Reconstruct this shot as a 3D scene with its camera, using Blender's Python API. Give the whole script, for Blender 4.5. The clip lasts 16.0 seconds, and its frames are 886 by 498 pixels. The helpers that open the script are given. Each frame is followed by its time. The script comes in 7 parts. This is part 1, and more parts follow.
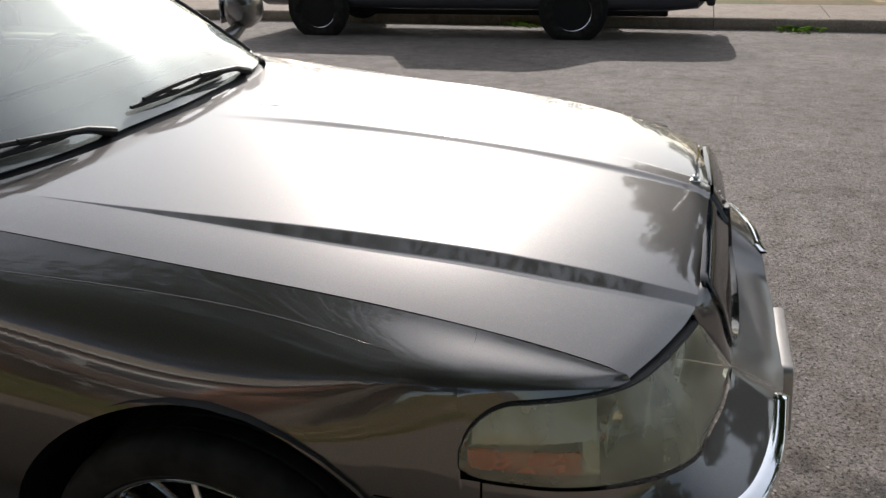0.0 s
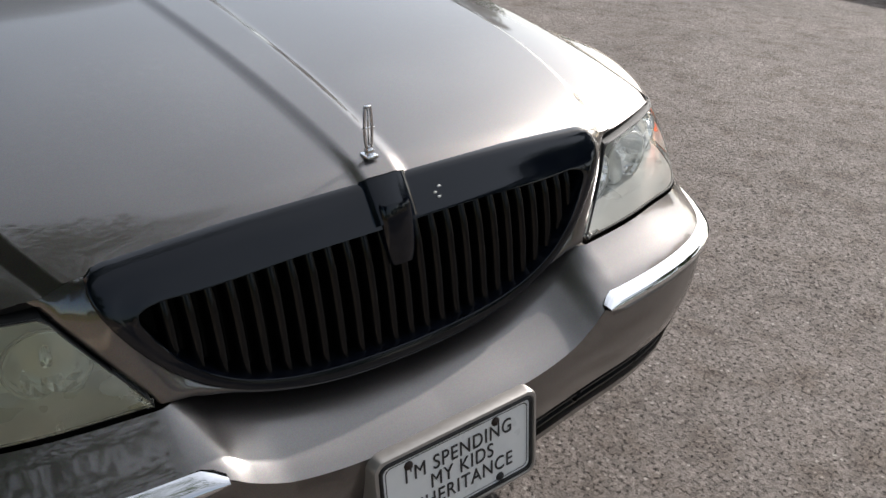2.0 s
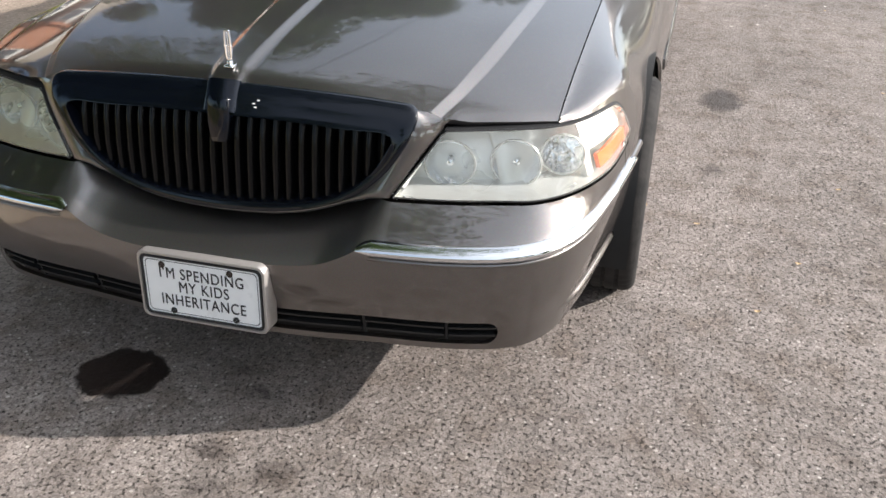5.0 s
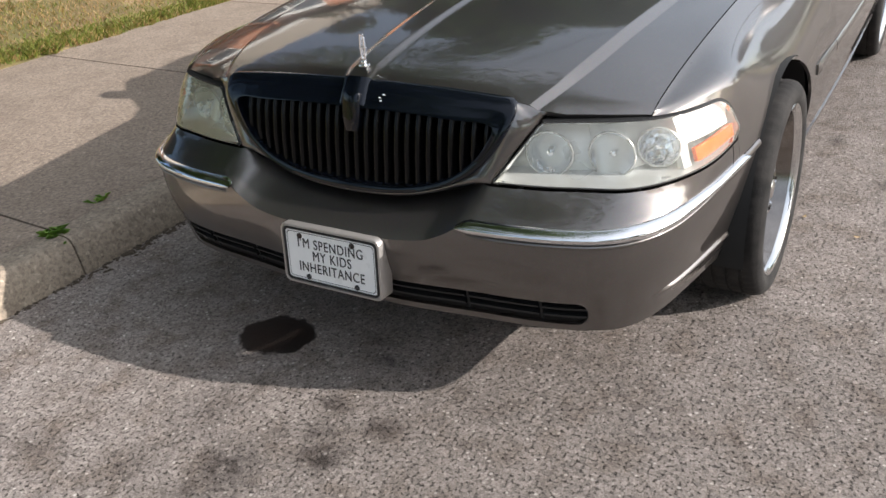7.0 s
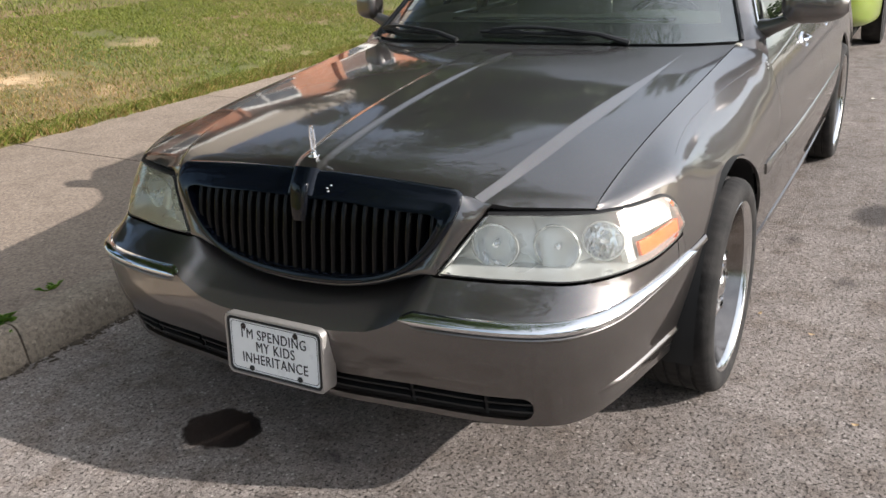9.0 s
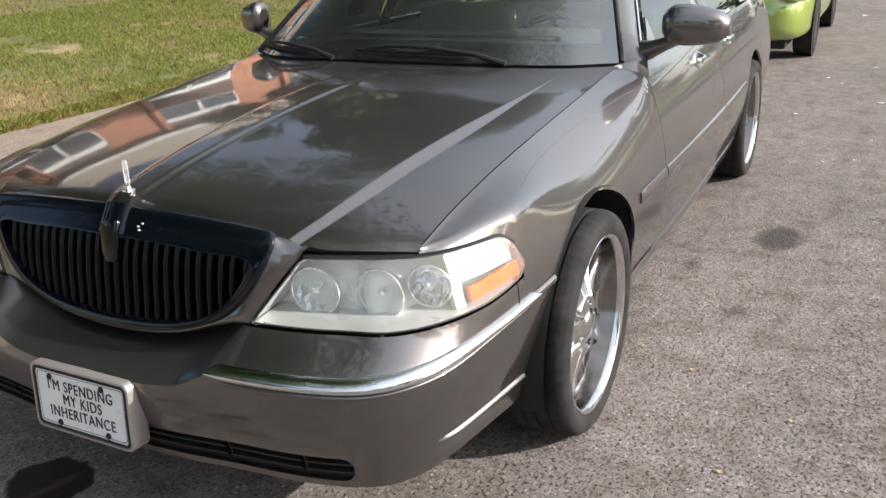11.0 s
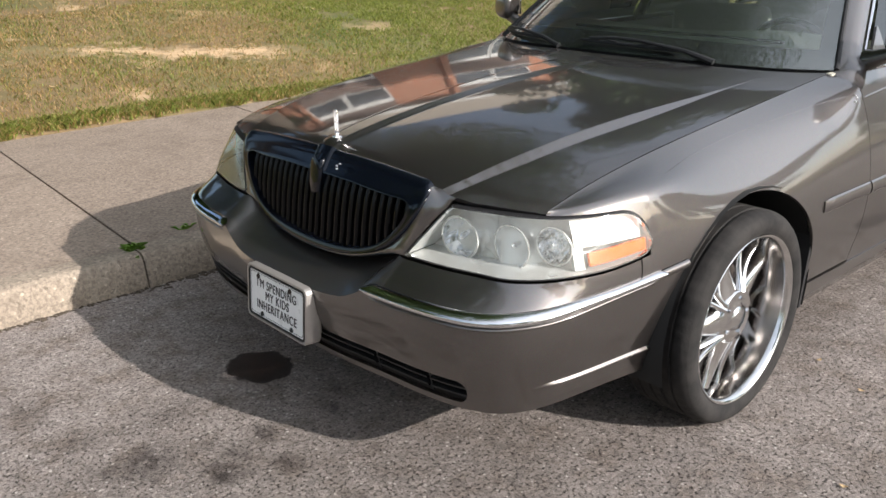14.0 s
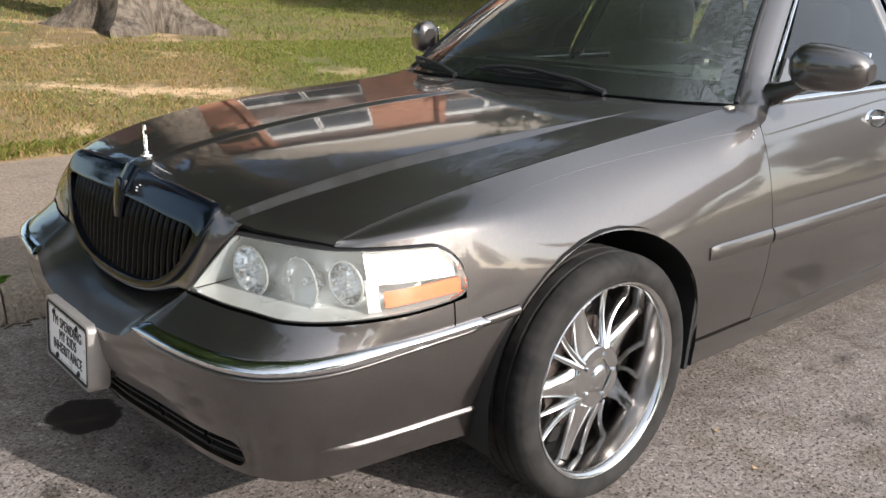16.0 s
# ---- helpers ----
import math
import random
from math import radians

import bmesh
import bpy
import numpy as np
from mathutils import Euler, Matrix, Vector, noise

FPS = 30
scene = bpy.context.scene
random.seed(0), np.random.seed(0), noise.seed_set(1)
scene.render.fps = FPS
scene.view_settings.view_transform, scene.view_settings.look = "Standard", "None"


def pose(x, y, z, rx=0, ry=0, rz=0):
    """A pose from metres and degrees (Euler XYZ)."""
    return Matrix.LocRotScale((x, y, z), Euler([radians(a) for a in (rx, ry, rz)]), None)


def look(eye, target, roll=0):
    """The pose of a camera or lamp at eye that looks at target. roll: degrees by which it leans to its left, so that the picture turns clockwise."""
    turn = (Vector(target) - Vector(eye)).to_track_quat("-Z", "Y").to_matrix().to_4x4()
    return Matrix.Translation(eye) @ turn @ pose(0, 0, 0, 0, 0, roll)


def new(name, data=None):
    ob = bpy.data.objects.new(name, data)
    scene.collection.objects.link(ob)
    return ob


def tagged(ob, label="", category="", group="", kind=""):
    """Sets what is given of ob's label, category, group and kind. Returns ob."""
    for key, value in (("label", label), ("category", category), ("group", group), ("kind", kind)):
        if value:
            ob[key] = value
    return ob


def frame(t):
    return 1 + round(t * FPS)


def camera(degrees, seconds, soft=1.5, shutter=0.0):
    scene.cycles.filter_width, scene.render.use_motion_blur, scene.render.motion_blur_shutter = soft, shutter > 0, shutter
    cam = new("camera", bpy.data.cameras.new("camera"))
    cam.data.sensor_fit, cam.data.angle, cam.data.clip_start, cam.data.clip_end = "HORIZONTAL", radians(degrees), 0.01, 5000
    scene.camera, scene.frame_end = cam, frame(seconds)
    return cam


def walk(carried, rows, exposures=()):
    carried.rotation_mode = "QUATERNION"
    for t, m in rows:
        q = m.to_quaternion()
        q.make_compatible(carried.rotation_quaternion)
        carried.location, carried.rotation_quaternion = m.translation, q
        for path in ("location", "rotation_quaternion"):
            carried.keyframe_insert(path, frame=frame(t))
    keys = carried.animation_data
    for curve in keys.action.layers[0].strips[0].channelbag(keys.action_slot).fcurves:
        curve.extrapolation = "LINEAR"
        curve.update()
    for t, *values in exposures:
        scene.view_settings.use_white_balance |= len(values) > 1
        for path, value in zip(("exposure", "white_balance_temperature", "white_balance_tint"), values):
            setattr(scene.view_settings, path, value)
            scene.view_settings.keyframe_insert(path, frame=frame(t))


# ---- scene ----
cam = camera(54.7, 16.0)
PATH = [
    (0, (-0.257, -1.969, 1.533), (-0.775, -0.208, 0.739), -1.5),
    (0.5, (0.074, -1.693, 1.534), (-0.691, -0.029, 0.73), -1.5),
    (1, (0.366, -1.397, 1.565), (-0.691, 0.061, 0.694), -4.3),
    (1.5, (0.672, -1.106, 1.539), (-0.559, 0.196, 0.649), 0.4),
    (2, (0.859, -0.652, 1.41), (-0.545, 0.386, 0.435), 0.5),
    (2.5, (0.971, -0.294, 1.437), (-0.667, 0.292, 0.449), 2.1),
    (3, (0.979, 0.021, 1.426), (-0.614, 0.229, 0.234), 0.9),
    (3.5, (1.117, 0.213, 1.514), (-0.522, -0.015, 0.391), 0.9),
    (4, (1.318, 0.487, 1.508), (-0.391, 0.254, 0.495), 2.5),
    (6.5, (1.583, 1.331, 1.451), (0.052, 0.428, 0.534), -4.1),
    (7, (1.598, 1.345, 1.458), (0.089, 0.394, 0.552), -4.7),
    (7.5, (1.61, 1.332, 1.456), (0.108, 0.345, 0.577), -4.9),
    (8, (1.6, 1.359, 1.449), (0.05, 0.356, 0.68), -4.4),
    (10.5, (1.323, 1.548, 1.43), (-0.321, 0.646, 0.736), -3.0),
    (11, (1.222, 1.615, 1.45), (-0.438, 0.749, 0.749), -2.3),
    (11.5, (1.183, 1.59, 1.451), (-0.517, 0.795, 0.759), -1.6),
    (12, (1.094, 1.613, 1.434), (-0.62, 0.855, 0.736), -0.8),
    (12.5, (1.016, 1.642, 1.391), (-0.537, 0.637, 0.631), -3.0),
    (13, (1.173, 1.834, 1.433), (-0.194, 0.585, 0.678), -5.9),
    (13.5, (1.259, 2.024, 1.463), (-0.026, 0.678, 0.73), -5.2),
    (14, (1.239, 2.082, 1.452), (-0.019, 0.692, 0.755), -0.7),
    (14.5, (1.13, 2.114, 1.423), (-0.111, 0.706, 0.734), -0.1),
    (15, (1.045, 2.159, 1.402), (-0.179, 0.729, 0.726), -0.5),
    (15.5, (0.895, 2.259, 1.373), (-0.344, 0.825, 0.733), -0.3),
    (16, (0.654, 2.209, 1.3), (-0.604, 0.763, 0.727), 0.8),
]
EXPOSURE = [(0, -0.28), (1.0, -0.10), (1.5, 0.05), (2.0, 0.0), (2.5, 0.42), (3.0, 0.72), (3.5, 1.0), (4.2, 0.97), (6.5, 0.47), (8, 0.45), (11, 0.53), (13.5, 0.40), (16, 0.38)]
walk(cam, [(t, look(eye, target, roll)) for t, eye, target, roll in PATH], EXPOSURE)

# ---- light ----
SUN_DIR = Vector((-0.22, 1.0, 0.53)).normalized()
HAZE_WIDE, HAZE_NEAR, HAZE_RING = 6.3, 5.0, 12.0
world = bpy.data.worlds.new("sky")
scene.world = world
world.use_nodes = True
wn = world.node_tree.nodes
sky = wn.new("ShaderNodeTexSky")
sky.sky_type, sky.sun_disc = "NISHITA", False
sky.sun_elevation = math.asin(SUN_DIR.z)
sky.sun_rotation = math.atan2(SUN_DIR.x, SUN_DIR.y)
sky.air_density, sky.dust_density, sky.ozone_density = 1.0, 1.2, 1.2
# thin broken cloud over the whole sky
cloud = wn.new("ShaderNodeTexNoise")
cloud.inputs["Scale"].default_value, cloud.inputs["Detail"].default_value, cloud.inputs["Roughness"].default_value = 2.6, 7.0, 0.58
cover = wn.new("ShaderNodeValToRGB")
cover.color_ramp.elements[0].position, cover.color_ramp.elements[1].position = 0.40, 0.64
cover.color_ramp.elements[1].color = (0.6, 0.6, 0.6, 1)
veil = wn.new("ShaderNodeMix")
veil.data_type = "RGBA"
wl = world.node_tree.links


def sky_math(op, a, b):
    n = wn.new("ShaderNodeMath")
    n.operation = op
    for i, v in ((0, a), (1, b)):
        if isinstance(v, (int, float)):
            n.inputs[i].default_value = v
        else:
            wl.new(v, n.inputs[i])
    return n.outputs[0]


# summer haze, brighter towards the sun
toward = wn.new("ShaderNodeVectorMath")
toward.operation = "DOT_PRODUCT"
wl.new(wn.new("ShaderNodeTexCoord").outputs["Generated"], toward.inputs[0])
toward.inputs[1].default_value = SUN_DIR
facing = sky_math("MAXIMUM", toward.outputs["Value"], 0.0)
broad = sky_math("MAXIMUM", sky_math("ADD", toward.outputs["Value"], 0.32), 0.0)
glow = sky_math("ADD", sky_math("MULTIPLY", broad, HAZE_WIDE), sky_math("MULTIPLY", sky_math("POWER", facing, 7.0), HAZE_NEAR))
glow = sky_math("ADD", glow, sky_math("MULTIPLY", sky_math("POWER", facing, 220.0), HAZE_RING))
hazy = wn.new("ShaderNodeMix")
hazy.data_type, hazy.blend_type = "RGBA", "ADD"
hazy.inputs[0].default_value = 1.0
wl.new(sky.outputs[0], hazy.inputs[6])
wl.new(glow, hazy.inputs[7])
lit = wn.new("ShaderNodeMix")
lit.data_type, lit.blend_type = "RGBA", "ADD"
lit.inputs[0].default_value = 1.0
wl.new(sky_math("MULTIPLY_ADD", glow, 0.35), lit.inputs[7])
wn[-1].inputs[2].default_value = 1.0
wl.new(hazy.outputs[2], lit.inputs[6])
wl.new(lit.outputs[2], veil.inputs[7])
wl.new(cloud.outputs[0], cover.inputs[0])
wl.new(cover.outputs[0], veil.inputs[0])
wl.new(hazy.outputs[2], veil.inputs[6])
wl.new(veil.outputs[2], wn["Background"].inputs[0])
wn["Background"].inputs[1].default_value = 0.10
sun = new("sun", bpy.data.lights.new("sun", "SUN"))
sun.data.energy, sun.data.angle, sun.data.color = 5.0, radians(0.55), (1.0, 0.945, 0.90)
sun.matrix_world = look(SUN_DIR * 60, (0, 0, 0))


# ---- node helpers ----
class Mat:
    """A node material with a Principled shader."""

    def __init__(self, name, color=(0.5, 0.5, 0.5), rough=0.5, metal=0.0, **inputs):
        self.m = bpy.data.materials.new(name)
        self.m.use_nodes = True
        self.nt = self.m.node_tree
        self.b = self.nt.nodes["Principled BSDF"]
        self.set("Base Color", (*color, 1))
        self.set("Roughness", rough)
        self.set("Metallic", metal)
        for k, v in inputs.items():
            self.set(k.replace("_", " "), v)
        self.xyz = None

    def set(self, socket, v):
        if isinstance(v, bpy.types.NodeSocket):
            self.nt.links.new(v, self.b.inputs[socket])
        else:
            self.b.inputs[socket].default_value = v

    def node(self, kind, *ins, **attrs):
        n = self.nt.nodes.new(kind)
        for k, v in attrs.items():
            setattr(n, k, v)
        for i, v in enumerate(ins):
            if v is None:
                continue
            if isinstance(v, bpy.types.NodeSocket):
                self.nt.links.new(v, n.inputs[i])
            else:
                n.inputs[i].default_value = v
        return n

    def place(self, kind="Object"):
        return self.node("ShaderNodeTexCoord").outputs[kind]

    def spot(self):
        return self.node("ShaderNodeNewGeometry").outputs["Position"]

    def noise(self, vec, scale, detail=4.0, rough=0.55, out=0):
        n = self.node("ShaderNodeTexNoise")
        self.nt.links.new(vec, n.inputs["Vector"])
        n.inputs["Scale"].default_value, n.inputs["Detail"].default_value, n.inputs["Roughness"].default_value = scale, detail, rough
        return n.outputs[out]

    def voro(self, vec, scale, out="Distance", feature="F1", rand=1.0):
        n = self.node("ShaderNodeTexVoronoi", feature=feature)
        self.nt.links.new(vec, n.inputs["Vector"])
        n.inputs["Scale"].default_value, n.inputs["Randomness"].default_value = scale, rand
        return n.outputs[out]

    def ramp(self, fac, *stops):
        n = self.node("ShaderNodeValToRGB", fac)
        e = n.color_ramp.elements
        while len(e) < len(stops):
            e.new(0.5)
        for el, (p, c) in zip(e, stops):
            el.position = p
            el.color = (*c, 1) if isinstance(c, tuple) else (c, c, c, 1)
        return n.outputs[0]

    def math(self, op, a, b=None, c=None, clamp=False):
        return self.node("ShaderNodeMath", a, b, c, operation=op, use_clamp=clamp).outputs[0]

    def mix(self, fac, a, b, blend="MIX"):
        n = self.node("ShaderNodeMix", data_type="RGBA", blend_type=blend)
        for i, v in ((0, fac), (6, a), (7, b)):
            if isinstance(v, bpy.types.NodeSocket):
                self.nt.links.new(v, n.inputs[i])
            else:
                n.inputs[i].default_value = (*v, 1) if isinstance(v, tuple) and len(v) == 3 else v
        return n.outputs[2]

    def bump(self, height, strength=0.3, dist=0.01, normal=None, socket="Normal"):
        n = self.node("ShaderNodeBump")
        n.inputs["Strength"].default_value, n.inputs["Distance"].default_value = strength, dist
        self.nt.links.new(height, n.inputs["Height"])
        if normal is not None:
            self.nt.links.new(normal, n.inputs["Normal"])
        if socket:
            self.set(socket, n.outputs[0])
        return n.outputs[0]


# ---- materials ----
def mk_paint(name, base, metal, rough, coat_rough=0.05):
    a = Mat(name, base, rough, metal, Coat_Weight=1.0, Coat_Roughness=coat_rough, Coat_IOR=2.0)
    v = a.place()
    flake = a.voro(v, 900, "Color")
    tone = a.mix(0.16, base, flake, "OVERLAY")
    dust = a.ramp(a.noise(v, 3.0, 6), (0.45, 0.0), (0.75, 1.0))
    fine = a.ramp(a.noise(v, 60, 4), (0.5, 0.0), (0.8, 1.0))
    film = a.math("MULTIPLY", a.math("MULTIPLY", dust, fine), 0.10)
    a.set("Base Color", a.mix(film, tone, (0.34, 0.30, 0.25)))
    a.set("Coat Roughness", a.math("MULTIPLY_ADD", a.math("MULTIPLY", dust, fine), 0.10, coat_rough))
    w = a.noise(v, 2.2, 2)
    a.bump(w, 0.02, 0.02, socket="Coat Normal")
    return a.m


PAINT = mk_paint("pewter metallic paint", (0.111, 0.100, 0.095), 1.0, 0.45)
# rougher, slightly lighter copy of the body paint, for the scoop
DULLPAINT = mk_paint("satin pewter paint", (0.118, 0.108, 0.104), 1.0, 0.55, 0.22)
LIME = mk_paint("lime green paint", (0.26, 0.335, 0.05), 0.3, 0.35)
NAVY = mk_paint("dark blue paint", (0.012, 0.016, 0.032), 0.2, 0.4)


def mk_gloss_black():
    # blue of the mirrored sky is put into the base as navy
    a = Mat("hand-painted gloss black", (0.0035, 0.005, 0.009), 0.16, 0.0, Specular_IOR_Level=0.42)
    v = a.place()
    a.set("Roughness", a.ramp(a.noise(v, 25, 5), (0.35, 0.05), (0.75, 0.14)))
    a.bump(a.noise(v, 60, 3), 0.05, 0.001)
    return a.m


BLACK = mk_gloss_black()
SLATBLACK = Mat("satin black slats", (0.0035, 0.0035, 0.004), 0.20, 0.0, Specular_IOR_Level=0.24).m


def mk_plain(name, c, rough, metal=0.0, scale=40, spread=0.25, bump=0.15, **k):
    a = Mat(name, c, rough, metal, **k)
    v = a.place()
    n = a.noise(v, scale, 5)
    lo = tuple(x * (1 - spread) for x in c)
    hi = tuple(min(1, x * (1 + spread)) for x in c)
    a.set("Base Color", a.mix(n, lo, hi))
    a.set("Roughness", a.math("MULTIPLY_ADD", a.noise(v, scale * 0.3, 3), min(0.2, rough * 1.4), max(0, rough - min(0.1, rough * 0.7))))
    if bump:
        a.bump(n, bump, 0.003)
    return a.m


CHROME = mk_plain("chrome", (0.80, 0.81, 0.83), 0.055, 1.0, 30, 0.06, 0.02)
# chrome copy with the barrel's dark brown reflection put into its colour
BARREL = mk_plain("darkened rim barrel metal", (0.26, 0.24, 0.225), 0.14, 1.0, 16, 0.3, 0.05)
RIMCHROME = mk_plain("brake-dusted chrome", (0.70, 0.70, 0.70), 0.17, 1.0, 22, 0.15, 0.08)
PLASTIC = mk_plain("black plastic", (0.014, 0.014, 0.015), 0.55, 0, 60, 0.3)
DARK = mk_plain("dark underbody", (0.010, 0.010, 0.010), 0.8, 0, 12, 0.4)
SILVER = mk_plain("silvered lamp reflector", (0.86, 0.88, 0.91), 0.09, 1.0, 20, 0.05, 0.02)
HOUSING = mk_plain("pale grey lamp housing", (0.64, 0.655, 0.65), 0.3, 0.4, 20, 0.08, 0.03)
WHITELAMP = mk_plain("white side lamp reflector", (0.90, 0.90, 0.89), 0.35, 0.05, 20, 0.04, 0.02)
SILVERFRAME = mk_plain("pale pewter plastic", (0.40, 0.375, 0.355), 0.35, 0.5, 60, 0.1, 0.05)
AMBER = mk_plain("amber reflector plastic", (0.86, 0.125, 0.002), 0.25, 0, 150, 0.25, 0.3)
BEIGE = mk_plain("beige interior vinyl", (0.42, 0.40, 0.33), 0.55, 0, 80, 0.1)
RUST = mk_plain("rusty brake metal", (0.05, 0.036, 0.03), 0.6, 0.5, 50, 0.4)
RUBBER = mk_plain("black rubber seal", (0.012, 0.012, 0.013), 0.6, 0, 50, 0.3)
WHITEPLATE = mk_plain("white plate enamel", (0.86, 0.87, 0.87), 0.3, 0, 45, 0.05, 0.04)
INK = mk_plain("black printed ink", (0.02, 0.02, 0.022), 0.4, 0, 80, 0.3, 0)
GRIT = mk_plain("dark gutter grit", (0.075, 0.058, 0.042), 0.95, 0, 25, 0.6, 0)
SCRAP = mk_plain("pale weathered paper", (0.66, 0.61, 0.53), 0.8, 0, 60, 0.2, 0.2)
CHIPWHITE = mk_plain("bare primer chips", (0.7, 0.7, 0.7), 0.6)


def mk_tyre():
    a = Mat("worn tyre rubber", (0.03, 0.03, 0.03), 0.88, Specular_IOR_Level=0.25)
    v = a.place()
    n = a.noise(v, 14, 6)
    a.set("Base Color", a.ramp(n, (0.3, (0.014, 0.0135, 0.0135)), (0.7, (0.038, 0.035, 0.033))))
    a.bump(a.noise(v, 160, 4), 0.25, 0.003)
    return a.m


TYRE = mk_tyre()


def mk_glass(name, tint, haze=0.0, hazecol=(0.8, 0.8, 0.8), rough=0.0, ior=1.5, film=0.0):
    a = Mat(name)
    nt = a.nt
    tr = a.node("ShaderNodeBsdfTransparent")
    tr.inputs[0].default_value = (*tint, 1)
    gl = a.node("ShaderNodeBsdfGlossy")
    gl.inputs["Color"].default_value = (1, 1, 1, 1)
    gl.inputs["Roughness"].default_value = rough
    fr = a.node("ShaderNodeFresnel")
    fr.inputs[0].default_value = ior
    base = tr.outputs[0]
    if haze:
        df = a.node("ShaderNodeBsdfDiffuse")
        df.inputs[0].default_value = (*hazecol, 1)
        n = a.ramp(a.noise(a.place(), 9, 5), (0.3, haze * 0.6), (0.75, haze * 1.4))
        ms = a.node("ShaderNodeMixShader", n, tr.outputs[0], df.outputs[0])
        base = ms.outputs[0]
    if film:
        # dust film, which glares against the light
        du = a.node("ShaderNodeBsdfGlossy")
        du.inputs["Color"].default_value = (0.86, 0.95, 0.93, 1)
        du.inputs["Roughness"].default_value = 0.42
        k = a.ramp(a.noise(a.place(), 5, 5), (0.3, film * 0.75), (0.75, film * 1.25))
        base = a.node("ShaderNodeMixShader", k, base, du.outputs[0]).outputs[0]
    mx = a.node("ShaderNodeMixShader", fr.outputs[0], base, gl.outputs[0])
    nt.links.new(mx.outputs[0], nt.nodes["Material Output"].inputs[0])
    nt.nodes.remove(a.b)
    return a.m


GLASS = mk_glass("green-tinted window glass", (0.62, 0.74, 0.68), 0.008, (0.6, 0.6, 0.55), 0.0, 2.0, film=0.11)
SIDEGLASS = mk_glass("dark side window glass", (0.08, 0.10, 0.09), 0.01, (0.5, 0.5, 0.5), 0.0, 1.5)
LENS = mk_glass("hazed headlamp plastic", (0.97, 0.97, 0.94), 0.115, (0.87, 0.87, 0.79), 0.05, 1.45)
LENS_AGED = mk_glass("yellowed headlamp plastic", (0.93, 0.91, 0.75), 0.29, (0.88, 0.83, 0.62), 0.08, 1.45)


def mk_asphalt():
    a = Mat("coarse worn asphalt", (0.18, 0.165, 0.15), 0.85, Specular_IOR_Level=0.24)
    p = a.spot()
    grain = a.noise(p, 150, 4, 0.68)
    tone = a.node("ShaderNodeSeparateColor", a.voro(p, 78, "Color"))
    near = a.voro(p, 78, "Distance")
    c = a.ramp(grain, (0.28, (0.128, 0.107, 0.094)), (0.48, (0.202, 0.174, 0.156)), (0.74, (0.312, 0.276, 0.252)))
    stones = a.ramp(tone.outputs[0], (0.0, 0.74), (0.45, 0.98), (0.85, 1.12), (1.0, 1.30))
    c = a.mix(1.0, c, stones, "MULTIPLY")
    # open pits between the stones, and a few pale chips
    holes = a.noise(p, 88, 4, 0.62)
    pits = a.ramp(holes, (0.33, 0.22), (0.45, 1.0))
    c = a.mix(1.0, c, pits, "MULTIPLY")
    chip = a.math("MULTIPLY", a.ramp(tone.outputs[1], (0.93, 0.0), (0.96, 1.0)), a.ramp(near, (0.28, 0.75), (0.42, 0.0)))
    c = a.mix(chip, c, (0.47, 0.43, 0.39))
    big = a.ramp(a.noise(p, 0.7, 6, 0.6), (0.35, 0.84), (0.65, 1.14))
    c = a.mix(1.0, c, big, "MULTIPLY")
    mid = a.ramp(a.noise(p, 7, 5, 0.6), (0.32, (0.74, 0.70, 0.66)), (0.5, (1.0, 1.0, 1.0)), (0.68, (1.12, 1.13, 1.14)))
    c = a.mix(1.0, c, mid, "MULTIPLY")
    # oil drips: x, y, half length, half width, strength
    warp = a.node("ShaderNodeVectorMath", a.noise(p, 9, 4, 0.6, 1), (0.5, 0.5, 0.5), operation="SUBTRACT").outputs[0]
    warp = a.node("ShaderNodeVectorMath", warp, None, None, 0.10, operation="SCALE").outputs[0]
    q = a.node("ShaderNodeVectorMath", p, warp, operation="ADD").outputs[0]
    wet = None
    mottle = a.ramp(a.noise(p, 26, 6, 0.7), (0.36, 0.34), (0.54, 1.0))
    for x, y, rx, ry, k in ((-0.10, -0.385, 0.118, 0.128, 1.0), (0.455, -0.095, 0.15, 0.13, 0.75), (0.56, -0.12, 0.10, 0.10, 0.5),
                            (0.315, 0.11, 0.085, 0.09, 0.8), (0.115, 0.008, 0.07, 0.08, 0.75), (0.15, 0.19, 0.07, 0.09, 0.7), (0.235, 0.05, 0.06, 0.09, 0.55), (0.30, -0.30, 0.22, 0.16, 0.35), (-0.12, 0.04, 0.06, 0.08, 0.6), (-0.21, -0.06, 0.03, 0.03, 0.7),
                            (0.56, -0.33, 0.16, 0.11, 0.35), (0.285, -0.05, 0.05, 0.06, 0.5), (-2.93, 1.27, 0.21, 0.12, 0.72),
                            (-2.0, 1.22, 0.09, 0.06, 0.7), (0.62, -0.62, 0.10, 0.16, 0.3),
                            (-2.45, 0.95, 0.11, 0.05, 0.6), (0.14, -0.25, 0.05, 0.04, 0.5)):
        d = a.node("ShaderNodeVectorMath", q, (x, y, 0), operation="SUBTRACT").outputs[0]
        d = a.node("ShaderNodeVectorMath", d, (1 / rx, 1 / ry, 0), operation="MULTIPLY").outputs[0]
        r = a.node("ShaderNodeVectorMath", d, operation="LENGTH").outputs[1]
        s = a.ramp(r, (0.9 if k == 1 else 0.6 if x < -2.9 else 0.15, k), (1.02, 0.0))
        if k < 0.9 and x > -2.9:
            s = a.math("MULTIPLY", s, mottle)
        wet = s if wet is None else a.math("MAXIMUM", wet, s)
    c = a.mix(wet, c, (0.014, 0.0095, 0.008))
    # lighter towards the near kerb, broken up by noise
    sep = a.node("ShaderNodeSeparateXYZ", p)
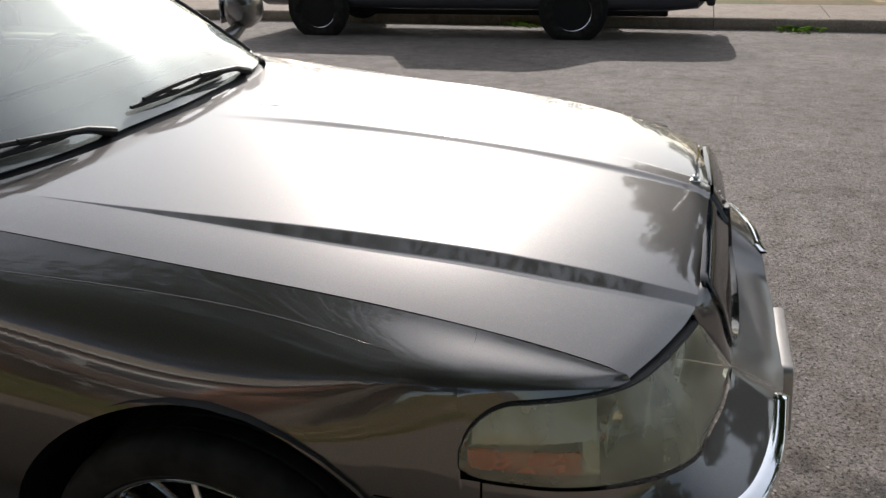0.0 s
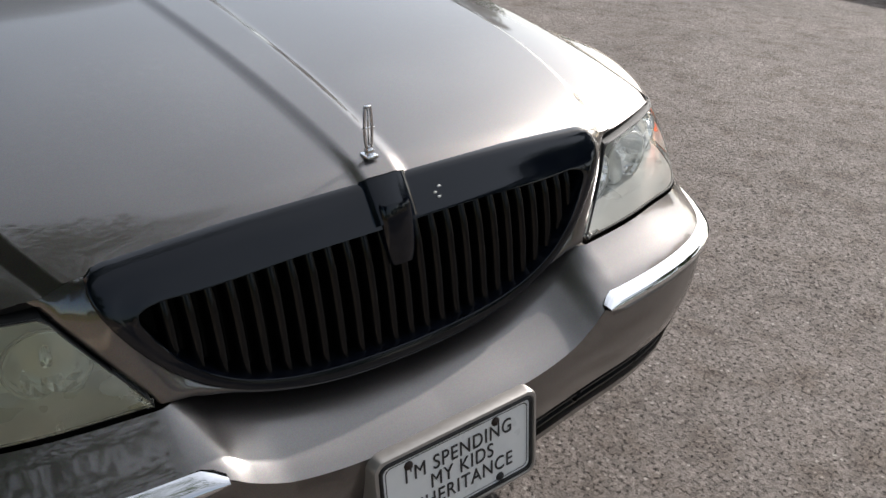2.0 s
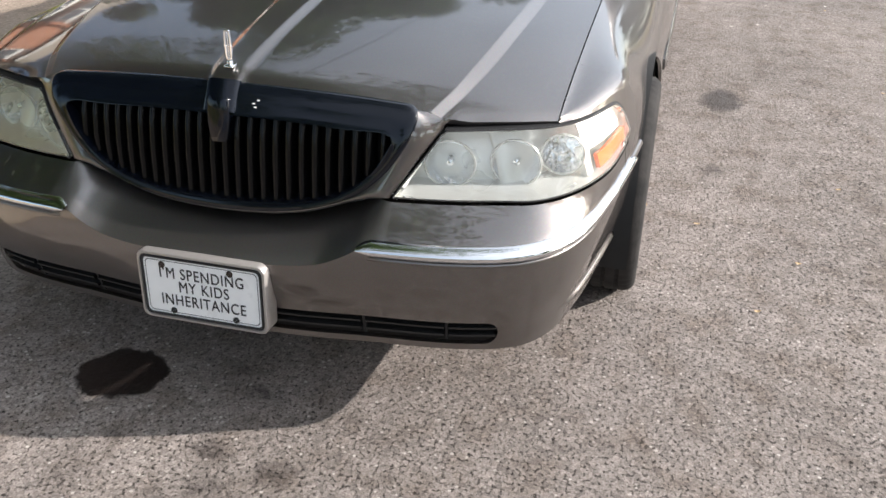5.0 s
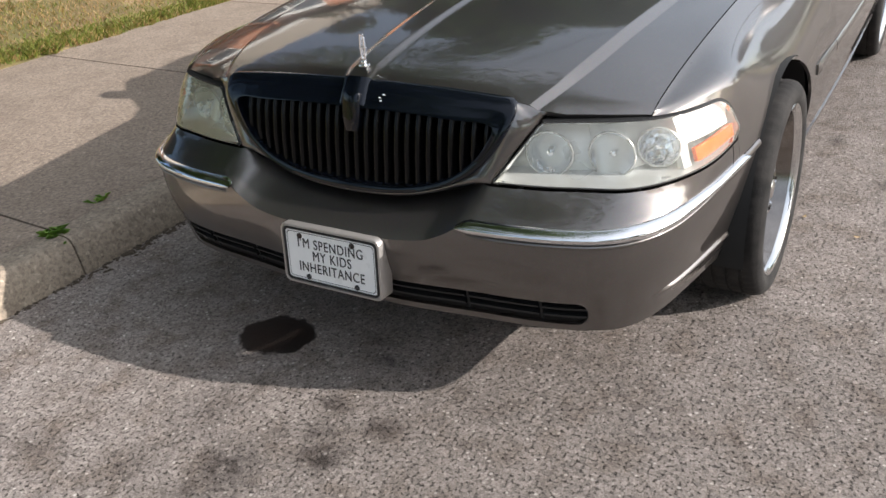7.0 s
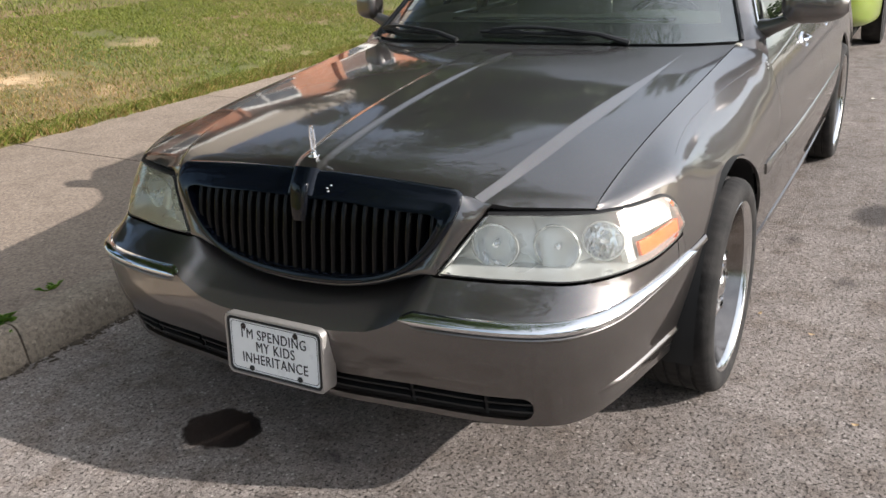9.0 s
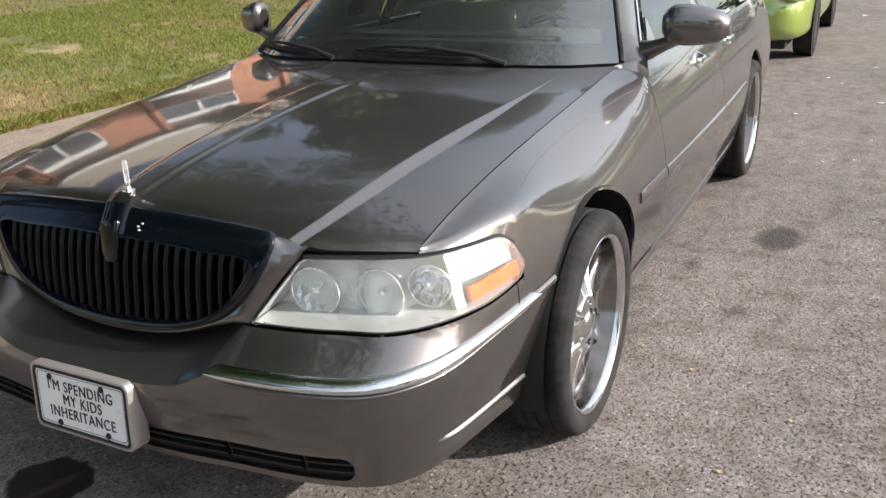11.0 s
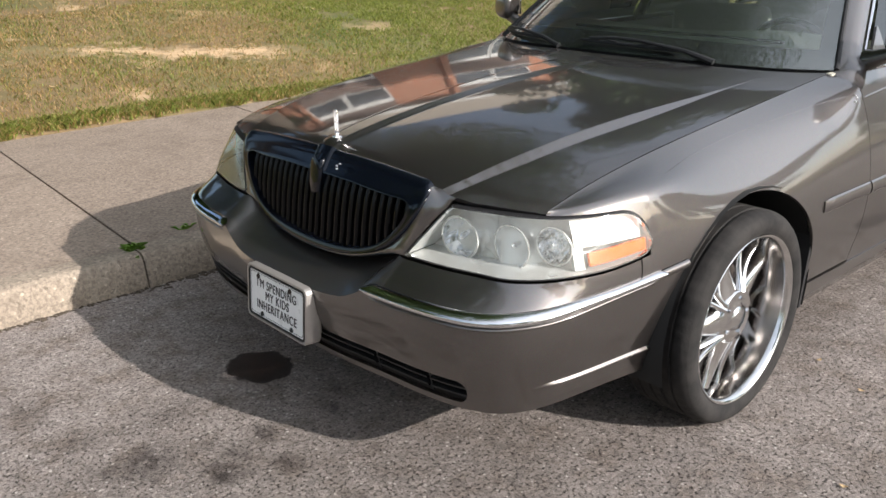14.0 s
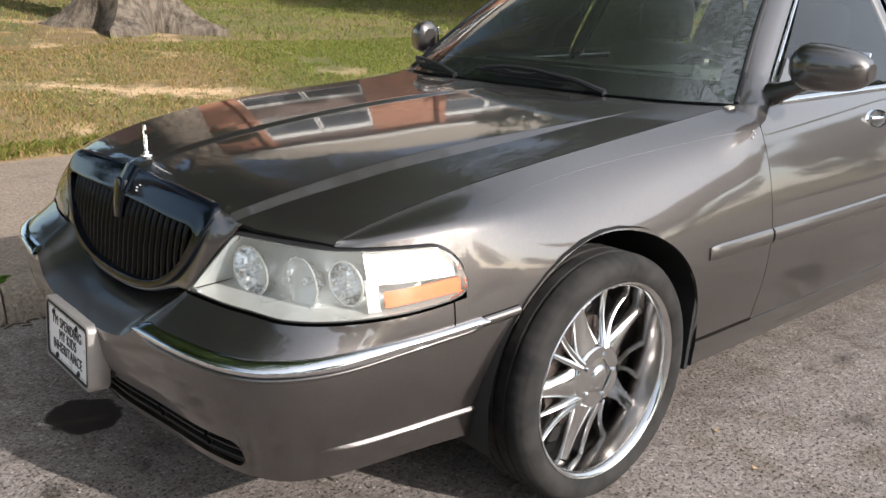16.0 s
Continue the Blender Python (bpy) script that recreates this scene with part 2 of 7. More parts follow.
    kerbside = a.math("MULTIPLY", a.ramp(a.math("ADD", a.math("MULTIPLY_ADD", sep.outputs[1], 0.3, 0.45), a.math("MULTIPLY", a.noise(p, 1.7, 4), 0.3)), (0.15, 1.0), (0.85, 0.0)), 0.78)
    c = a.mix(kerbside, c, a.mix(1.0, c, (1.55, 1.56, 1.58), "MULTIPLY"))
    a.set("Base Color", c)
    a.set("Roughness", a.ramp(wet, (0.3, 0.86), (0.9, 0.5)))
    b1 = a.bump(a.math("ADD", pits, a.math("MULTIPLY", stones, 0.5)), 0.9, 0.008, socket="")
    a.bump(grain, 0.6, 0.007, b1)
    return a.m


ASPHALT = mk_asphalt()


def mk_concrete(name, lo, hi, patch=0.6):
    a = Mat(name, lo, 0.9)
    p = a.spot()
    n = a.noise(p, 1.6, 6, 0.62)
    c = a.mix(n, lo, hi)
    grit = a.ramp(a.voro(p, 95, "Color"), (0.0, 0.66), (0.45, 0.98), (0.85, 1.10), (1.0, 1.75))
    c = a.mix(1.0, c, grit, "MULTIPLY")
    pebble = a.ramp(a.noise(p, 55, 4, 0.7), (0.34, 0.70), (0.5, 1.0), (0.68, 1.22))
    c = a.mix(1.0, c, pebble, "MULTIPLY")
    stain = a.ramp(a.noise(p, 4.5, 6, 0.65), (0.5, 0.0), (0.8, patch))
    c = a.mix(stain, c, tuple(x * 0.55 for x in lo))
    ri = a.node("ShaderNodeObjectInfo").outputs["Random"]
    c = a.mix(1.0, c, a.ramp(ri, (0.0, 0.93), (1.0, 1.06)), "MULTIPLY")
    a.set("Base Color", c)
    a.bump(a.noise(p, 90, 5, 0.7), 0.7, 0.008)
    return a.m


CONCRETE = mk_concrete("weathered pavement concrete", (0.250, 0.192, 0.148), (0.375, 0.302, 0.240))
KERBCON = mk_concrete("weathered kerb concrete", (0.265, 0.212, 0.162), (0.405, 0.338, 0.265), 0.8)


def mk_soil():
    a = Mat("dry lawn soil", (0.3, 0.2, 0.12), 0.95)
    p = a.spot()
    n = a.noise(p, 0.55, 6, 0.62)
    m = a.noise(p, 6, 5, 0.6)
    c = a.mix(m, (0.12, 0.083, 0.038), (0.30, 0.205, 0.105))
    g = a.mix(m, (0.05, 0.075, 0.016), (0.13, 0.15, 0.04))
    c = a.mix(a.ramp(n, (0.42, 0.0), (0.6, 0.8)), c, g)
    sep = a.node("ShaderNodeSeparateXYZ", p)
    # worn trail of bare earth
    line = a.math("ADD", sep.outputs[1], a.math("MULTIPLY", sep.outputs[0], 0.40))
    off = a.math("ADD", a.math("ABSOLUTE", a.math("ADD", line, a.math("MULTIPLY_ADD", a.noise(p, 1.1, 4), 0.9, 6.45))), a.math("MULTIPLY_ADD", a.noise(p, 7, 6, 0.7), 1.5, -0.75))
    bare = a.ramp(off, (0.02, 1.0), (0.36, 0.0))
    ends = a.ramp(a.math("ABSOLUTE", a.math("ADD", sep.outputs[0], 2.6)), (0.8, 1.0), (1.0, 0.15))
    bare = a.math("MULTIPLY", bare, ends)
    spots = a.ramp(a.noise(p, 1.4, 5), (0.58, 0.0), (0.68, 0.8))
    bare = a.math("MAXIMUM", bare, a.math("MULTIPLY", spots, a.ramp(a.math("MULTIPLY_ADD", sep.outputs[0], 0.1, 0.9), (0.2, 0.0), (0.6, 1.0))))
    c = a.mix(bare, c, a.mix(m, (0.50, 0.34, 0.19), (0.62, 0.45, 0.28)))
    a.set("Base Color", c)
    a.bump(a.noise(p, 30, 6), 0.7, 0.02)
    return a.m


SOIL = mk_soil()


def mk_leaf(name, stops, sss=0.35):
    a = Mat(name, stops[0], 0.55)
    ri = a.node("ShaderNodeNewGeometry").outputs["Random Per Island"]
    n = len(stops)
    a.set("Base Color", a.ramp(ri, *[(i / (n - 1), c) for i, c in enumerate(stops)]))
    tl = a.node("ShaderNodeBsdfTranslucent")
    a.nt.links.new(a.b.inputs["Base Color"].links[0].from_socket, tl.inputs[0])
    mx = a.node("ShaderNodeMixShader", sss, a.b.outputs[0], tl.outputs[0])
    a.nt.links.new(mx.outputs[0], a.nt.nodes["Material Output"].inputs[0])
    return a.m


GRASSMAT = mk_leaf("lawn grass blades", [(0.13, 0.13, 0.020), (0.25, 0.185, 0.045), (0.36, 0.235, 0.085), (0.46, 0.29, 0.13), (0.52, 0.36, 0.19)], 0.3)
GREENBLADE = mk_leaf("green weed blades", [(0.09, 0.13, 0.015), (0.18, 0.22, 0.03), (0.30, 0.31, 0.07)], 0.3)
WEEDMAT = mk_leaf("bright green weed leaves", [(0.12, 0.26, 0.03), (0.20, 0.38, 0.05), (0.28, 0.45, 0.08)], 0.35)
LEAFMAT = mk_leaf("oak leaves", [(0.025, 0.055, 0.012), (0.045, 0.085, 0.018), (0.07, 0.11, 0.025)])
LITTER = mk_leaf("dry fallen leaves", [(0.30, 0.17, 0.06), (0.45, 0.30, 0.14), (0.50, 0.42, 0.28)], 0.1)


def mk_bark():
    a = Mat("furrowed grey bark", (0.2, 0.17, 0.13), 0.9)
    v = a.place()
    st = a.node("ShaderNodeMapping", v)
    st.inputs["Scale"].default_value = (1, 1, 0.22)
    n = a.noise(st.outputs[0], 12, 7, 0.65)
    a.set("Base Color", a.ramp(n, (0.34, (0.040, 0.030, 0.022)), (0.62, (0.19, 0.155, 0.12))))
    a.bump(n, 1.0, 0.05)
    return a.m


BARK = mk_bark()


def mk_brick():
    a = Mat("orange brick wall", (0.35, 0.15, 0.08), 0.9)
    ri = a.node("ShaderNodeObjectInfo").outputs["Random"]
    v = a.place()
    b = a.node("ShaderNodeTexBrick")
    st = a.node("ShaderNodeMapping", v)
    st.inputs["Rotation"].default_value = (radians(90), 0, 0)
    a.nt.links.new(st.outputs[0], b.inputs["Vector"])
    b.inputs["Color1"].default_value, b.inputs["Color2"].default_value = (0.42, 0.165, 0.085, 1), (0.33, 0.125, 0.065, 1)
    b.inputs["Mortar"].default_value = (0.40, 0.33, 0.27, 1)
    b.inputs["Scale"].default_value = 1.0
    b.inputs["Brick Width"].default_value, b.inputs["Row Height"].default_value, b.inputs["Mortar Size"].default_value = 0.22, 0.075, 0.006
    c = a.mix(1.0, b.outputs[0], a.ramp(a.noise(v, 1.5, 5), (0.3, 0.8), (0.7, 1.15)), "MULTIPLY")
    a.set("Base Color", c)
    a.bump(b.outputs[1], -0.4, 0.006)
    return a.m


BRICK = mk_brick()
ROOFTAN = mk_plain("tan roof shingle", (0.32, 0.275, 0.22), 0.9, 0, 6, 0.25, 0.3)
WHITETRIM = mk_plain("white window trim", (0.75, 0.75, 0.72), 0.5, 0, 8, 0.08)
DARKGLASS = mk_plain("dark window pane", (0.05, 0.06, 0.07), 0.06, 0, 2, 0.3, 0.02)
GREYCOL = mk_plain("weathered timber pole", (0.16, 0.13, 0.10), 0.9, 0, 8, 0.3)

GREYRING = mk_plain("dark grey bezel", (0.50, 0.51, 0.50), 0.25, 0.5)


# ---- mesh helpers ----
def part(name, bm, mat, parent=None, label="", smooth=True):
    """Links a bmesh, or a mesh, as one object under a thing or a part."""
    if isinstance(bm, bmesh.types.BMesh):
        me = bpy.data.meshes.new(name)
        bm.normal_update()
        for f in bm.faces:
            f.smooth = smooth
        if smooth:
            for e in bm.edges:
                if len(e.link_faces) == 2 and e.calc_face_angle(0) > 0.75:
                    e.smooth = False
        bm.to_mesh(me)
        bm.free()
    else:
        me = bm
    if mat is not None and not me.materials:
        me.materials.append(mat)
    ob = new(name, me)
    if parent is not None:
        ob.parent = parent
        ob.matrix_parent_inverse = at(parent).inverted()
    if label:
        ob["label"] = label
    return ob


def at(ob):
    """The world matrix of an object, through its parents."""
    m = ob.matrix_basis.copy()
    if ob.parent is not None:
        m = at(ob.parent) @ ob.matrix_parent_inverse @ m
    return m


def thing(name, place, label, category, group="", kind=""):
    ob = new(name)
    ob.location = place
    ob.empty_display_size = 0.2
    return tagged(ob, label, category, group, kind)


def sheet(rows, flip=False, mirror=False, closed=False):
    """A bmesh of quads through rows of points."""
    bm = bmesh.new()
    vs = [[bm.verts.new((p[0], -p[1] if mirror else p[1], p[2])) for p in r] for r in rows]
    n = len(rows[0])
    for a, b in zip(vs, vs[1:]):
        for i in range(n if closed else n - 1):
            q = [a[i], a[(i + 1) % n], b[(i + 1) % n], b[i]]
            if flip != mirror:
                q.reverse()
            bm.faces.new(q)
    bmesh.ops.remove_doubles(bm, verts=bm.verts, dist=1e-5)
    bm.normal_update()
    return bm


def outward(bm, c=(-2.7, 0, 0.55)):
    """Turns the faces of a body panel away from the car's middle."""
    bm.normal_update()
    mid = Vector(c)
    tot = 0.0
    for f in bm.faces:
        d = f.calc_center_median() - mid
        d.x *= 0.35
        tot += f.normal.dot(d.normalized()) * f.calc_area()
    if tot < 0:
        bmesh.ops.reverse_faces(bm, faces=bm.faces)
    bm.normal_update()
    return bm


def rim(bm, depth=0.012, car=True):
    """Turns the open edges of a panel inward, so that it has a thickness."""
    if car:
        outward(bm)
    bm.normal_update()
    edges = [e for e in bm.edges if e.is_boundary]
    nrm = {v: v.normal.copy() for e in edges for v in e.verts}
    out = bmesh.ops.extrude_edge_only(bm, edges=edges)
    key = {tuple(round(c, 6) for c in v.co): n for v, n in nrm.items()}
    for v in out["geom"]:
        if isinstance(v, bmesh.types.BMVert):
            n = key.get(tuple(round(c, 6) for c in v.co))
            if n is not None:
                v.co -= n * depth
    for e in edges:
        if e.is_valid:
            e.smooth = False
    return bm


def cubic(pts):
    """A natural cubic spline through points, by chord length. Returns its length and a function."""
    P = np.array(pts, float)
    t = np.concatenate(([0], np.cumsum(np.linalg.norm(np.diff(P, axis=0), axis=1))))
    n = len(t)
    h = np.diff(t)
    A = np.zeros((n, n))
    A[0, 0] = A[-1, -1] = 1
    R = np.zeros_like(P)
    for i in range(1, n - 1):
        A[i, i - 1], A[i, i], A[i, i + 1] = h[i - 1], 2 * (h[i - 1] + h[i]), h[i]
        R[i] = 6 * ((P[i + 1] - P[i]) / h[i] - (P[i] - P[i - 1]) / h[i - 1])
    M = np.linalg.solve(A, R)

    def f(s):
        i = int(min(max(np.searchsorted(t, s) - 1, 0), n - 2))
        a, b = t[i + 1] - s, s - t[i]
        return (M[i] * a ** 3 + M[i + 1] * b ** 3) / (6 * h[i]) + (P[i] / h[i] - M[i] * h[i] / 6) * a + (P[i + 1] / h[i] - M[i + 1] * h[i] / 6) * b

    return t[-1], f


def table(*pairs):
    """A smooth monotone curve y(x) through pairs."""
    pairs = sorted(pairs)
    X, Y = np.array([p[0] for p in pairs], float), np.array([p[1] for p in pairs], float)
    h, d = np.diff(X), np.diff(Y) / np.diff(X)
    m = np.zeros(len(X))
    m[0], m[-1] = d[0], d[-1]
    for i in range(1, len(X) - 1):
        if d[i - 1] * d[i] > 0:
            w1, w2 = 2 * h[i] + h[i - 1], h[i] + 2 * h[i - 1]
            m[i] = (w1 + w2) / (w1 / d[i - 1] + w2 / d[i])

    def f(x):
        if x <= X[0]:
            return float(Y[0] + m[0] * (x - X[0]))
        if x >= X[-1]:
            return float(Y[-1] + m[-1] * (x - X[-1]))
        i = int(np.searchsorted(X, x) - 1)
        i = min(max(i, 0), len(h) - 1)
        u = (x - X[i]) / h[i]
        return float(Y[i] * (1 + 2 * u) * (1 - u) ** 2 + m[i] * h[i] * u * (1 - u) ** 2 + Y[i + 1] * u * u * (3 - 2 * u) + m[i + 1] * h[i] * u * u * (u - 1))

    return f


def smooth01(a, b, x):
    u = min(max((x - a) / (b - a), 0), 1)
    return u * u * (3 - 2 * u)


def span(a, b, n):
    return [a + (b - a) * i / (n - 1) for i in range(n)]


def box(bm, lo, hi, bevel=0.0, seg=2, m=None):
    """Adds a box, with rounded edges, to a bmesh."""
    r = bmesh.ops.create_cube(bm, size=1)
    s = [hi[i] - lo[i] for i in range(3)]
    c = [(hi[i] + lo[i]) / 2 for i in range(3)]
    bmesh.ops.transform(bm, matrix=Matrix.Translation(c) @ Matrix.Diagonal((*s, 1)), verts=r["verts"])
    vs = set(r["verts"])
    if bevel:
        ed = [e for e in bm.edges if e.verts[0] in vs and e.verts[1] in vs]
        o = bmesh.ops.bevel(bm, geom=ed, offset=bevel, segments=seg, affect="EDGES", profile=0.5)
        vs = {v for f in o["faces"] for v in f.verts} | {v for v in vs if v.is_valid}
    if m is not None:
        bmesh.ops.transform(bm, matrix=m, verts=list(vs))
    return bm


def boxed(lo, hi, bevel=0.0, seg=2, m=None):
    return box(bmesh.new(), lo, hi, bevel, seg, m)


def tube(path, radius, n=8, caps=True):
    """A bmesh tube along points; radius may be a list."""
    pts = [Vector(p) for p in path]
    rad = radius if isinstance(radius, (list, tuple)) else [radius] * len(pts)
    rows = []
    side = None
    for i, p in enumerate(pts):
        d = (pts[min(i + 1, len(pts) - 1)] - pts[max(i - 1, 0)]).normalized()
        if side is None:
            side = d.orthogonal().normalized()
        side = (side - d * side.dot(d)).normalized()
        up = d.cross(side)
        rows.append([p + (side * math.cos(a) + up * math.sin(a)) * rad[i] for a in (2 * math.pi * k / n for k in range(n))])
    bm = sheet(rows, closed=True)
    if caps:
        for r in (rows[0], rows[-1]):
            vs = [min(bm.verts, key=lambda v: (v.co - p).length_squared) for p in r]
            if len(set(vs)) >= 3:
                try:
                    bm.faces.new(vs)
                except ValueError:
                    pass
    bmesh.ops.recalc_face_normals(bm, faces=bm.faces)
    return bm


def lathe(profile, n=48):
    """A turned bmesh: profile of (radius, place along the axis)."""
    rows = []
    for k in range(n + 1):
        a = 2 * math.pi * k / n
        rows.append([(r * math.cos(a), h, r * math.sin(a)) for r, h in profile])
    bm = sheet(rows)
    bmesh.ops.recalc_face_normals(bm, faces=bm.faces)
    return bm


def merge(*bms):
    out = bmesh.new()
    for b in bms:
        me = bpy.data.meshes.new("tmp")
        b.to_mesh(me)
        b.free()
        out.from_mesh(me)
        bpy.data.meshes.remove(me)
    return out


def bulk(name, verts, faces, mat, parent=None, smooth=False):
    """A mesh from arrays of places and of faces that all have the same number of corners."""
    me = bpy.data.meshes.new(name)
    verts, faces = np.asarray(verts, np.float32), np.asarray(faces, np.int32)
    k = faces.shape[1]
    me.vertices.add(len(verts))
    me.vertices.foreach_set("co", verts.ravel())
    me.loops.add(faces.size)
    me.loops.foreach_set("vertex_index", faces.ravel())
    me.polygons.add(len(faces))
    me.polygons.foreach_set("loop_start", np.arange(0, faces.size, k, dtype=np.int32))
    me.polygons.foreach_set("loop_total", np.full(len(faces), k, np.int32))
    if smooth:
        me.polygons.foreach_set("use_smooth", np.ones(len(faces), bool))
    me.update(calc_edges=True)
    me.validate()
    return part(name, me, mat, parent)


# ---- the ground ----
KERB_Y, FAR_Y = -1.36, 10.6
WALK_Y = -4.15
WALK_Z = 0.15


def road_z(y):
    """The road falls away towards its far side."""
    d = max(0.0, y - 1.5)
    return -0.055 * d * d / (d + 0.8)


FAR_Z = road_z(FAR_Y)


def lawn_z(x, y):
    d = max(0.0, WALK_Y - y)
    return WALK_Z + 0.03 - min(0.03, max(0.0, y - WALK_Y) * 0.6) + 1.9 * (1 - math.exp(-d * 0.07)) + 0.02 * math.sin(x * 1.3 + y * 0.7)


def build_ground():
    # one sheet: asphalt, sunk under the pavements, out to the horizon
    ys = [-900, -200, -40, KERB_Y - 0.3, KERB_Y - 0.02, KERB_Y, 0, 1.5, 2, 2.5, 3, 4, 5, 6, 8, FAR_Y, FAR_Y + 0.02, FAR_Y + 0.3, 40, 200, 900]
    xs = [-900, -200, -60, -20, -8, -4, -2, 0, 2, 6, 20, 60, 200, 900]
    rows = [[(x, y, -0.06 if y < KERB_Y - 0.01 else (FAR_Z - 0.06 if y > FAR_Y + 0.01 else road_z(y))) for x in xs] for y in ys]
    g = part("ground", sheet(rows, flip=True), ASPHALT)
    tagged(g, "coarse grey-brown asphalt road with oil drips", "road", kind="structure")

    # near kerb: lengths with a joint between them
    kerb = thing("kerb", (0, KERB_Y, 0), "weathered concrete kerb with cracked joints", "kerb", kind="structure")
    prof = [(0.0, -0.05), (0.012, 0.0), (0.002, 0.06), (-0.010, 0.112), (-0.018, 0.130), (-0.032, WALK_Z - 0.006), (-0.055, WALK_Z - 0.001), (-0.15, WALK_Z)]

    def kerb_piece(x0, x1, base, sign, parent, name="kerb_stone", lift=0.0):
        n = max(2, int((x1 - x0) / 0.12))
        rows = []
        for x in span(x0 + 0.004, x1 - 0.004, n):
            k = 0.006 * noise.noise((x * 2.3, base, 0)) + 0.003 * noise.noise((x * 11, base, 3))
            rows.append([(x, base + sign * (y + k), lift + z + (k if z > 0.05 else 0)) for y, z in prof])
        bm = sheet(rows, flip=sign < 0)
        bmesh.ops.recalc_face_normals(bm, faces=bm.faces)
        if sum(f.normal.z for f in bm.faces) < 0:
            bmesh.ops.reverse_faces(bm, faces=bm.faces)
        ends = [[v for v in bm.verts if abs(v.co.x - x) < 1e-4] for x in (x0 + 0.004, x1 - 0.004)]
        for vs in ends:
            vs.sort(key=lambda v: -sign * v.co.y + v.co.z * 2)
            if len(vs) > 2:
                try:
                    bm.faces.new(vs)
                except ValueError:
                    pass
        part(name, bm, KERBCON, parent)

    cuts = [-60, -40, -24, -15.6, -12.5, -9.4, -6.3, -3.25, -0.13, 2.9, 6, 9, 18, 40]
    for a, b in zip(cuts, cuts[1:]):
        kerb_piece(a, b, KERB_Y, 1, kerb)
    far = thing("kerb", (0, FAR_Y, 0), "weathered concrete kerb across the road", "kerb", kind="structure")
    for a, b in zip(range(-42, 42, 3), range(-39, 45, 3)):
        kerb_piece(a, b, FAR_Y, -1, far, lift=FAR_Z)

    def slabs(y0, y1, edges, parent, z=WALK_Z, skew=0.055):
        for i, (a, b) in enumerate(zip(edges, edges[1:])):
            bm = bmesh.new()
            nx, ny = max(2, int((b - a) / 0.25)), 10
            rows = []
            for y in span(y0, y1, ny):
                sh = skew * (y - max(y0, y1))
                rows.append([(x + sh, y, z + 0.005 * noise.noise((x * 0.8, y * 0.8, 1))) for x in span(a + 0.006, b - 0.006, nx)])
            bm = sheet(rows)
            if bm.faces[:][0].normal.z < 0:
                bmesh.ops.reverse_faces(bm, faces=bm.faces)
            part("slab", rim(bm, 0.05, False), CONCRETE, parent, smooth=False)

    walk_n = thing("pavement", (0, -2.8, 0), "pale weathered concrete pavement of jointed slabs", "pavement", kind="structure")
    e = [-40, -20] + [-0.15 + 1.83 * k for k in range(-9, 6)] + [20, 40]
    slabs(WALK_Y, KERB_Y - 0.153, e, walk_n)
    walk_f = thing("pavement", (0, FAR_Y + 1, 0), "concrete pavement across the road", "pavement", kind="structure")
    slabs(FAR_Y + 0.153, FAR_Y + 1.45, [-40, -20] + [-12 + 1.5 * k for k in range(0, 14)] + [20, 40], walk_f, z=FAR_Z + WALK_Z, skew=0)

    # rising lawn beside the pavement, level verge across the road
    ys = [WALK_Y + 0.06] + [WALK_Y - 0.02 - 0.35 * k for k in range(0, 50)] + [-26, -34, -50, -90, -200]
    xs = [-200, -90, -50] + span(-34, 20, 100) + [30, 60, 200]
    rows = [[(x, y, lawn_z(x, y) + 0.025 * noise.noise((x * 1.1, y * 1.1, 2)) - (0.05 if y > WALK_Y else 0)) for x in xs] for y in ys]
    lawn = part("lawn", sheet(rows), SOIL)
    if lawn.data.polygons[0].normal.z < 0:
        lawn.data.flip_normals()
    tagged(lawn, "dry sloping lawn with worn bare earth", "lawn", kind="structure")
    ys = [FAR_Y + 1.44, FAR_Y + 2.2, FAR_Y + 4, 24, 60, 200]
    rows = [[(x, y, FAR_Z + WALK_Z - 0.02 + 0.02 * noise.noise((x, y, 0)) + max(0, y - 14) * 0.01) for x in span(-200, 200, 60)] for y in ys]
    verge = part("verge", sheet(rows), SOIL)
    if verge.data.polygons[0].normal.z < 0:
        verge.data.flip_normals()
    tagged(verge, "grassy verge across the road", "verge", kind="structure")


build_ground()

# ---- the dark saloon: master surfaces ----
CAR = thing("saloon_car", (-2.7, 0, 0), "pewter-brown saloon with black grille, parked at the kerb", "car")
LEN, BASE = cubic([(0.008, 0), (0.003, 0.2), (-0.018, 0.373), (-0.034, 0.52), (-0.064, 0.66), (-0.115, 0.763), (-0.20, 0.828), (-0.33, 0.872),
                   (-0.50, 0.905), (-0.68, 0.932), (-1.0, 0.957), (-1.4, 0.966), (-1.75, 0.972), (-2.3, 0.978), (-3.0, 0.976), (-3.6, 0.968),
                   (-4.0, 0.96), (-4.4, 0.948), (-4.9, 0.92), (-5.22, 0.85), (-5.36, 0.6), (-5.40, 0)])
_S = np.linspace(0, LEN, 1500)
_P = np.array([BASE(s) for s in _S])


def s_y(y):
    """Place along the outline, of the half width y in the nose."""
    k = int(np.argmax(_P[:, 1] > 0.93))
    return float(np.interp(y, _P[:k, 1], _S[:k]))


def s_x(x):
    """Place along the outline, of the length x on the side."""
    k = int(np.argmax(_P[:, 0] < -5.39))
    return float(np.interp(-x, -_P[:k, 0], _S[:k]))


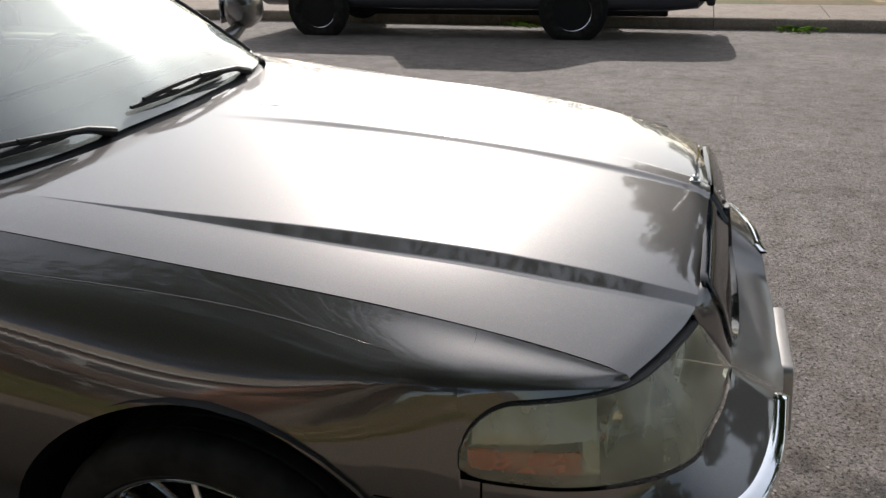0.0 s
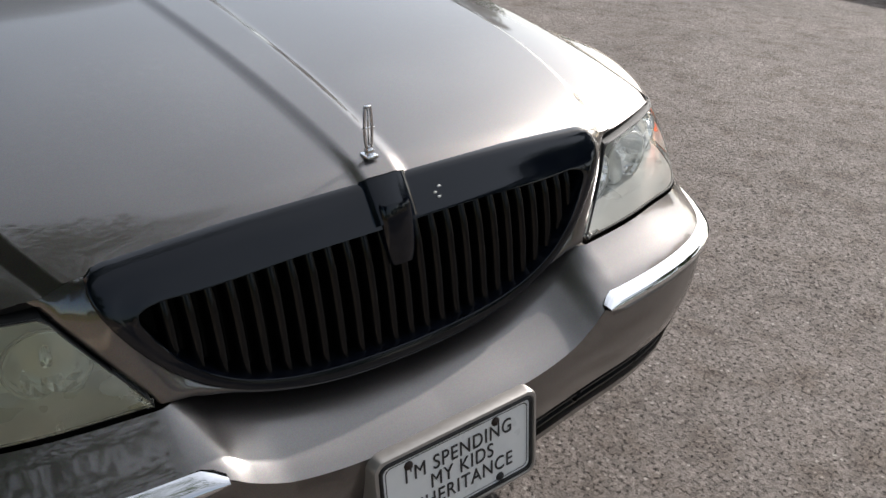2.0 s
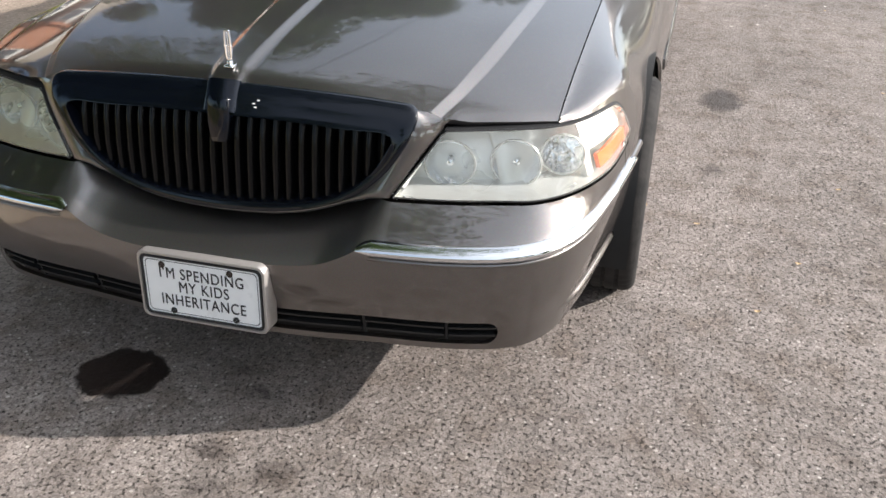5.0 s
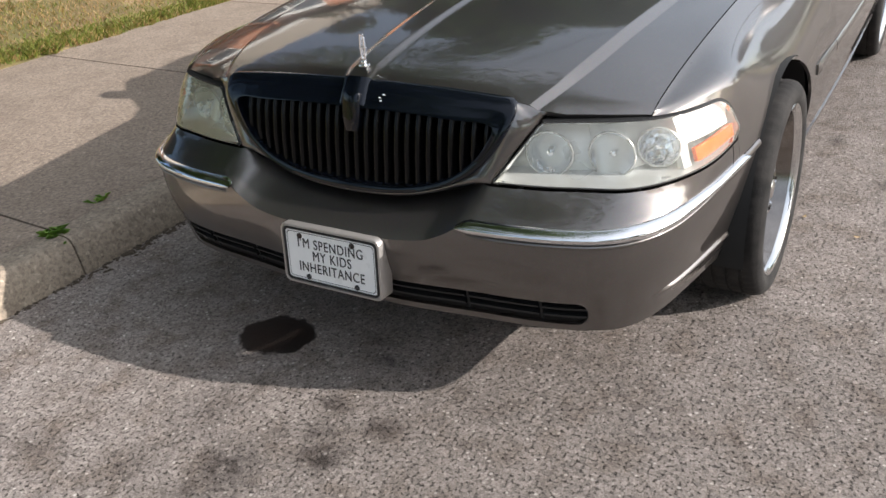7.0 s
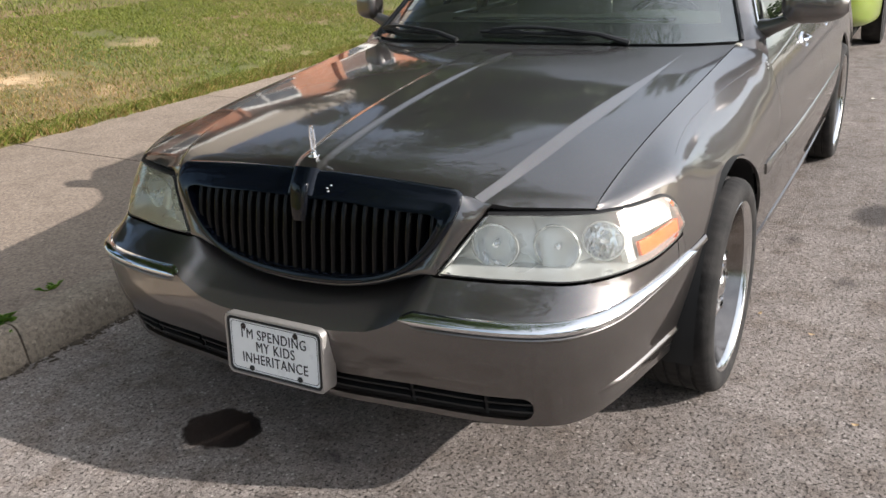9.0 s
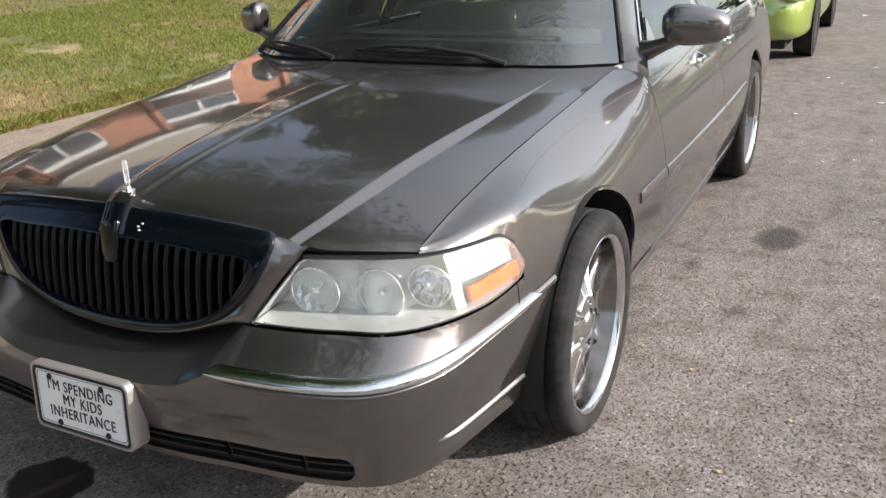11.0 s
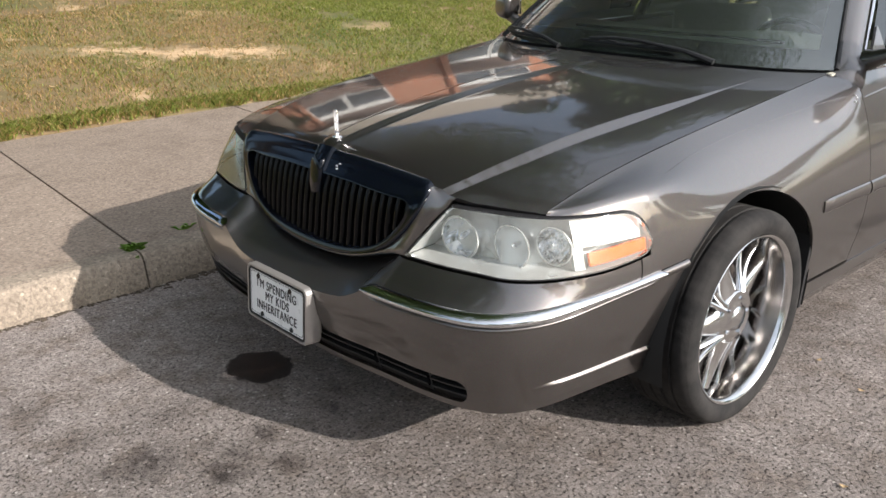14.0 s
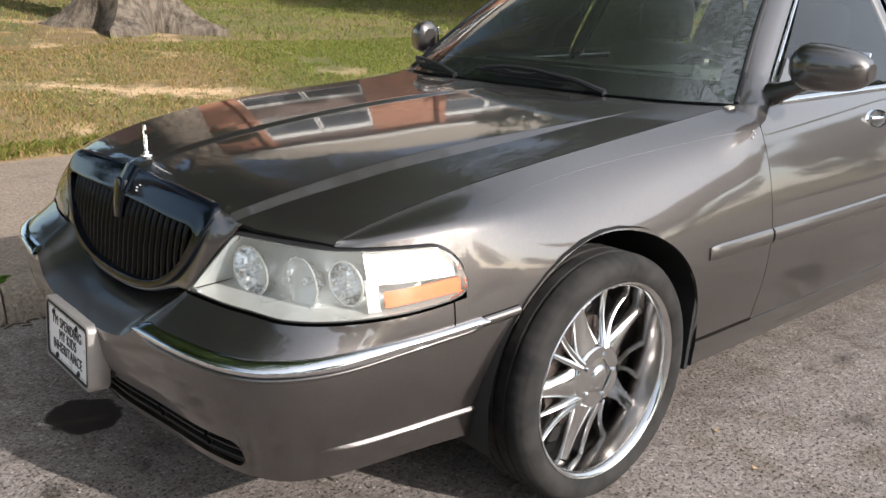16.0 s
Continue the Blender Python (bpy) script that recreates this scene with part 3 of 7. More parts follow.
W0, W1 = s_y(0.64), s_x(-0.44)
IN_FRONT = table((0.16, 0.16), (0.20, 0.12), (0.225, 0.085), (0.27, 0.055), (0.33, 0.04), (0.42, 0.010), (0.48, 0.001), (0.53, 0.0), (0.556, 0.003), (0.575, 0.022),
                 (0.60, 0.062), (0.635, 0.108), (0.70, 0.128), (0.78, 0.160), (0.81, 0.185))
IN_SIDE = table((0.16, 0.13), (0.21, 0.085), (0.28, 0.05), (0.37, 0.030), (0.46, 0.011), (0.54, 0.0025), (0.60, 0.0), (0.64, 0.0030), (0.70, 0.0110),
                (0.76, 0.0225), (0.80, 0.0325), (0.86, 0.0515), (0.93, 0.0805), (1.0, 0.120), (1.05, 0.157))


# top edge of the lamps in plan, and the inset that leads the skin to it
_, LAMP_TOP = cubic([(-0.200, 0.40), (-0.203, 0.46), (-0.208, 0.512), (-0.236, 0.60), (-0.268, 0.68), (-0.308, 0.757), (-0.365, 0.806), (-0.43, 0.839), (-0.502, 0.866), (-0.58, 0.887), (-0.70, 0.905)])
_L = np.array([LAMP_TOP(s) for s in np.linspace(0, 0.74, 300)])


def _inset_top(s):
    p, d = BASE(s), (BASE(min(s + 0.004, LEN)) - BASE(max(s - 0.004, 0)))
    n = np.array([d[1], -d[0]]) / math.hypot(d[0], d[1])
    rel = p - _L
    across = rel[:, 0] * -n[1] + rel[:, 1] * n[0]
    k = int(np.argmin(abs(across)))
    return float(rel[k] @ n)


_K = np.linspace(0.36, s_x(-0.66), 160)
_KI = np.array([_inset_top(s) for s in _K])
S_FADE0, S_FADE1 = s_x(-0.52), s_x(-0.64)


def S(s, z, off=0.0):
    p, d = BASE(s), (BASE(min(s + 0.004, LEN)) - BASE(max(s - 0.004, 0)))
    nx, ny = d[1], -d[0]
    L = math.hypot(nx, ny)
    w = smooth01(W0, W1, s)
    i = IN_FRONT(z) * (1 - w) + IN_SIDE(z) * w
    if z > 0.635 and s < S_FADE1:
        lo = IN_FRONT(0.635) * (1 - w) + IN_SIDE(0.635) * w
        u = (z - 0.635) / 0.158
        j = lo + (float(np.interp(s, _K, _KI)) - lo) * (0.75 * u + 0.25 * u * u)
        i += (j - i) * (1 - smooth01(S_FADE0, S_FADE1, s))
    i -= off
    return Vector((p[0] - nx / L * i, p[1] - ny / L * i, z))


AX_F, AX_R, ARCH, HUB_Z = -1.014, -4.0, 0.406, 0.354


def arch_z(x, ax, bottom):
    d = abs(x - ax)
    return HUB_Z + 0.935 * math.sqrt(ARCH ** 2 - d * d) if d < ARCH else bottom


def patch(s0, s1, bot, top, ns, nz, off=0.0, extra=()):
    """Columns of points on the outer skin between two heights."""
    cols = sorted(set(span(s0, s1, ns)) | {e for e in extra if s0 < e < s1})
    rows = []
    for s in cols:
        b, t = bot(s), top(s)
        rows.append([S(s, b + (t - b) * k / (nz - 1), off) for k in range(nz)])
    return rows


def both(name, rows, mat, parent, label="", depth=0.012, flip=False):
    """The part on each flank of the car."""
    out = []
    for mirror in (False, True):
        bm = outward(sheet(rows, flip=flip, mirror=mirror))
        if depth:
            rim(bm, depth)
        out.append(part(name, bm, mat, parent, label))
    return out


# hood lines, from the nose to the windscreen
Z_MID = table((-0.16, 0.846), (-0.19, 0.857), (-0.22, 0.866), (-0.42, 0.908), (-0.72, 0.948), (-1.0, 0.972), (-1.3, 0.988), (-1.56, 0.996))
Z_CRE = table((-0.16, 0.792), (-0.20, 0.809), (-0.30, 0.844), (-0.45, 0.878), (-0.6, 0.903), (-0.85, 0.928), (-1.1, 0.947), (-1.45, 0.970), (-1.7, 0.985))
Y_CRE = table((-0.16, 0.480), (-0.2, 0.494), (-0.3, 0.535), (-0.6, 0.590), (-1.1, 0.630), (-1.45, 0.645), (-1.75, 0.655))
Z_CUT = table((-0.18, 0.745), (-0.306, 0.795), (-0.46, 0.834), (-0.62, 0.862), (-0.79, 0.885), (-1.0, 0.907), (-1.25, 0.931), (-1.5, 0.955), (-1.76, 0.980))
Y_CUT = table((-0.18, 0.752), (-0.306, 0.757), (-0.8, 0.768), (-1.2, 0.774), (-1.76, 0.782))
Y_SPI = table((-0.18, 0.036), (-0.5, 0.046), (-1.0, 0.058), (-1.6, 0.07))
F_X = table((0, -0.187), (0.2, -0.190), (0.40, -0.199), (0.46, -0.205), (0.512, -0.210), (0.60, -0.238), (0.68, -0.270), (0.757, -0.308))
R_X = table((0, -1.50), (0.35, -1.53), (0.55, -1.585), (0.70, -1.665), (0.782, -1.745))


def crease_w(x):
    """Width of the slanted facet that runs along each side of the hood."""
    return 0.030 * smooth01(-1.50, -0.75, x) * (1 - 0.25 * smooth01(-0.45, -0.20, x))


def H(x, y):
    """Height of the hood."""
    y = abs(y)
    w = crease_w(x)
    d = 0.60 * w
    ya, yb, yk = Y_CRE(x) - w / 2, Y_CRE(x) + w / 2, Y_CUT(x)
    zm, zk = Z_MID(x), Z_CUT(x)
    za = Z_CRE(x) + 0.45 * d
    if y < ya:
        z = zm - (zm - za) * (y / ya) ** 2.2
    elif y < yb:
        z = za - d * (y - ya) / max(1e-6, yb - ya)
    else:
        b = (y - yb) / (yk - yb)
        z = za - d - (za - d - zk) * (0.75 * b + 0.25 * b * b)
    ys = Y_SPI(x)
    z += 0.008 * (1 - smooth01(ys - 0.012, ys + 0.016, y)) * smooth01(-1.45, -1.05, x)
    return z


def build_hood():
    qs = sorted(set(span(0, 0.05, 3) + span(0.05, 0.12, 9) + span(0.12, 0.62, 14) + [0.64, 0.652, 0.657, 0.66, 0.664, 0.672, 0.68, 0.688, 0.696, 0.70, 0.703, 0.708, 0.72] + span(0.74, 1.0, 9)))
    ts = [t * t * (0.35) + t * 0.65 for t in span(0, 1, 56)]
    rows = []
    for t in ts:
        row = []
        for q in qs:
            # four bands: spine, dome, facet, flank
            def yy(x, edge=0.0015):
                ys, yc, yk = Y_SPI(x), Y_CRE(x), Y_CUT(x) - edge
                if q < 0.09:
                    return ys * q / 0.09
                ya, yb = yc - crease_w(x) / 2, yc + crease_w(x) / 2
                if q < 0.66:
                    return ys + (ya - ys) * (q - 0.09) / 0.57
                if q <= 0.70:
                    return ya + (yb - ya) * (q - 0.66) / 0.04
                return yb + (yk - yb) * (q - 0.70) / 0.30
            x = -0.2 - 1.3 * t
            for _ in range(4):
                y = yy(x)
                x = F_X(y) * (1 - t) + R_X(y) * t
            y = yy(x)
            seam = 1 - smooth01(0.40, 0.45, y) * (1 - smooth01(0.535, 0.56, y))
            z = H(x, y) - 0.007 * seam * (1 - smooth01(0, 0.03, t)) ** 2
            row.append((x, y, z))
        rows.append([(x, -y, z) for x, y, z in row[:0:-1]] + row)
    bm = sheet(rows, flip=True)
    if sum(f.normal.z for f in bm.faces) < 0:
        bmesh.ops.reverse_faces(bm, faces=bm.faces)
    hood = part("hood", rim(bm, 0.015, False), PAINT, CAR, "pewter hood with raised spine and side creases")
    return hood


HOOD = build_hood()

# heights that run round the nose
SY39, SLIT = s_y(0.376), s_y(0.69)
ZC = table((s_y(0.373), 0.556), (s_y(0.5), 0.555), (s_y(0.66), 0.555), (s_x(-0.2), 0.562), (s_x(-0.4), 0.581), (s_x(-0.68), 0.606), (s_x(-0.7), 0.608))
LIP = table((0, 0.494), (s_y(0.15), 0.496), (s_y(0.27), 0.507), (s_y(0.33), 0.530), (SY39, 0.553), (s_y(0.43), 0.5555), (s_y(0.5), 0.555))
S_WING = s_y(0.43)
HB = table((s_y(0.38), 0.632), (s_y(0.66), 0.634), (s_x(-0.2), 0.637), (s_x(-0.33), 0.643), (s_x(-0.46), 0.652), (s_x(-0.56), 0.664))
S_TIP, S_OUT = s_y(0.425), s_x(-0.555)


def lens_top(s):
    y = S(s, 0.785).y
    inner = 0.632 + (0.782 - 0.632) * min(1, max(0, (s - S_TIP) / (s_y(0.545) - S_TIP))) ** 0.92
    front = H(F_X(min(y, 0.757)), min(y, 0.757)) - 0.009
    z = min(inner, front, 0.799)
    e = (s - (S_OUT - 0.09)) / 0.09
    if e > 0:
        z -= (0.799 - 0.70) * (1 - math.sqrt(max(0, 1 - e * e)))
    return z


NOSE_Z = table((0, 0.550), (0.13, 0.556), (0.22, 0.570), (0.334, 0.605), (0.398, 0.634), (0.44, 0.655))


def scoop_row(y, n=13):
    """Points from the bumper's upper edge back under the nose or up to the lamp, at the half width y."""
    s = s_y(abs(y))
    k = smooth01(0.335, 0.425, abs(y))
    a = S(s, LIP(s))
    b = Vector((-0.150 - 0.20 * y * y, abs(y), NOSE_Z(abs(y)) - 0.004))
    out = []
    for t in span(0, 1, n):
        p = a.lerp(b, t)
        p.z = a.z + (b.z - a.z) * t ** 1.15 + 0.010 * math.sin(math.pi * t ** 0.7)
        q = S(s, ZC(s) + (HB(s) - 0.005 - ZC(s)) * t)
        r = p.lerp(q, k)
        out.append(Vector((r.x, math.copysign(r.y, y), r.z)))
    return out


def build_bumper():
    bump = new("bumper")
    bump.parent = CAR
    bump.location = (2.7, 0, 0)
    s_end = s_x(AX_F + ARCH + 0.001)
    s_top = s_x(-0.692)

    def bottom(s):
        x = S(s, 0.4).x
        if s < SLIT:
            e = max(0.0, 1 - (SLIT - s) / 0.032)
            return 0.362 - 0.034 * (1 - math.sqrt(max(0.0, 1 - e * e)))
        if x < AX_F + ARCH:
            return arch_z(x, AX_F, 0.22)
        return 0.272 + 0.022 * smooth01(-0.14, -0.5, x)

    def top(s):
        return LIP(s) if s < S_WING else ZC(s)

    ext = (SLIT - 1e-4, SLIT + 1e-4, s_end - 1e-4, s_end + 1e-4, SY39) + tuple(SLIT - 0.032 * (1 - math.sin(a)) - 1e-4 for a in span(0, 1.57, 9))
    rows = patch(0, s_top, bottom, top, 70, 16, extra=ext)
    full = [[(p[0], -p[1], p[2]) for p in r] for r in rows[:0:-1]] + rows
    bm = rim(sheet(full), 0.006)
    part("bumper_cover", bm, PAINT, bump, "pewter bumper cover")
    
    def lip_top(s):
        e = min(1.0, max(0.0, 1 - (SLIT - s) / 0.032))
        return 0.290 + 0.036 * (1 - math.sqrt(1 - e * e))

    low = patch(0, SLIT + 0.002, lambda s: 0.270, lip_top, 40, 4, extra=ext[5:])
    full = [[(p[0], -p[1], p[2]) for p in r] for r in low[:0:-1]] + low
    part("lower_lip", rim(sheet(full), 0.012), PAINT, bump)
    # wings above the chrome
    s_w = s_x(-0.515)
    wing = patch(S_WING, s_w, lambda s: ZC(s), lambda s: HB(s) - 0.005, 48, 9)
    both("wing", wing, PAINT, bump, depth=0)
    # scoop under the grille, running up into the wings
    bm = sheet([scoop_row(y) for y in span(-0.43, 0.43, 75)])
    if sum(f.normal.z for f in bm.faces) < 0:
        bmesh.ops.reverse_faces(bm, faces=bm.faces)
    part("scoop", bm, DULLPAINT, bump, "satin pewter scoop below the grille")
    # air slot and its bars
    back = patch(0, SLIT + 0.01, lambda s: 0.262, lambda s: 0.368, 40, 4, off=-0.026)
    full = [[(p[0], -p[1], p[2]) for p in r] for r in back[:0:-1]] + back
    part("slot_back", sheet(full), DARK, bump, "dark air slot")
    for z in (0.314, 0.339):
        for s0, s1 in ((0.0, s_y(0.36)), (s_y(0.372), s_y(0.56)), (s_y(0.572), SLIT - 0.004)):
            for mirror in (False, True):
                rows = []
                for s in span(s0, s1, 10):
                    rows.append([S(s, z + dz, o) for dz, o in ((-0.006, -0.024), (-0.006, -0.007), (-0.003, -0.003), (0.003, -0.003), (0.005, -0.024))])
                part("slot_bar", sheet(rows, mirror=mirror), PLASTIC, bump)
    for y in (0.366, 0.566):
        for mirror in (False, True):
            s = s_y(y)
            rows = [[S(s + d, z, -0.012) for d in (-0.003, 0.003)] for z in span(0.291, 0.361, 4)]
            part("slot_post", rim(sheet(rows, mirror=mirror, flip=True), 0.02), PLASTIC, bump)
    # chrome strips
    ends = (s_y(0.368), s_x(-0.60))
    for mirror in (False, True):
        rows = []
        for s in span(ends[0], ends[1], 60):
            k = min(1, (s - ends[0]) / 0.03, (ends[1] - s) / 0.012)
            h = (0.004 + 0.0115 * max(0, k) ** 0.6) * (1 - 0.28 * smooth01(s_x(-0.25), s_x(-0.5), s))
            z = ZC(s) + 0.001
            rows.append([S(s, z + h * c, 0.016 * math.sqrt(max(0, 1 - c * c)) - 0.001) for c in (-1, -0.93, -0.8, -0.5, -0.25, 0, 0.25, 0.5, 0.8, 0.93, 1)])
        part("chrome_strip", sheet(rows, mirror=mirror), CHROME, bump, "bright chrome bumper strip")
        # painted bead under the strip
        rows = []
        for s in span(ends[0] + 0.02, ends[1] - 0.02, 50):
            k = min(1, (s - ends[0] - 0.02) / 0.05, (ends[1] - 0.02 - s) / 0.03)
            z = ZC(s) - 0.0215 + 0.006 * smooth01(s_x(-0.25), s_x(-0.5), s)
            rows.append([S(s, z + 0.006 * c, 0.0075 * max(0, k) ** 0.5 * math.sqrt(max(0, 1 - c * c)) - 0.0008) for c in (-1, -0.85, -0.5, 0, 0.5, 0.85, 1)])
        part("bead", sheet(rows, mirror=mirror), PAINT, bump)
        # painted ledge that carries the strip on to the wheel arch, and the low crease
        rows = []
        for s in span(ends[1] - 0.008, s_top, 12):
            rows.append([S(s, ZC(s) - 0.003 + 0.012 * c, 0.008 * math.sqrt(max(0, 1 - c * c)) - 0.001) for c in (-1, -0.8, -0.4, 0, 0.4, 0.8, 1)])
        part("moulding", sheet(rows, mirror=mirror), PAINT, bump)
        rows = []
        for s in span(s_x(-0.19), s_end - 0.004, 30):
            k = smooth01(s_x(-0.19), s_x(-0.30), s)
            z = 0.346 + 0.022 * smooth01(s_x(-0.15), s_x(-0.62), s)
            rows.append([S(s, z + dz, o * k - 0.0006) for dz, o in ((-0.05, 0), (-0.012, 0.004), (-0.004, 0.008), (0.0, 0.0088), (0.004, 0.0065), (0.010, 0.0))])
        part("crease", sheet(rows, mirror=mirror), PAINT, bump)
    return bump


build_bumper()

# grille
GX = table((0.53, -0.086), (0.571, -0.096), (0.60, -0.104), (0.70, -0.125), (0.765, -0.139), (0.785, -0.146), (0.80, -0.154), (0.83, -0.173), (0.852, -0.188))
G_OUT_P = [(0, 0.851), (0.1, 0.850), (0.2, 0.8472), (0.3, 0.8428), (0.38, 0.8382), (0.425, 0.8352), (0.448, 0.8315), (0.4605, 0.822), (0.4635, 0.808), (0.452, 0.768), (0.408, 0.70), (0.350, 0.645), (0.25, 0.600), (0.13, 0.577), (0, 0.571)]
G_IN_P = [(0, 0.786), (0.2, 0.784), (0.35, 0.779), (0.396, 0.776), (0.411, 0.768), (0.405, 0.745), (0.377, 0.700), (0.322, 0.650), (0.225, 0.612), (0.117, 0.598), (0, 0.594)]
_, G_OUT = cubic(G_OUT_P)
_, G_IN = cubic(G_IN_P)


def gp(y, z, off=0.0):
    return Vector((GX(z) - 0.09 * y * y + off, y, z))


def outline(f, pts, n=73):
    tot = sum(math.hypot(b[0] - a[0], b[1] - a[1]) for a, b in zip(pts, pts[1:]))
    return [f(s) for s in span(0, tot, n)]



def build_grille():
    g = new("grille")
    g.parent = CAR
    g.location = (2.7, 0, 0)
    g["label"] = "black-painted grille"
    go, gi = outline(G_OUT, G_OUT_P), outline(G_IN, G_IN_P)
    rows = []
    for (ya, za), (yb, zb) in zip(go, gi):
        row = []
        for t, o in ((0.0, -0.012), (0.0, 0.001), (0.03, 0.0035), (0.12, 0.005), (0.5, 0.005), (0.80, 0.004), (0.93, 0.006), (0.98, 0.0055), (1.0, 0.002), (1.0, -0.016), (1.03, -0.05)):
            row.append(gp(ya + (yb - ya) * t, za + (zb - za) * t, o))
        rows.append(row)
    back = [[Vector((p.x, -p.y, p.z)) for p in r] for r in rows[-2:0:-1]]
    bm = sheet(rows + back + [rows[0]], flip=True)
    part("surround", bm, BLACK, g, "gloss black hand-painted surround")
    pitch = 0.0317
    zt = table(*[(p[0] + i * 1e-6, p[1]) for i, p in enumerate(sorted(G_IN_P[4:], key=lambda p: p[0]))])
    for i in range(-12, 13):
        y = i * pitch + 0.008
        lo, hi = zt(abs(y)) - 0.006, 0.789
        rows = []
        for z in span(lo, hi, 11):
            c = gp(y, z, -0.006 * smooth01(0.70, lo, z) - 0.004 * smooth01(0.745, 0.785, z))
            rows.append([c + Vector((o, w, 0)) for w, o in ((-0.0088, -0.05), (-0.0088, -0.016), (-0.0072, -0.009), (-0.004, -0.0052), (0, -0.004), (0.004, -0.0052), (0.0072, -0.009), (0.0088, -0.016), (0.0088, -0.05))])
        bm = sheet(rows, flip=True)
        part("slat", bm, SLATBLACK, g)
    # raised middle of the surround, carrying on the hood's spine
    rows = []
    for z in span(0.853, 0.790, 7):
        c = gp(0, z)
        rows.append([c + Vector((o, y, o * 0.7)) for y, o in ((-0.043, 0.001), (-0.037, 0.006), (-0.030, 0.0085), (0, 0.009), (0.030, 0.0085), (0.037, 0.006), (0.043, 0.001))])
    part("centre_ridge", sheet(rows), BLACK, g)
    # blanked badge on its mount
    rows = []
    for z, w in ((0.824, 0.025), (0.818, 0.028), (0.800, 0.0285), (0.780, 0.029), (0.762, 0.0275), (0.748, 0.0255), (0.734, 0.0235), (0.726, 0.0195)):
        c = Vector((-0.146 + 0.17 * (0.824 - z), 0, z))
        o = 0.006 - 0.10 * max(0, 0.745 - z) - 0.25 * max(0, z - 0.816)
        rows.append([c + Vector((k, y, 0)) for y, k in ((-w, -0.05), (-w, o - 0.009), (-w * 0.93, o - 0.004), (-w * 0.75, o - 0.001), (0, o), (w * 0.75, o - 0.001), (w * 0.93, o - 0.004), (w, o - 0.009), (w, -0.05))])
    part("badge_mount", rim(sheet(rows), 0.012), BLACK, g, "black-painted badge block")
    bm = boxed((-0.30, -0.42, 0.50), (-0.26, 0.42, 0.80), 0.004)
    part("radiator", bm, DARK, g)
    chips = bmesh.new()
    for k in range(0, 5, 2):
        y, z = 0.088 + 0.006 * math.sin(k * 2.1), 0.813 + 0.0035 * k - 0.006
        box(chips, (GX(z) + 0.0030, y - 0.0032 - 0.001 * (k % 2), z - 0.001), (GX(z) + 0.0066, y + 0.003, z + 0.0022), 0.0008, 1)
    part("paint_chip", chips, CHIPWHITE, g, "pale chipped paint")
    return g


build_grille()


def build_nose():
    """Painted band round the grille, overhanging the scoop."""
    go = outline(G_OUT, G_OUT_P)
    start = next(i for i, p in enumerate(go) if p[0] > 0.44)
    go = go[start:]
    B = [gp(y, z, -0.004) for y, z in go]
    n = len(B)
    turn = next(i for i, p in enumerate(go) if i > 5 and p[1] < 0.658)
    rows = []
    for i in range(n):
        if i <= turn:
            k = i / turn
            s = s_y(0.545) + (S_TIP - s_y(0.545)) * k
            a = S(s, lens_top(s), 0.0) + Vector((0, -0.004, 0))
        else:
            (y0, z0), (y1, z1) = go[i - 1], go[min(n - 1, i + 1)]
            d = math.hypot(y1 - y0, z1 - z0)
            ny, nz = (z0 - z1) / d, (y1 - y0) / d
            w = 0.012 + 0.012 * (1 - smooth01(turn, turn + 5, i))
            a = gp(go[i][0] + ny * w, go[i][1] + nz * w, -0.004 - 0.010 * smooth01(turn, turn + 6, i))
        row = [a + Vector((-0.07, 0, 0.012)), a + Vector((-0.010, 0, 0.001)), a + Vector((-0.003, 0, 0.0))]
        row += [a.lerp(B[i], t) + Vector((0.004 * math.sin(math.pi * t), 0, 0)) for t in (0.08, 0.2, 0.4, 0.6, 0.8, 0.95, 1.0)]
        rows.append(row)
    # close the band towards the hood's edge
    edge = []
    for y in span(0.545, 0.425, 10):
        edge.append(Vector((F_X(y), y, H(F_X(y), y) - 0.0005)))
    rows.insert(0, [a.lerp(b, 0.5) + Vector((0.002, 0, 0.002)) for a, b in zip(edge, rows[0])])
    rows.insert(0, edge)
    both("nose_panel", rows, PAINT, CAR, depth=0, flip=True)


build_nose()


FEATURE = table((-0.66, 0.836), (-1.0, 0.873), (-1.32, 0.897), (-1.70, 0.923), (-1.74, 0.926))
DOOR_LINE = table((-1.74, 0.905), (-1.92, 0.915), (-2.3, 0.938), (-2.6, 0.955), (-3.8, 0.968))


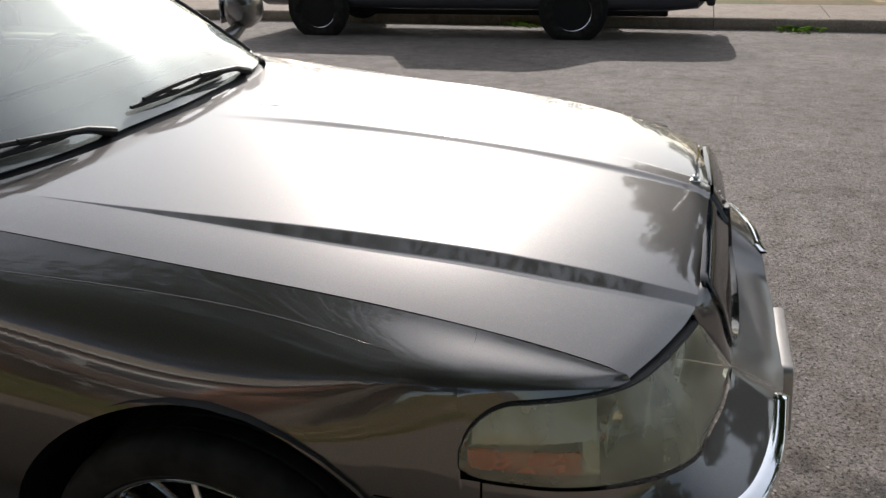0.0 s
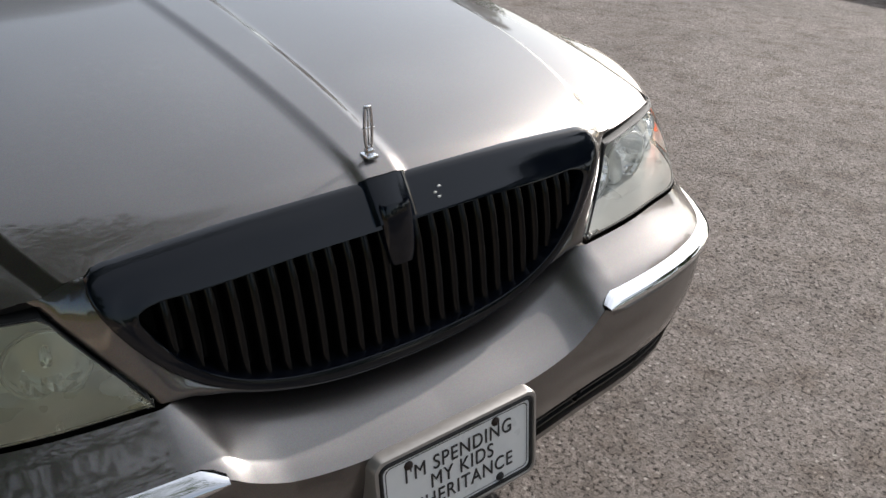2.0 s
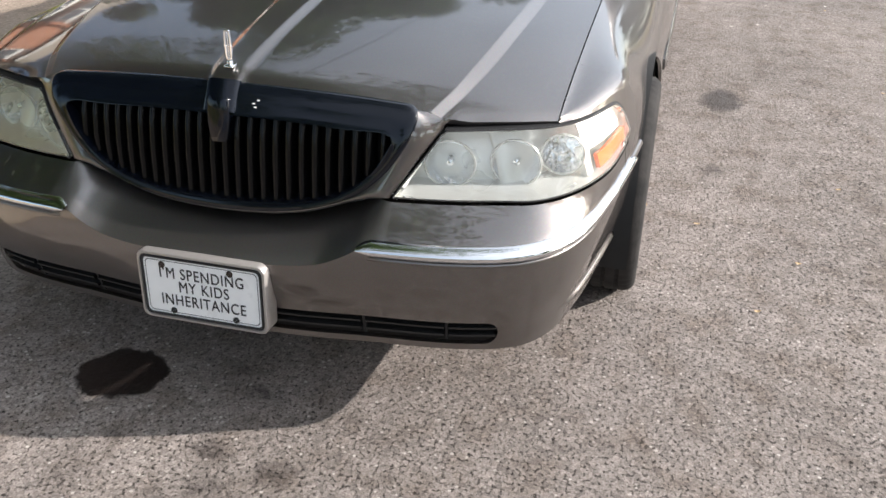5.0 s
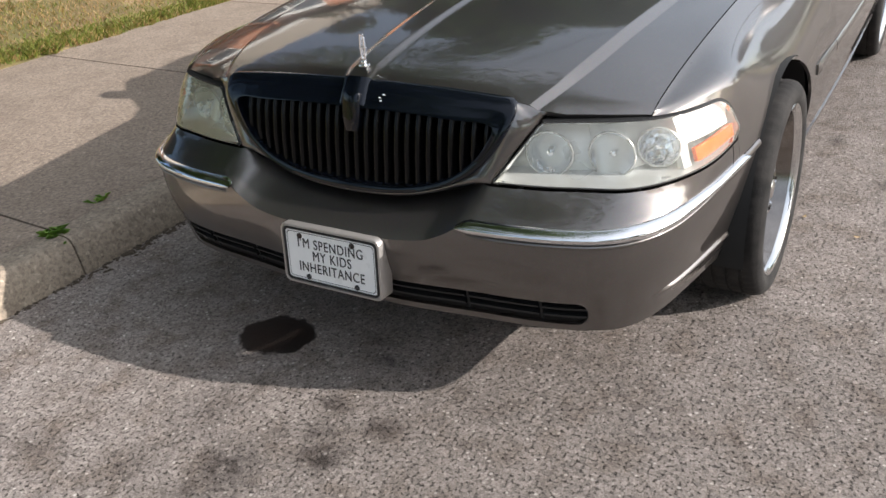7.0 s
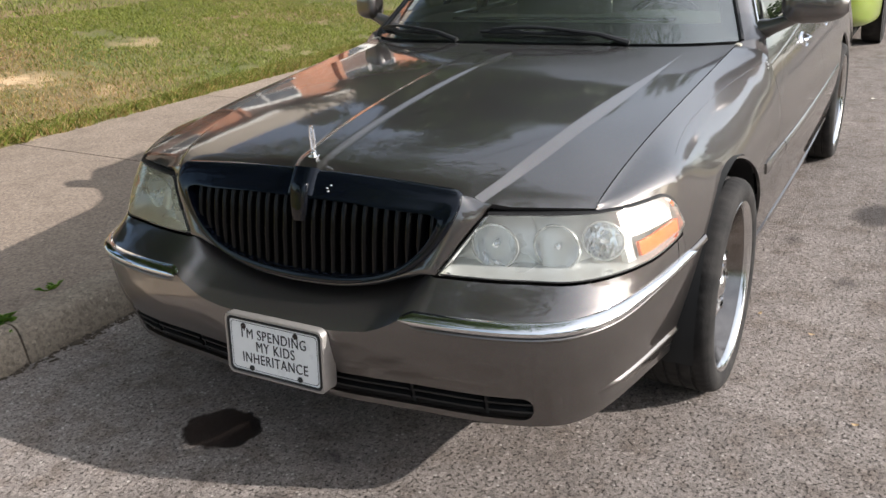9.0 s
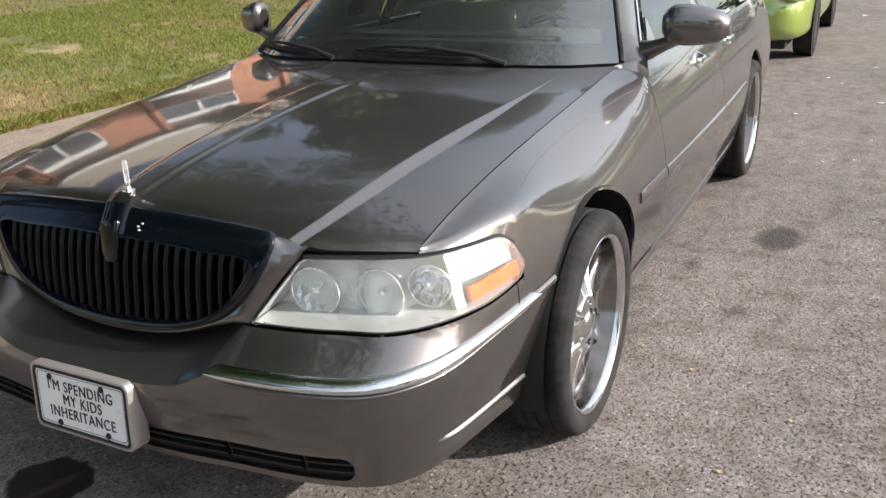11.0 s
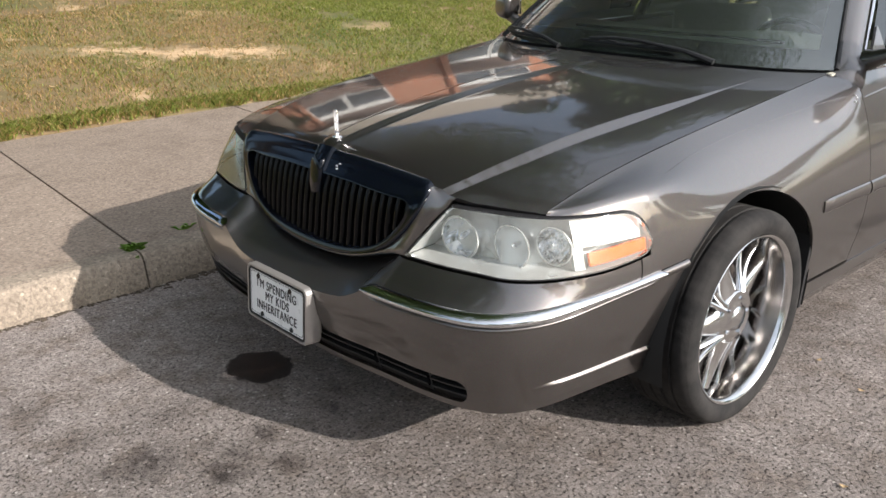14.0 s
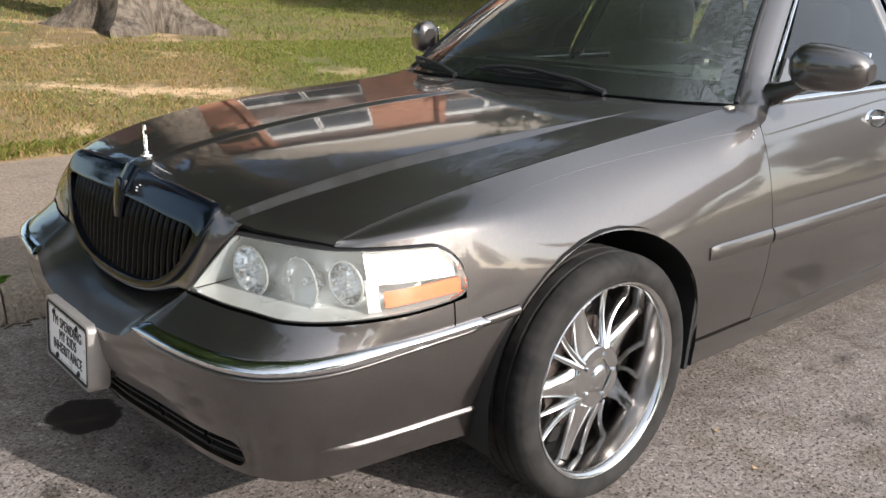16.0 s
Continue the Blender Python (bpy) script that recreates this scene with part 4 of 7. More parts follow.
def build_fender():
    s_a, s_b = s_x(-0.519), s_x(-1.7445)
    zsh_t = table((s_x(-0.31), 0.786), (s_x(-0.40), 0.797), (s_x(-0.50), 0.8025), (S_OUT, 0.804), (s_x(-0.70), 0.807), (s_x(-0.9), 0.815), (s_x(-1.2), 0.835), (s_x(-1.45), 0.868), (s_x(-1.62), 0.905), (s_x(-1.76), 0.929))

    def zsh(s):
        return max(zsh_t(s), lens_top(s) + 0.004) if s < S_OUT else zsh_t(s)

    def bottom(s):
        x = S(s, 0.5).x
        if x > AX_F + 0.31:
            return ZC(s) + 0.012
        if abs(x - AX_F) < ARCH:
            return arch_z(x, AX_F, 0)
        return 0.332

    def top(s):
        return HB(s) - 0.004 if s < S_OUT else zsh(s)

    ext = [s_x(AX_F - ARCH + 0.001), s_x(AX_F - ARCH - 0.001), S_OUT - 1e-4, S_OUT + 1e-4] + [s_x(AX_F - ARCH * math.cos(a)) for a in span(0.05, 1.2, 14)]
    def crown_at(s):
        """Row over the wing's crown, from the flank or the lamp's top edge to the hood's shut line."""
        a = S(s, zsh(s))
        f = (s - s0) / (s_b - s0)
        x = max(-1.7445, min(-0.310, a.x + 0.07 * (1 - smooth01(0, 0.22, f))))
        c = Vector((x, Y_CUT(x) + 0.0018, Z_CUT(x)))
        t0 = (S(s, a.z) - S(s, a.z - 0.02)).normalized()
        L = (c - a).length
        m0 = t0 * L * 1.0
        m1 = Vector((0, -1.0, 0.50)).normalized() * L * 0.85
        row = []
        for u in span(0, 1, 11):
            h00, h10, h01, h11 = (1 + 2 * u) * (1 - u) ** 2, u * (1 - u) ** 2, u * u * (3 - 2 * u), u * u * (u - 1)
            row.append(a * h00 + m0 * h10 + c * h01 + m1 * h11)
        return row

    s0 = s_y(0.5)
    while S(s0, lens_top(s0)).y < 0.7605 and s0 < 2:
        s0 += 0.002
    # fair the crown along its length
    grid_s = np.linspace(s0, s_b, 240)
    raw = np.array([[tuple(p) for p in crown_at(s)] for s in grid_s])

    def ease(g, sigma):
        """The grid eased along its first way, its two ends held."""
        half = int(sigma * 2.6)
        ker = np.exp(-0.5 * (np.arange(-half, half + 1) / sigma) ** 2)
        ker /= ker.sum()
        ends = np.concatenate([2 * g[:1] - g[half:0:-1], g, 2 * g[-1:] - g[-2:-half - 2:-1]])
        return sum(w * ends[i:i + len(g)] for i, w in enumerate(ker))

    fair = ease(raw, 14.0)
    hold = np.sin(np.linspace(0, math.pi, 11)) ** 0.5
    fair = raw + (fair - raw) * hold[None, :, None]

    def crown(s):
        return [Vector([float(np.interp(s, grid_s, fair[:, k, c])) for c in range(3)]) for k in range(11)]

    low = patch(s_a, S_OUT, bottom, top, 8, 6)
    tip = []
    for s in span(s0, S_OUT - 1e-5, 34):
        b, t = lens_top(s) + 0.004, zsh(s)
        tip.append([S(s, b + (t - b) * k / 7) for k in range(8)] + crown(s)[1:])
    cols = sorted(set(span(S_OUT, s_b, 80)) | {e for e in ext if S_OUT < e < s_b})
    def even(pts, n):
        """The polyline resampled to n places at even steps."""
        q = np.array([tuple(p) for p in pts])
        d = np.concatenate(([0], np.cumsum(np.linalg.norm(np.diff(q, axis=0), axis=1))))
        return [Vector([float(np.interp(x, d, q[:, c])) for c in range(3)]) for x in np.linspace(0, d[-1], n)]

    def full_arc(s):
        """Flank that rolls over in one long curve from the waist to the shut line."""
        a = S(s, 0.655)
        end = crown(s)[-1]
        up = (S(s, 0.655) - S(s, 0.63)).normalized()
        L = (end - a).length
        m0, m1 = up * L, Vector((0, -1.0, 0.60)).normalized() * L * 0.9
        arc = []
        for u in span(0, 1, 60):
            h00, h10, h01, h11 = (1 + 2 * u) * (1 - u) ** 2, u * (1 - u) ** 2, u * u * (3 - 2 * u), u * u * (u - 1)
            arc.append(a * h00 + m0 * h10 + end * h01 + m1 * h11)
        return [S(s, z) for z in span(0.332, 0.645, 24)] + arc

    def section(s):
        """The whole side of the wing at one place, from the sill to the shut line."""
        k = smooth01(S_OUT - 0.03, s_x(-1.02), s) * (1 - smooth01(s_x(-1.02), s_x(-1.76), s))
        whole = even([S(s, z) for z in span(0.332, zsh(s), 40)] + crown(s)[1:], 90)
        if k > 0:
            whole = [p.lerp(q, k) for p, q in zip(whole, even(full_arc(s), 90))]
        return [tuple(p) for p in whole]

    skin_s = np.linspace(S_OUT, s_b, 120)
    bare = np.array([section(s) for s in skin_s])
    skin = np.swapaxes(ease(np.swapaxes(ease(bare, 10.0), 0, 1), 8.0), 0, 1)
    skin = bare + (skin - bare) * np.array([smooth01(0, 40, i) * (1 - smooth01(96, 119, i)) for i in range(120)])[:, None, None]

    def column(s):
        b = bottom(s)
        at_s = min(119 - 1e-6, max(0.0, (s - S_OUT) / (s_b - S_OUT) * 119))
        k = int(at_s)
        whole = [Vector(p) for p in skin[k] + (skin[k + 1] - skin[k]) * (at_s - k)]
        i = next((k for k, p in enumerate(whole) if p.z > b + 1e-6), 1)
        p, q = whole[max(0, i - 1)], whole[i]
        if i > 0 and p.z < b:
            return even([p.lerp(q, (b - p.z) / (q.z - p.z))] + whole[i:], 40)
        return even(whole, 40)

    main = [column(s) for s in cols]
    # thin dark line along the wing
    line = []
    for k, s in zip(span(0, 1, 34), span(s_x(-0.67), s_x(-1.735), 34)):
        prof = column(s)
        z = FEATURE(prof[-1].x)
        w = 0.0009 * min(1.0, k * 5, (1 - k) * 10)
        row = []
        for c in (-1, -0.3, 0.3, 1):
            for p, q in zip(prof, prof[1:]):
                if p.z <= z + w * c <= q.z:
                    row.append(p.lerp(q, (z + w * c - p.z) / max(1e-9, q.z - p.z)) + Vector((0, 0.7, 0.7)) * (0.0004 + 0.0005 * (1 - c * c)))
                    break
        if len(row) == 4:
            line.append(row)
    for mirror in (False, True):
        part("feature_line", sheet(line, mirror=mirror), PAINT, CAR)
    for mirror in (False, True):
        bm = merge(rim(sheet(main, mirror=mirror), 0.010), outward(sheet(tip, mirror=mirror)))
        bmesh.ops.remove_doubles(bm, verts=bm.verts, dist=4e-4)
        bm = merge(bm, outward(sheet(low, mirror=mirror)))
        f = part("fender", bm, PAINT, CAR, "pewter front fender")
        # dark wheel housing
        prof = []
        for a in span(-0.25, math.pi + 0.25, 22):
            prof.append([(AX_F + (ARCH + 0.015) * math.cos(a), y, HUB_Z + (ARCH * 0.935 + 0.012) * math.sin(a)) for y in (0.94, 0.62)])
        part("wheel_housing", sheet(prof, mirror=mirror), DARK, f)
        part("housing_wall", boxed((AX_F - 0.45, -0.64 if mirror else 0.60, 0.2), (AX_F + 0.45, -0.60 if mirror else 0.64, 0.82), 0.01), DARK, f)
        flap = [(AX_F - ARCH + 0.02, 0.70), (AX_F - ARCH + 0.02, 0.95)]
        rows2 = [[(x + 0.03 * (1 - t), y, 0.265 + 0.255 * t) for x, y in flap] for t in span(0, 1, 5)]
        part("mud_flap", rim(sheet(rows2, mirror=mirror, flip=True), 0.015), RUBBER, f)


build_fender()


def build_headlight(mirror):
    h = new("headlight")
    h.parent = CAR
    h.location = (2.7, 0, 0)
    h["label"] = "hazed clear headlight with amber side reflector"

    def cols(off, inz=0.0, a=S_TIP + 0.006, b=S_OUT - 0.004, n=54, nz=12):
        rows = []
        for s in span(a, b, n):
            lo, hi = HB(s) + 0.003 + inz, lens_top(s) - 0.003 - inz
            e = (s - (S_OUT - 0.05)) / 0.05
            if e > 0:
                lo += 0.02 * (1 - math.sqrt(max(0, 1 - e * e)))
            hi = max(hi, lo + 0.002)
            rows.append([S(s, lo + (hi - lo) * k / (nz - 1), off + 0.006 * math.sin(math.pi * k / (nz - 1))) for k in range(nz)])
        return rows

    lens = part("lens", rim(sheet(cols(0.002), mirror=mirror), 0.012), LENS_AGED if mirror else LENS, h, "yellowed clear lens")
    lens.visible_shadow = False
    # dark seal round the lens
    loop = cols(0.0)
    edge = [r[0] for r in loop] + loop[-1][1:] + [r[-1] for r in loop[-2::-1]] + loop[0][-2:0:-1]
    pts = [Vector((p[0], -p[1] if mirror else p[1], p[2])) for p in edge]
    part("seal", tube(pts + [pts[0]], 0.0022, 6, False), RUBBER, h)
    # dark strip in the gap over the lens, standing in for its shade
    rows = []
    for s in span(s_y(0.47), S_OUT - 0.03, 40):
        p = S(s, lens_top(s) - 0.001, 0.0)
        rows.append([p, p + Vector((-0.006, 0, 0.002)), p + Vector((-0.03, 0, 0.0035))])
    part("gap_shade_strip", sheet(rows, mirror=mirror), RUBBER, h)
    # housing behind
    bowl = cols(-0.118, 0.0)
    wallr = cols(-0.004, 0.0)
    bms = [sheet(bowl, mirror=mirror)]
    for a, b in (([r[0] for r in wallr], [r[0] for r in bowl]), ([r[-1] for r in bowl], [r[-1] for r in wallr])):
        bms.append(sheet([list(a), list(b)], mirror=mirror, flip=True))
    bms.append(sheet([wallr[-1], bowl[-1]], mirror=mirror, flip=True))
    part("housing", merge(*bms), HOUSING, h, "pale grey lamp housing")
    sg = -1 if mirror else 1
    for x, y, z, r in ((-0.236, 0.524, 0.689, 0.055), (-0.281, 0.670, 0.689, 0.055), (-0.330, 0.770, 0.703, 0.047)):
        ax = Vector((1, (0.04 if r == 0.055 and y > 0.6 else 0.18) * sg, -0.04)).normalized()
        c = Vector((x, sg * y, z))
        prof = [(r * 1.06, 0.004), (r, 0.006), (r * 0.96, -0.002), (r * 0.90, -0.016), (r * 0.80, -0.031), (r * 0.64, -0.046), (r * 0.44, -0.057), (r * 0.22, -0.063), (0.0015, -0.064)]
        bm = lathe(prof, 20)
        # fluted reflector
        for v in bm.verts:
            if v.co.y < -0.008 and round(math.atan2(v.co.z, v.co.x) / math.pi * 10) % 2:
                v.co.x *= 0.95
                v.co.z *= 0.95
        m = Matrix.Translation(c) @ ax.to_track_quat("Y", "Z").to_matrix().to_4x4()
        bmesh.ops.transform(bm, matrix=m, verts=bm.verts)
        part("reflector_bowl", bm, SILVER, h, "silvered reflector bowl", smooth=False)
        ring = lathe([(r * 1.06 + 0.0030 * math.cos(q), 0.005 + 0.0030 * math.sin(q)) for q in span(0, 2 * math.pi, 7)], 32)
        bmesh.ops.transform(ring, matrix=m, verts=ring.verts)
        part("bowl_ring", ring, GREYRING, h)
        b2 = lathe([(0.0005, 0.004), (0.008, 0.0), (0.010, -0.012), (0.010, -0.04), (0.0005, -0.042)], 14)
        bmesh.ops.transform(b2, matrix=m, verts=b2.verts)
        part("bulb", b2, SILVER if r > 0.045 else HOUSING, h)
    # bright side reflector and the amber strip
    s0, s1 = s_x(-0.335), S_OUT - 0.022
    rows = [[S(s, z, -0.018 - 0.004 * (i % 2)) for z in (0.705, 0.725, 0.745, 0.765, 0.784)] for i, s in enumerate(span(s0, s1, 19))]
    part("side_reflector", sheet(rows, mirror=mirror), WHITELAMP, h)
    rows = [[S(s, (0.662 + 0.012 * t) + (0.033 - 0.002 * t) * k, -0.006) for k in span(0, 1, 4)] for t, s in zip(span(0, 1, 16), span(s_x(-0.362), s1 + 0.006, 16))]
    part("amber_reflector", rim(sheet(rows, mirror=mirror), 0.012), AMBER, h, "orange amber reflector")
    rows = [[S(s, z, -0.022) for z in span(HB(s) + 0.006, 0.716, 6)] for s in span(s_x(-0.330), s_x(-0.358), 5)]
    part("divider", rim(sheet(rows, mirror=mirror), 0.02), HOUSING, h)
    return h


for mir in (False, True):
    build_headlight(mir)


def build_ornament():
    o = new("hood_ornament")
    o.parent = HOOD
    z0 = H(-0.222, 0) - 0.001
    o.location = (-0.222, 0, z0)
    o.matrix_parent_inverse = at(HOOD).inverted()
    o["label"] = "chrome hood ornament on a square foot"
    m = Matrix.Translation((-0.222, 0, z0))

    def put(name, bm):
        bmesh.ops.transform(bm, matrix=m, verts=bm.verts)
        return bm

    foot = boxed((-0.013, -0.011, 0), (0.013, 0.011, 0.007), 0.003)
    box(foot, (-0.007, -0.006, 0.006), (0.007, 0.006, 0.016), 0.003)
    top = []
    for zc, hw in ((0.018, 0.0055), (0.026, 0.0075), (0.05, 0.0085), (0.074, 0.0075), (0.084, 0.006)):
        top.append((zc, hw))
    rows = []
    for zc, hw in top:
        rows.append([(-0.002, hw, zc), (0.002, hw, zc), (0.002, hw - 0.003, zc), (-0.002, hw - 0.003, zc)])
    sides = [sheet(rows, closed=True), sheet(rows, closed=True, mirror=True)]
    cross = boxed((-0.0015, -0.0009, 0.016), (0.0015, 0.0009, 0.084), 0.0005, 1)
    box(cross, (-0.0015, -0.011, 0.048), (0.0015, 0.011, 0.0505), 0.0005, 1)
    box(cross, (-0.002, -0.0065, 0.082), (0.002, 0.0065, 0.086), 0.001, 1)
    box(cross, (-0.002, -0.0065, 0.016), (0.002, 0.0065, 0.020), 0.001, 1)
    part("foot", put("f", foot), CHROME, HOOD)
    bm = merge(cross, *sides)
    bmesh.ops.recalc_face_normals(bm, faces=bm.faces)
    part("emblem", put("e", bm), CHROME, HOOD, "upright chrome frame with a cross")
    bpy.data.objects.remove(o)


build_ornament()


def text_mesh(body, size, mat, parent, m, name="lettering", squeeze=1.0):
    cu = bpy.data.curves.new("letters", "FONT")
    cu.body, cu.size, cu.align_x, cu.align_y = body, size, "CENTER", "CENTER"
    cu.extrude, cu.space_character, cu.offset = 0.0006, 1.12, 0.0
    ob = new("letters", cu)
    bpy.context.view_layer.update()
    me = bpy.data.meshes.new_from_object(ob.evaluated_get(bpy.context.evaluated_depsgraph_get()))
    bpy.data.objects.remove(ob)
    me.transform(m @ Matrix.Diagonal((squeeze, 1, 1, 1)))
    return part(name, me, mat, parent)


def build_plate():
    p = new("license_plate")
    p.parent = CAR
    p.location = (2.7, 0, 0)
    p["label"] = "white novelty plate with black lettering in a pewter frame"
    tilt = pose(0.034, 0.0, 0.412, 0, -4.5, 0)

    def put(bm):
        bmesh.ops.transform(bm, matrix=tilt, verts=bm.verts)
        return bm

    # deep frame with rounded corners
    def ring(w, h, r, x, n=6):
        out = []
        for cy, cz, a0 in ((w - r, h - r, 0), (-w + r, h - r, 90), (-w + r, -h + r, 180), (w - r, -h + r, 270)):
            for k in range(n + 1):
                a = radians(a0 + 90 * k / n)
                out.append((x, cy + r * math.cos(a), cz + r * math.sin(a)))
        return out

    rows = [ring(0.160, 0.084, 0.020, -0.055), ring(0.164, 0.088, 0.020, -0.05), ring(0.164, 0.088, 0.020, -0.004), ring(0.162, 0.086, 0.019, 0.0), ring(0.157, 0.081, 0.017, 0.001), ring(0.154, 0.078, 0.015, -0.003), ring(0.154, 0.078, 0.015, -0.008)]
    part("plate_frame", put(sheet(rows, closed=True, flip=False)), SILVERFRAME, p, "pale pewter plastic frame")
    rows = [ring(0.155, 0.079, 0.015, -0.002), ring(0.1525, 0.0765, 0.014, 0.0015), ring(0.149, 0.073, 0.012, 0.0012), ring(0.148, 0.072, 0.012, -0.004)]
    part("gasket", put(sheet(rows, closed=True)), PLASTIC, p, "black inner rim")
    rows = [ring(0.1525, 0.0765, 0.012, -0.003), ring(0.02, 0.02, 0.005, -0.003)]
    bm = sheet(rows, closed=True)
    bm.faces.new([v for v in bm.verts if abs(v.co.y) < 0.021 and abs(v.co.z) < 0.021])
    bmesh.ops.recalc_face_normals(bm, faces=bm.faces)
    part("plate", put(bm), WHITEPLATE, p, "white enamelled plate")
    rows = [ring(w, w - 0.076, 0.011, -0.0022) for w in (0.1435, 0.1420)]
    part("border_line", put(sheet(rows, closed=True)), INK, p)
    for body, z, y in (("I'M SPENDING", 0.036, 0.0), ("MY KIDS", 0.002, 0.004), ("INHERITANCE", -0.034, 0.0)):
        text_mesh(body, 0.040, INK, p, tilt @ Matrix.Translation((-0.0018, y, z)) @ Matrix(((0, 0, 1, 0), (1, 0, 0, 0), (0, 1, 0, 0), (0, 0, 0, 1))), squeeze=0.79)
    for y, z in ((-0.100, 0.056), (0.074, 0.057), (-0.080, -0.062), (0.082, -0.062)):
        bm = lathe([(0.0005, 0.004), (0.005, 0.003), (0.008, 0.0), (0.0085, -0.004)], 12)
        bmesh.ops.transform(bm, matrix=tilt @ Matrix.Translation((-0.001, y, z)) @ pose(0, 0, 0, 0, 0, -90), verts=bm.verts)
        part("screw", bm, RUST if z > 0 else PLASTIC, p, "rusty dark screw")
    # bracket behind
    part("bracket", boxed((-0.06, -0.14, 0.34), (0.0, 0.14, 0.47), 0.006), PLASTIC, p)


build_plate()


# ---- the rest of the saloon ----
def build_wheel(x, side):
    w = new("wheel")
    w.parent = CAR
    w.location = (x + 2.7, side * 0.852, 0.338)
    w["label"] = "chrome multi-spoke wheel with low-profile tyre"
    o = Vector((x, side * 0.852, 0.338))

    def put(bm):
        bmesh.ops.transform(bm, matrix=Matrix.Translation(o) @ Matrix.Diagonal((1, side, 1, 1)), verts=bm.verts)
        if side < 0:
            bmesh.ops.reverse_faces(bm, faces=bm.faces)
        return bm

    prof = [(0.258, 0.095), (0.262, 0.106), (0.272, 0.113), (0.295, 0.1165), (0.318, 0.115), (0.332, 0.108), (0.3335, 0.1065), (0.343, 0.098), (0.3475, 0.088)]
    for gy in (0.060, 0.020, -0.020, -0.060):
        prof += [(0.350, gy + 0.016), (0.350, gy + 0.006), (0.3425, gy + 0.004), (0.3425, gy - 0.004), (0.350, gy - 0.006)]
    prof += [(0.3475, -0.092), (0.343, -0.104), (0.332, -0.114), (0.300, -0.119), (0.258, -0.10)]
    prof = [(0.2665 + (r - 0.258) * 0.777, y) for r, y in prof]
    tread = lathe(prof, 240)
    for v in tread.verts:
        r = math.hypot(v.co.x, v.co.z)
        k = round(math.atan2(v.co.z, v.co.x) / (2 * math.pi) * 240) % 4
        if r > 0.326 and abs(v.co.y) < 0.112 and (k == 0 if abs(v.co.y) > 0.05 else k == 2):
            v.co.x *= (r - 0.0016) / r
            v.co.z *= (r - 0.0016) / r
    part("tyre", put(tread), TYRE, w, "worn black low-profile tyre")
    lip = [(0.2690, 0.098), (0.2710, 0.105), (0.2675, 0.110), (0.2615, 0.1075), (0.2555, 0.100), (0.2530, 0.088)]
    part("rim", put(lathe(lip, 72)), RIMCHROME, w, "bright chrome rim lip")
    # barrel colour carries the dark reflection; the lip stays bright
    barrel = [(0.2530, 0.088), (0.249, 0.070), (0.243, 0.045), (0.237, 0.020), (0.231, -0.02), (0.233, -0.09), (0.2665, -0.10)]
    part("rim_barrel", put(lathe(barrel, 72)), BARREL, w, "deep rim barrel, dark reflection put in its colour")
    part("brake_disc", put(lathe([(0.06, 0.018), (0.155, 0.018), (0.155, 0.002), (0.06, 0.002)], 36)), RUST, w, "rusty brake disc")
    # dark disc closing the wheel's back, standing in for shade behind the spokes
    part("shade_backing", put(lathe([(0.001, -0.040), (0.231, -0.044)], 36)), DARK, w)
    part("caliper", put(boxed((0.06, -0.03, 0.05), (0.15, 0.026, 0.15), 0.012)), RUST, w)
    # five broad blades with two curved fingers between each pair
    def spoke(a0, a1, r_start, r_end, w_in, w_out, dip, tip):
        rows = []
        for t in span(0, 1, 13):
            r = r_start + (r_end - r_start) * t
            a = a0 + (a1 - a0) * t
            wd = w_out + (w_in - w_out) * (1 - t) ** 2.2
            hgt = 0.070 - dip * math.sin(math.pi * 0.75 * t) + tip * t * t * t
            cx, cz = r * math.cos(a), r * math.sin(a)
            tx, tz = -math.sin(a), math.cos(a)
            row = []
            for k, dy in ((-1.0, -0.030), (-1.0, -0.010), (-0.82, -0.003), (-0.45, 0.0025), (0.0, 0.005), (0.45, 0.0025), (0.82, -0.003), (1.0, -0.010), (1.0, -0.030)):
                row.append((cx + tx * k * wd / 2, hgt + dy * min(1.0, wd / 0.03 + 0.25), cz + tz * k * wd / 2))
            rows.append(row)
        bm = sheet(rows)
        bmesh.ops.recalc_face_normals(bm, faces=bm.faces)
        return bm

    for k in range(5):
        a = radians(69 + 72 * k)
        part("blade_spoke", put(spoke(a, a + 0.10, 0.040, 0.240, 0.125, 0.038, 0.020, -0.012)), RIMCHROME, w)
        for d0, d1 in ((35, 30), (43, 54)):
            part("finger_spoke", put(spoke(a + radians(d0), a + radians(d1) + 0.08, 0.080, 0.240, 0.022, 0.0150, 0.030, -0.012)), RIMCHROME, w)
    part("hub_cap", put(lathe([(0.0005, 0.082), (0.022, 0.081), (0.030, 0.077), (0.034, 0.072), (0.082, 0.069), (0.090, 0.060), (0.092, 0.02)], 30)), RIMCHROME, w, "chrome hub cap")
    for k in range(5):
        a = radians(33 + 72 * k)
        bm = lathe([(0.0005, 0.006), (0.0055, 0.005), (0.0065, 0.0), (0.0065, -0.01)], 6)
        bmesh.ops.transform(bm, matrix=Matrix.Translation((0.060 * math.cos(a), 0.071, 0.060 * math.sin(a))), verts=bm.verts)
        part("lug_nut", put(bm), CHROME, w)


for ax in (AX_F, AX_R):
    for side in (1, -1):
        build_wheel(ax, side)

# glasshouse
WS_B = table((0, -1.545), (0.4, -1.575), (0.62, -1.64), (0.80, -1.77))      # foot of the windscreen
WS_T = table((0, -2.20), (0.3, -2.215), (0.58, -2.30))                       # head of the windscreen
ROOF_Z = 1.455


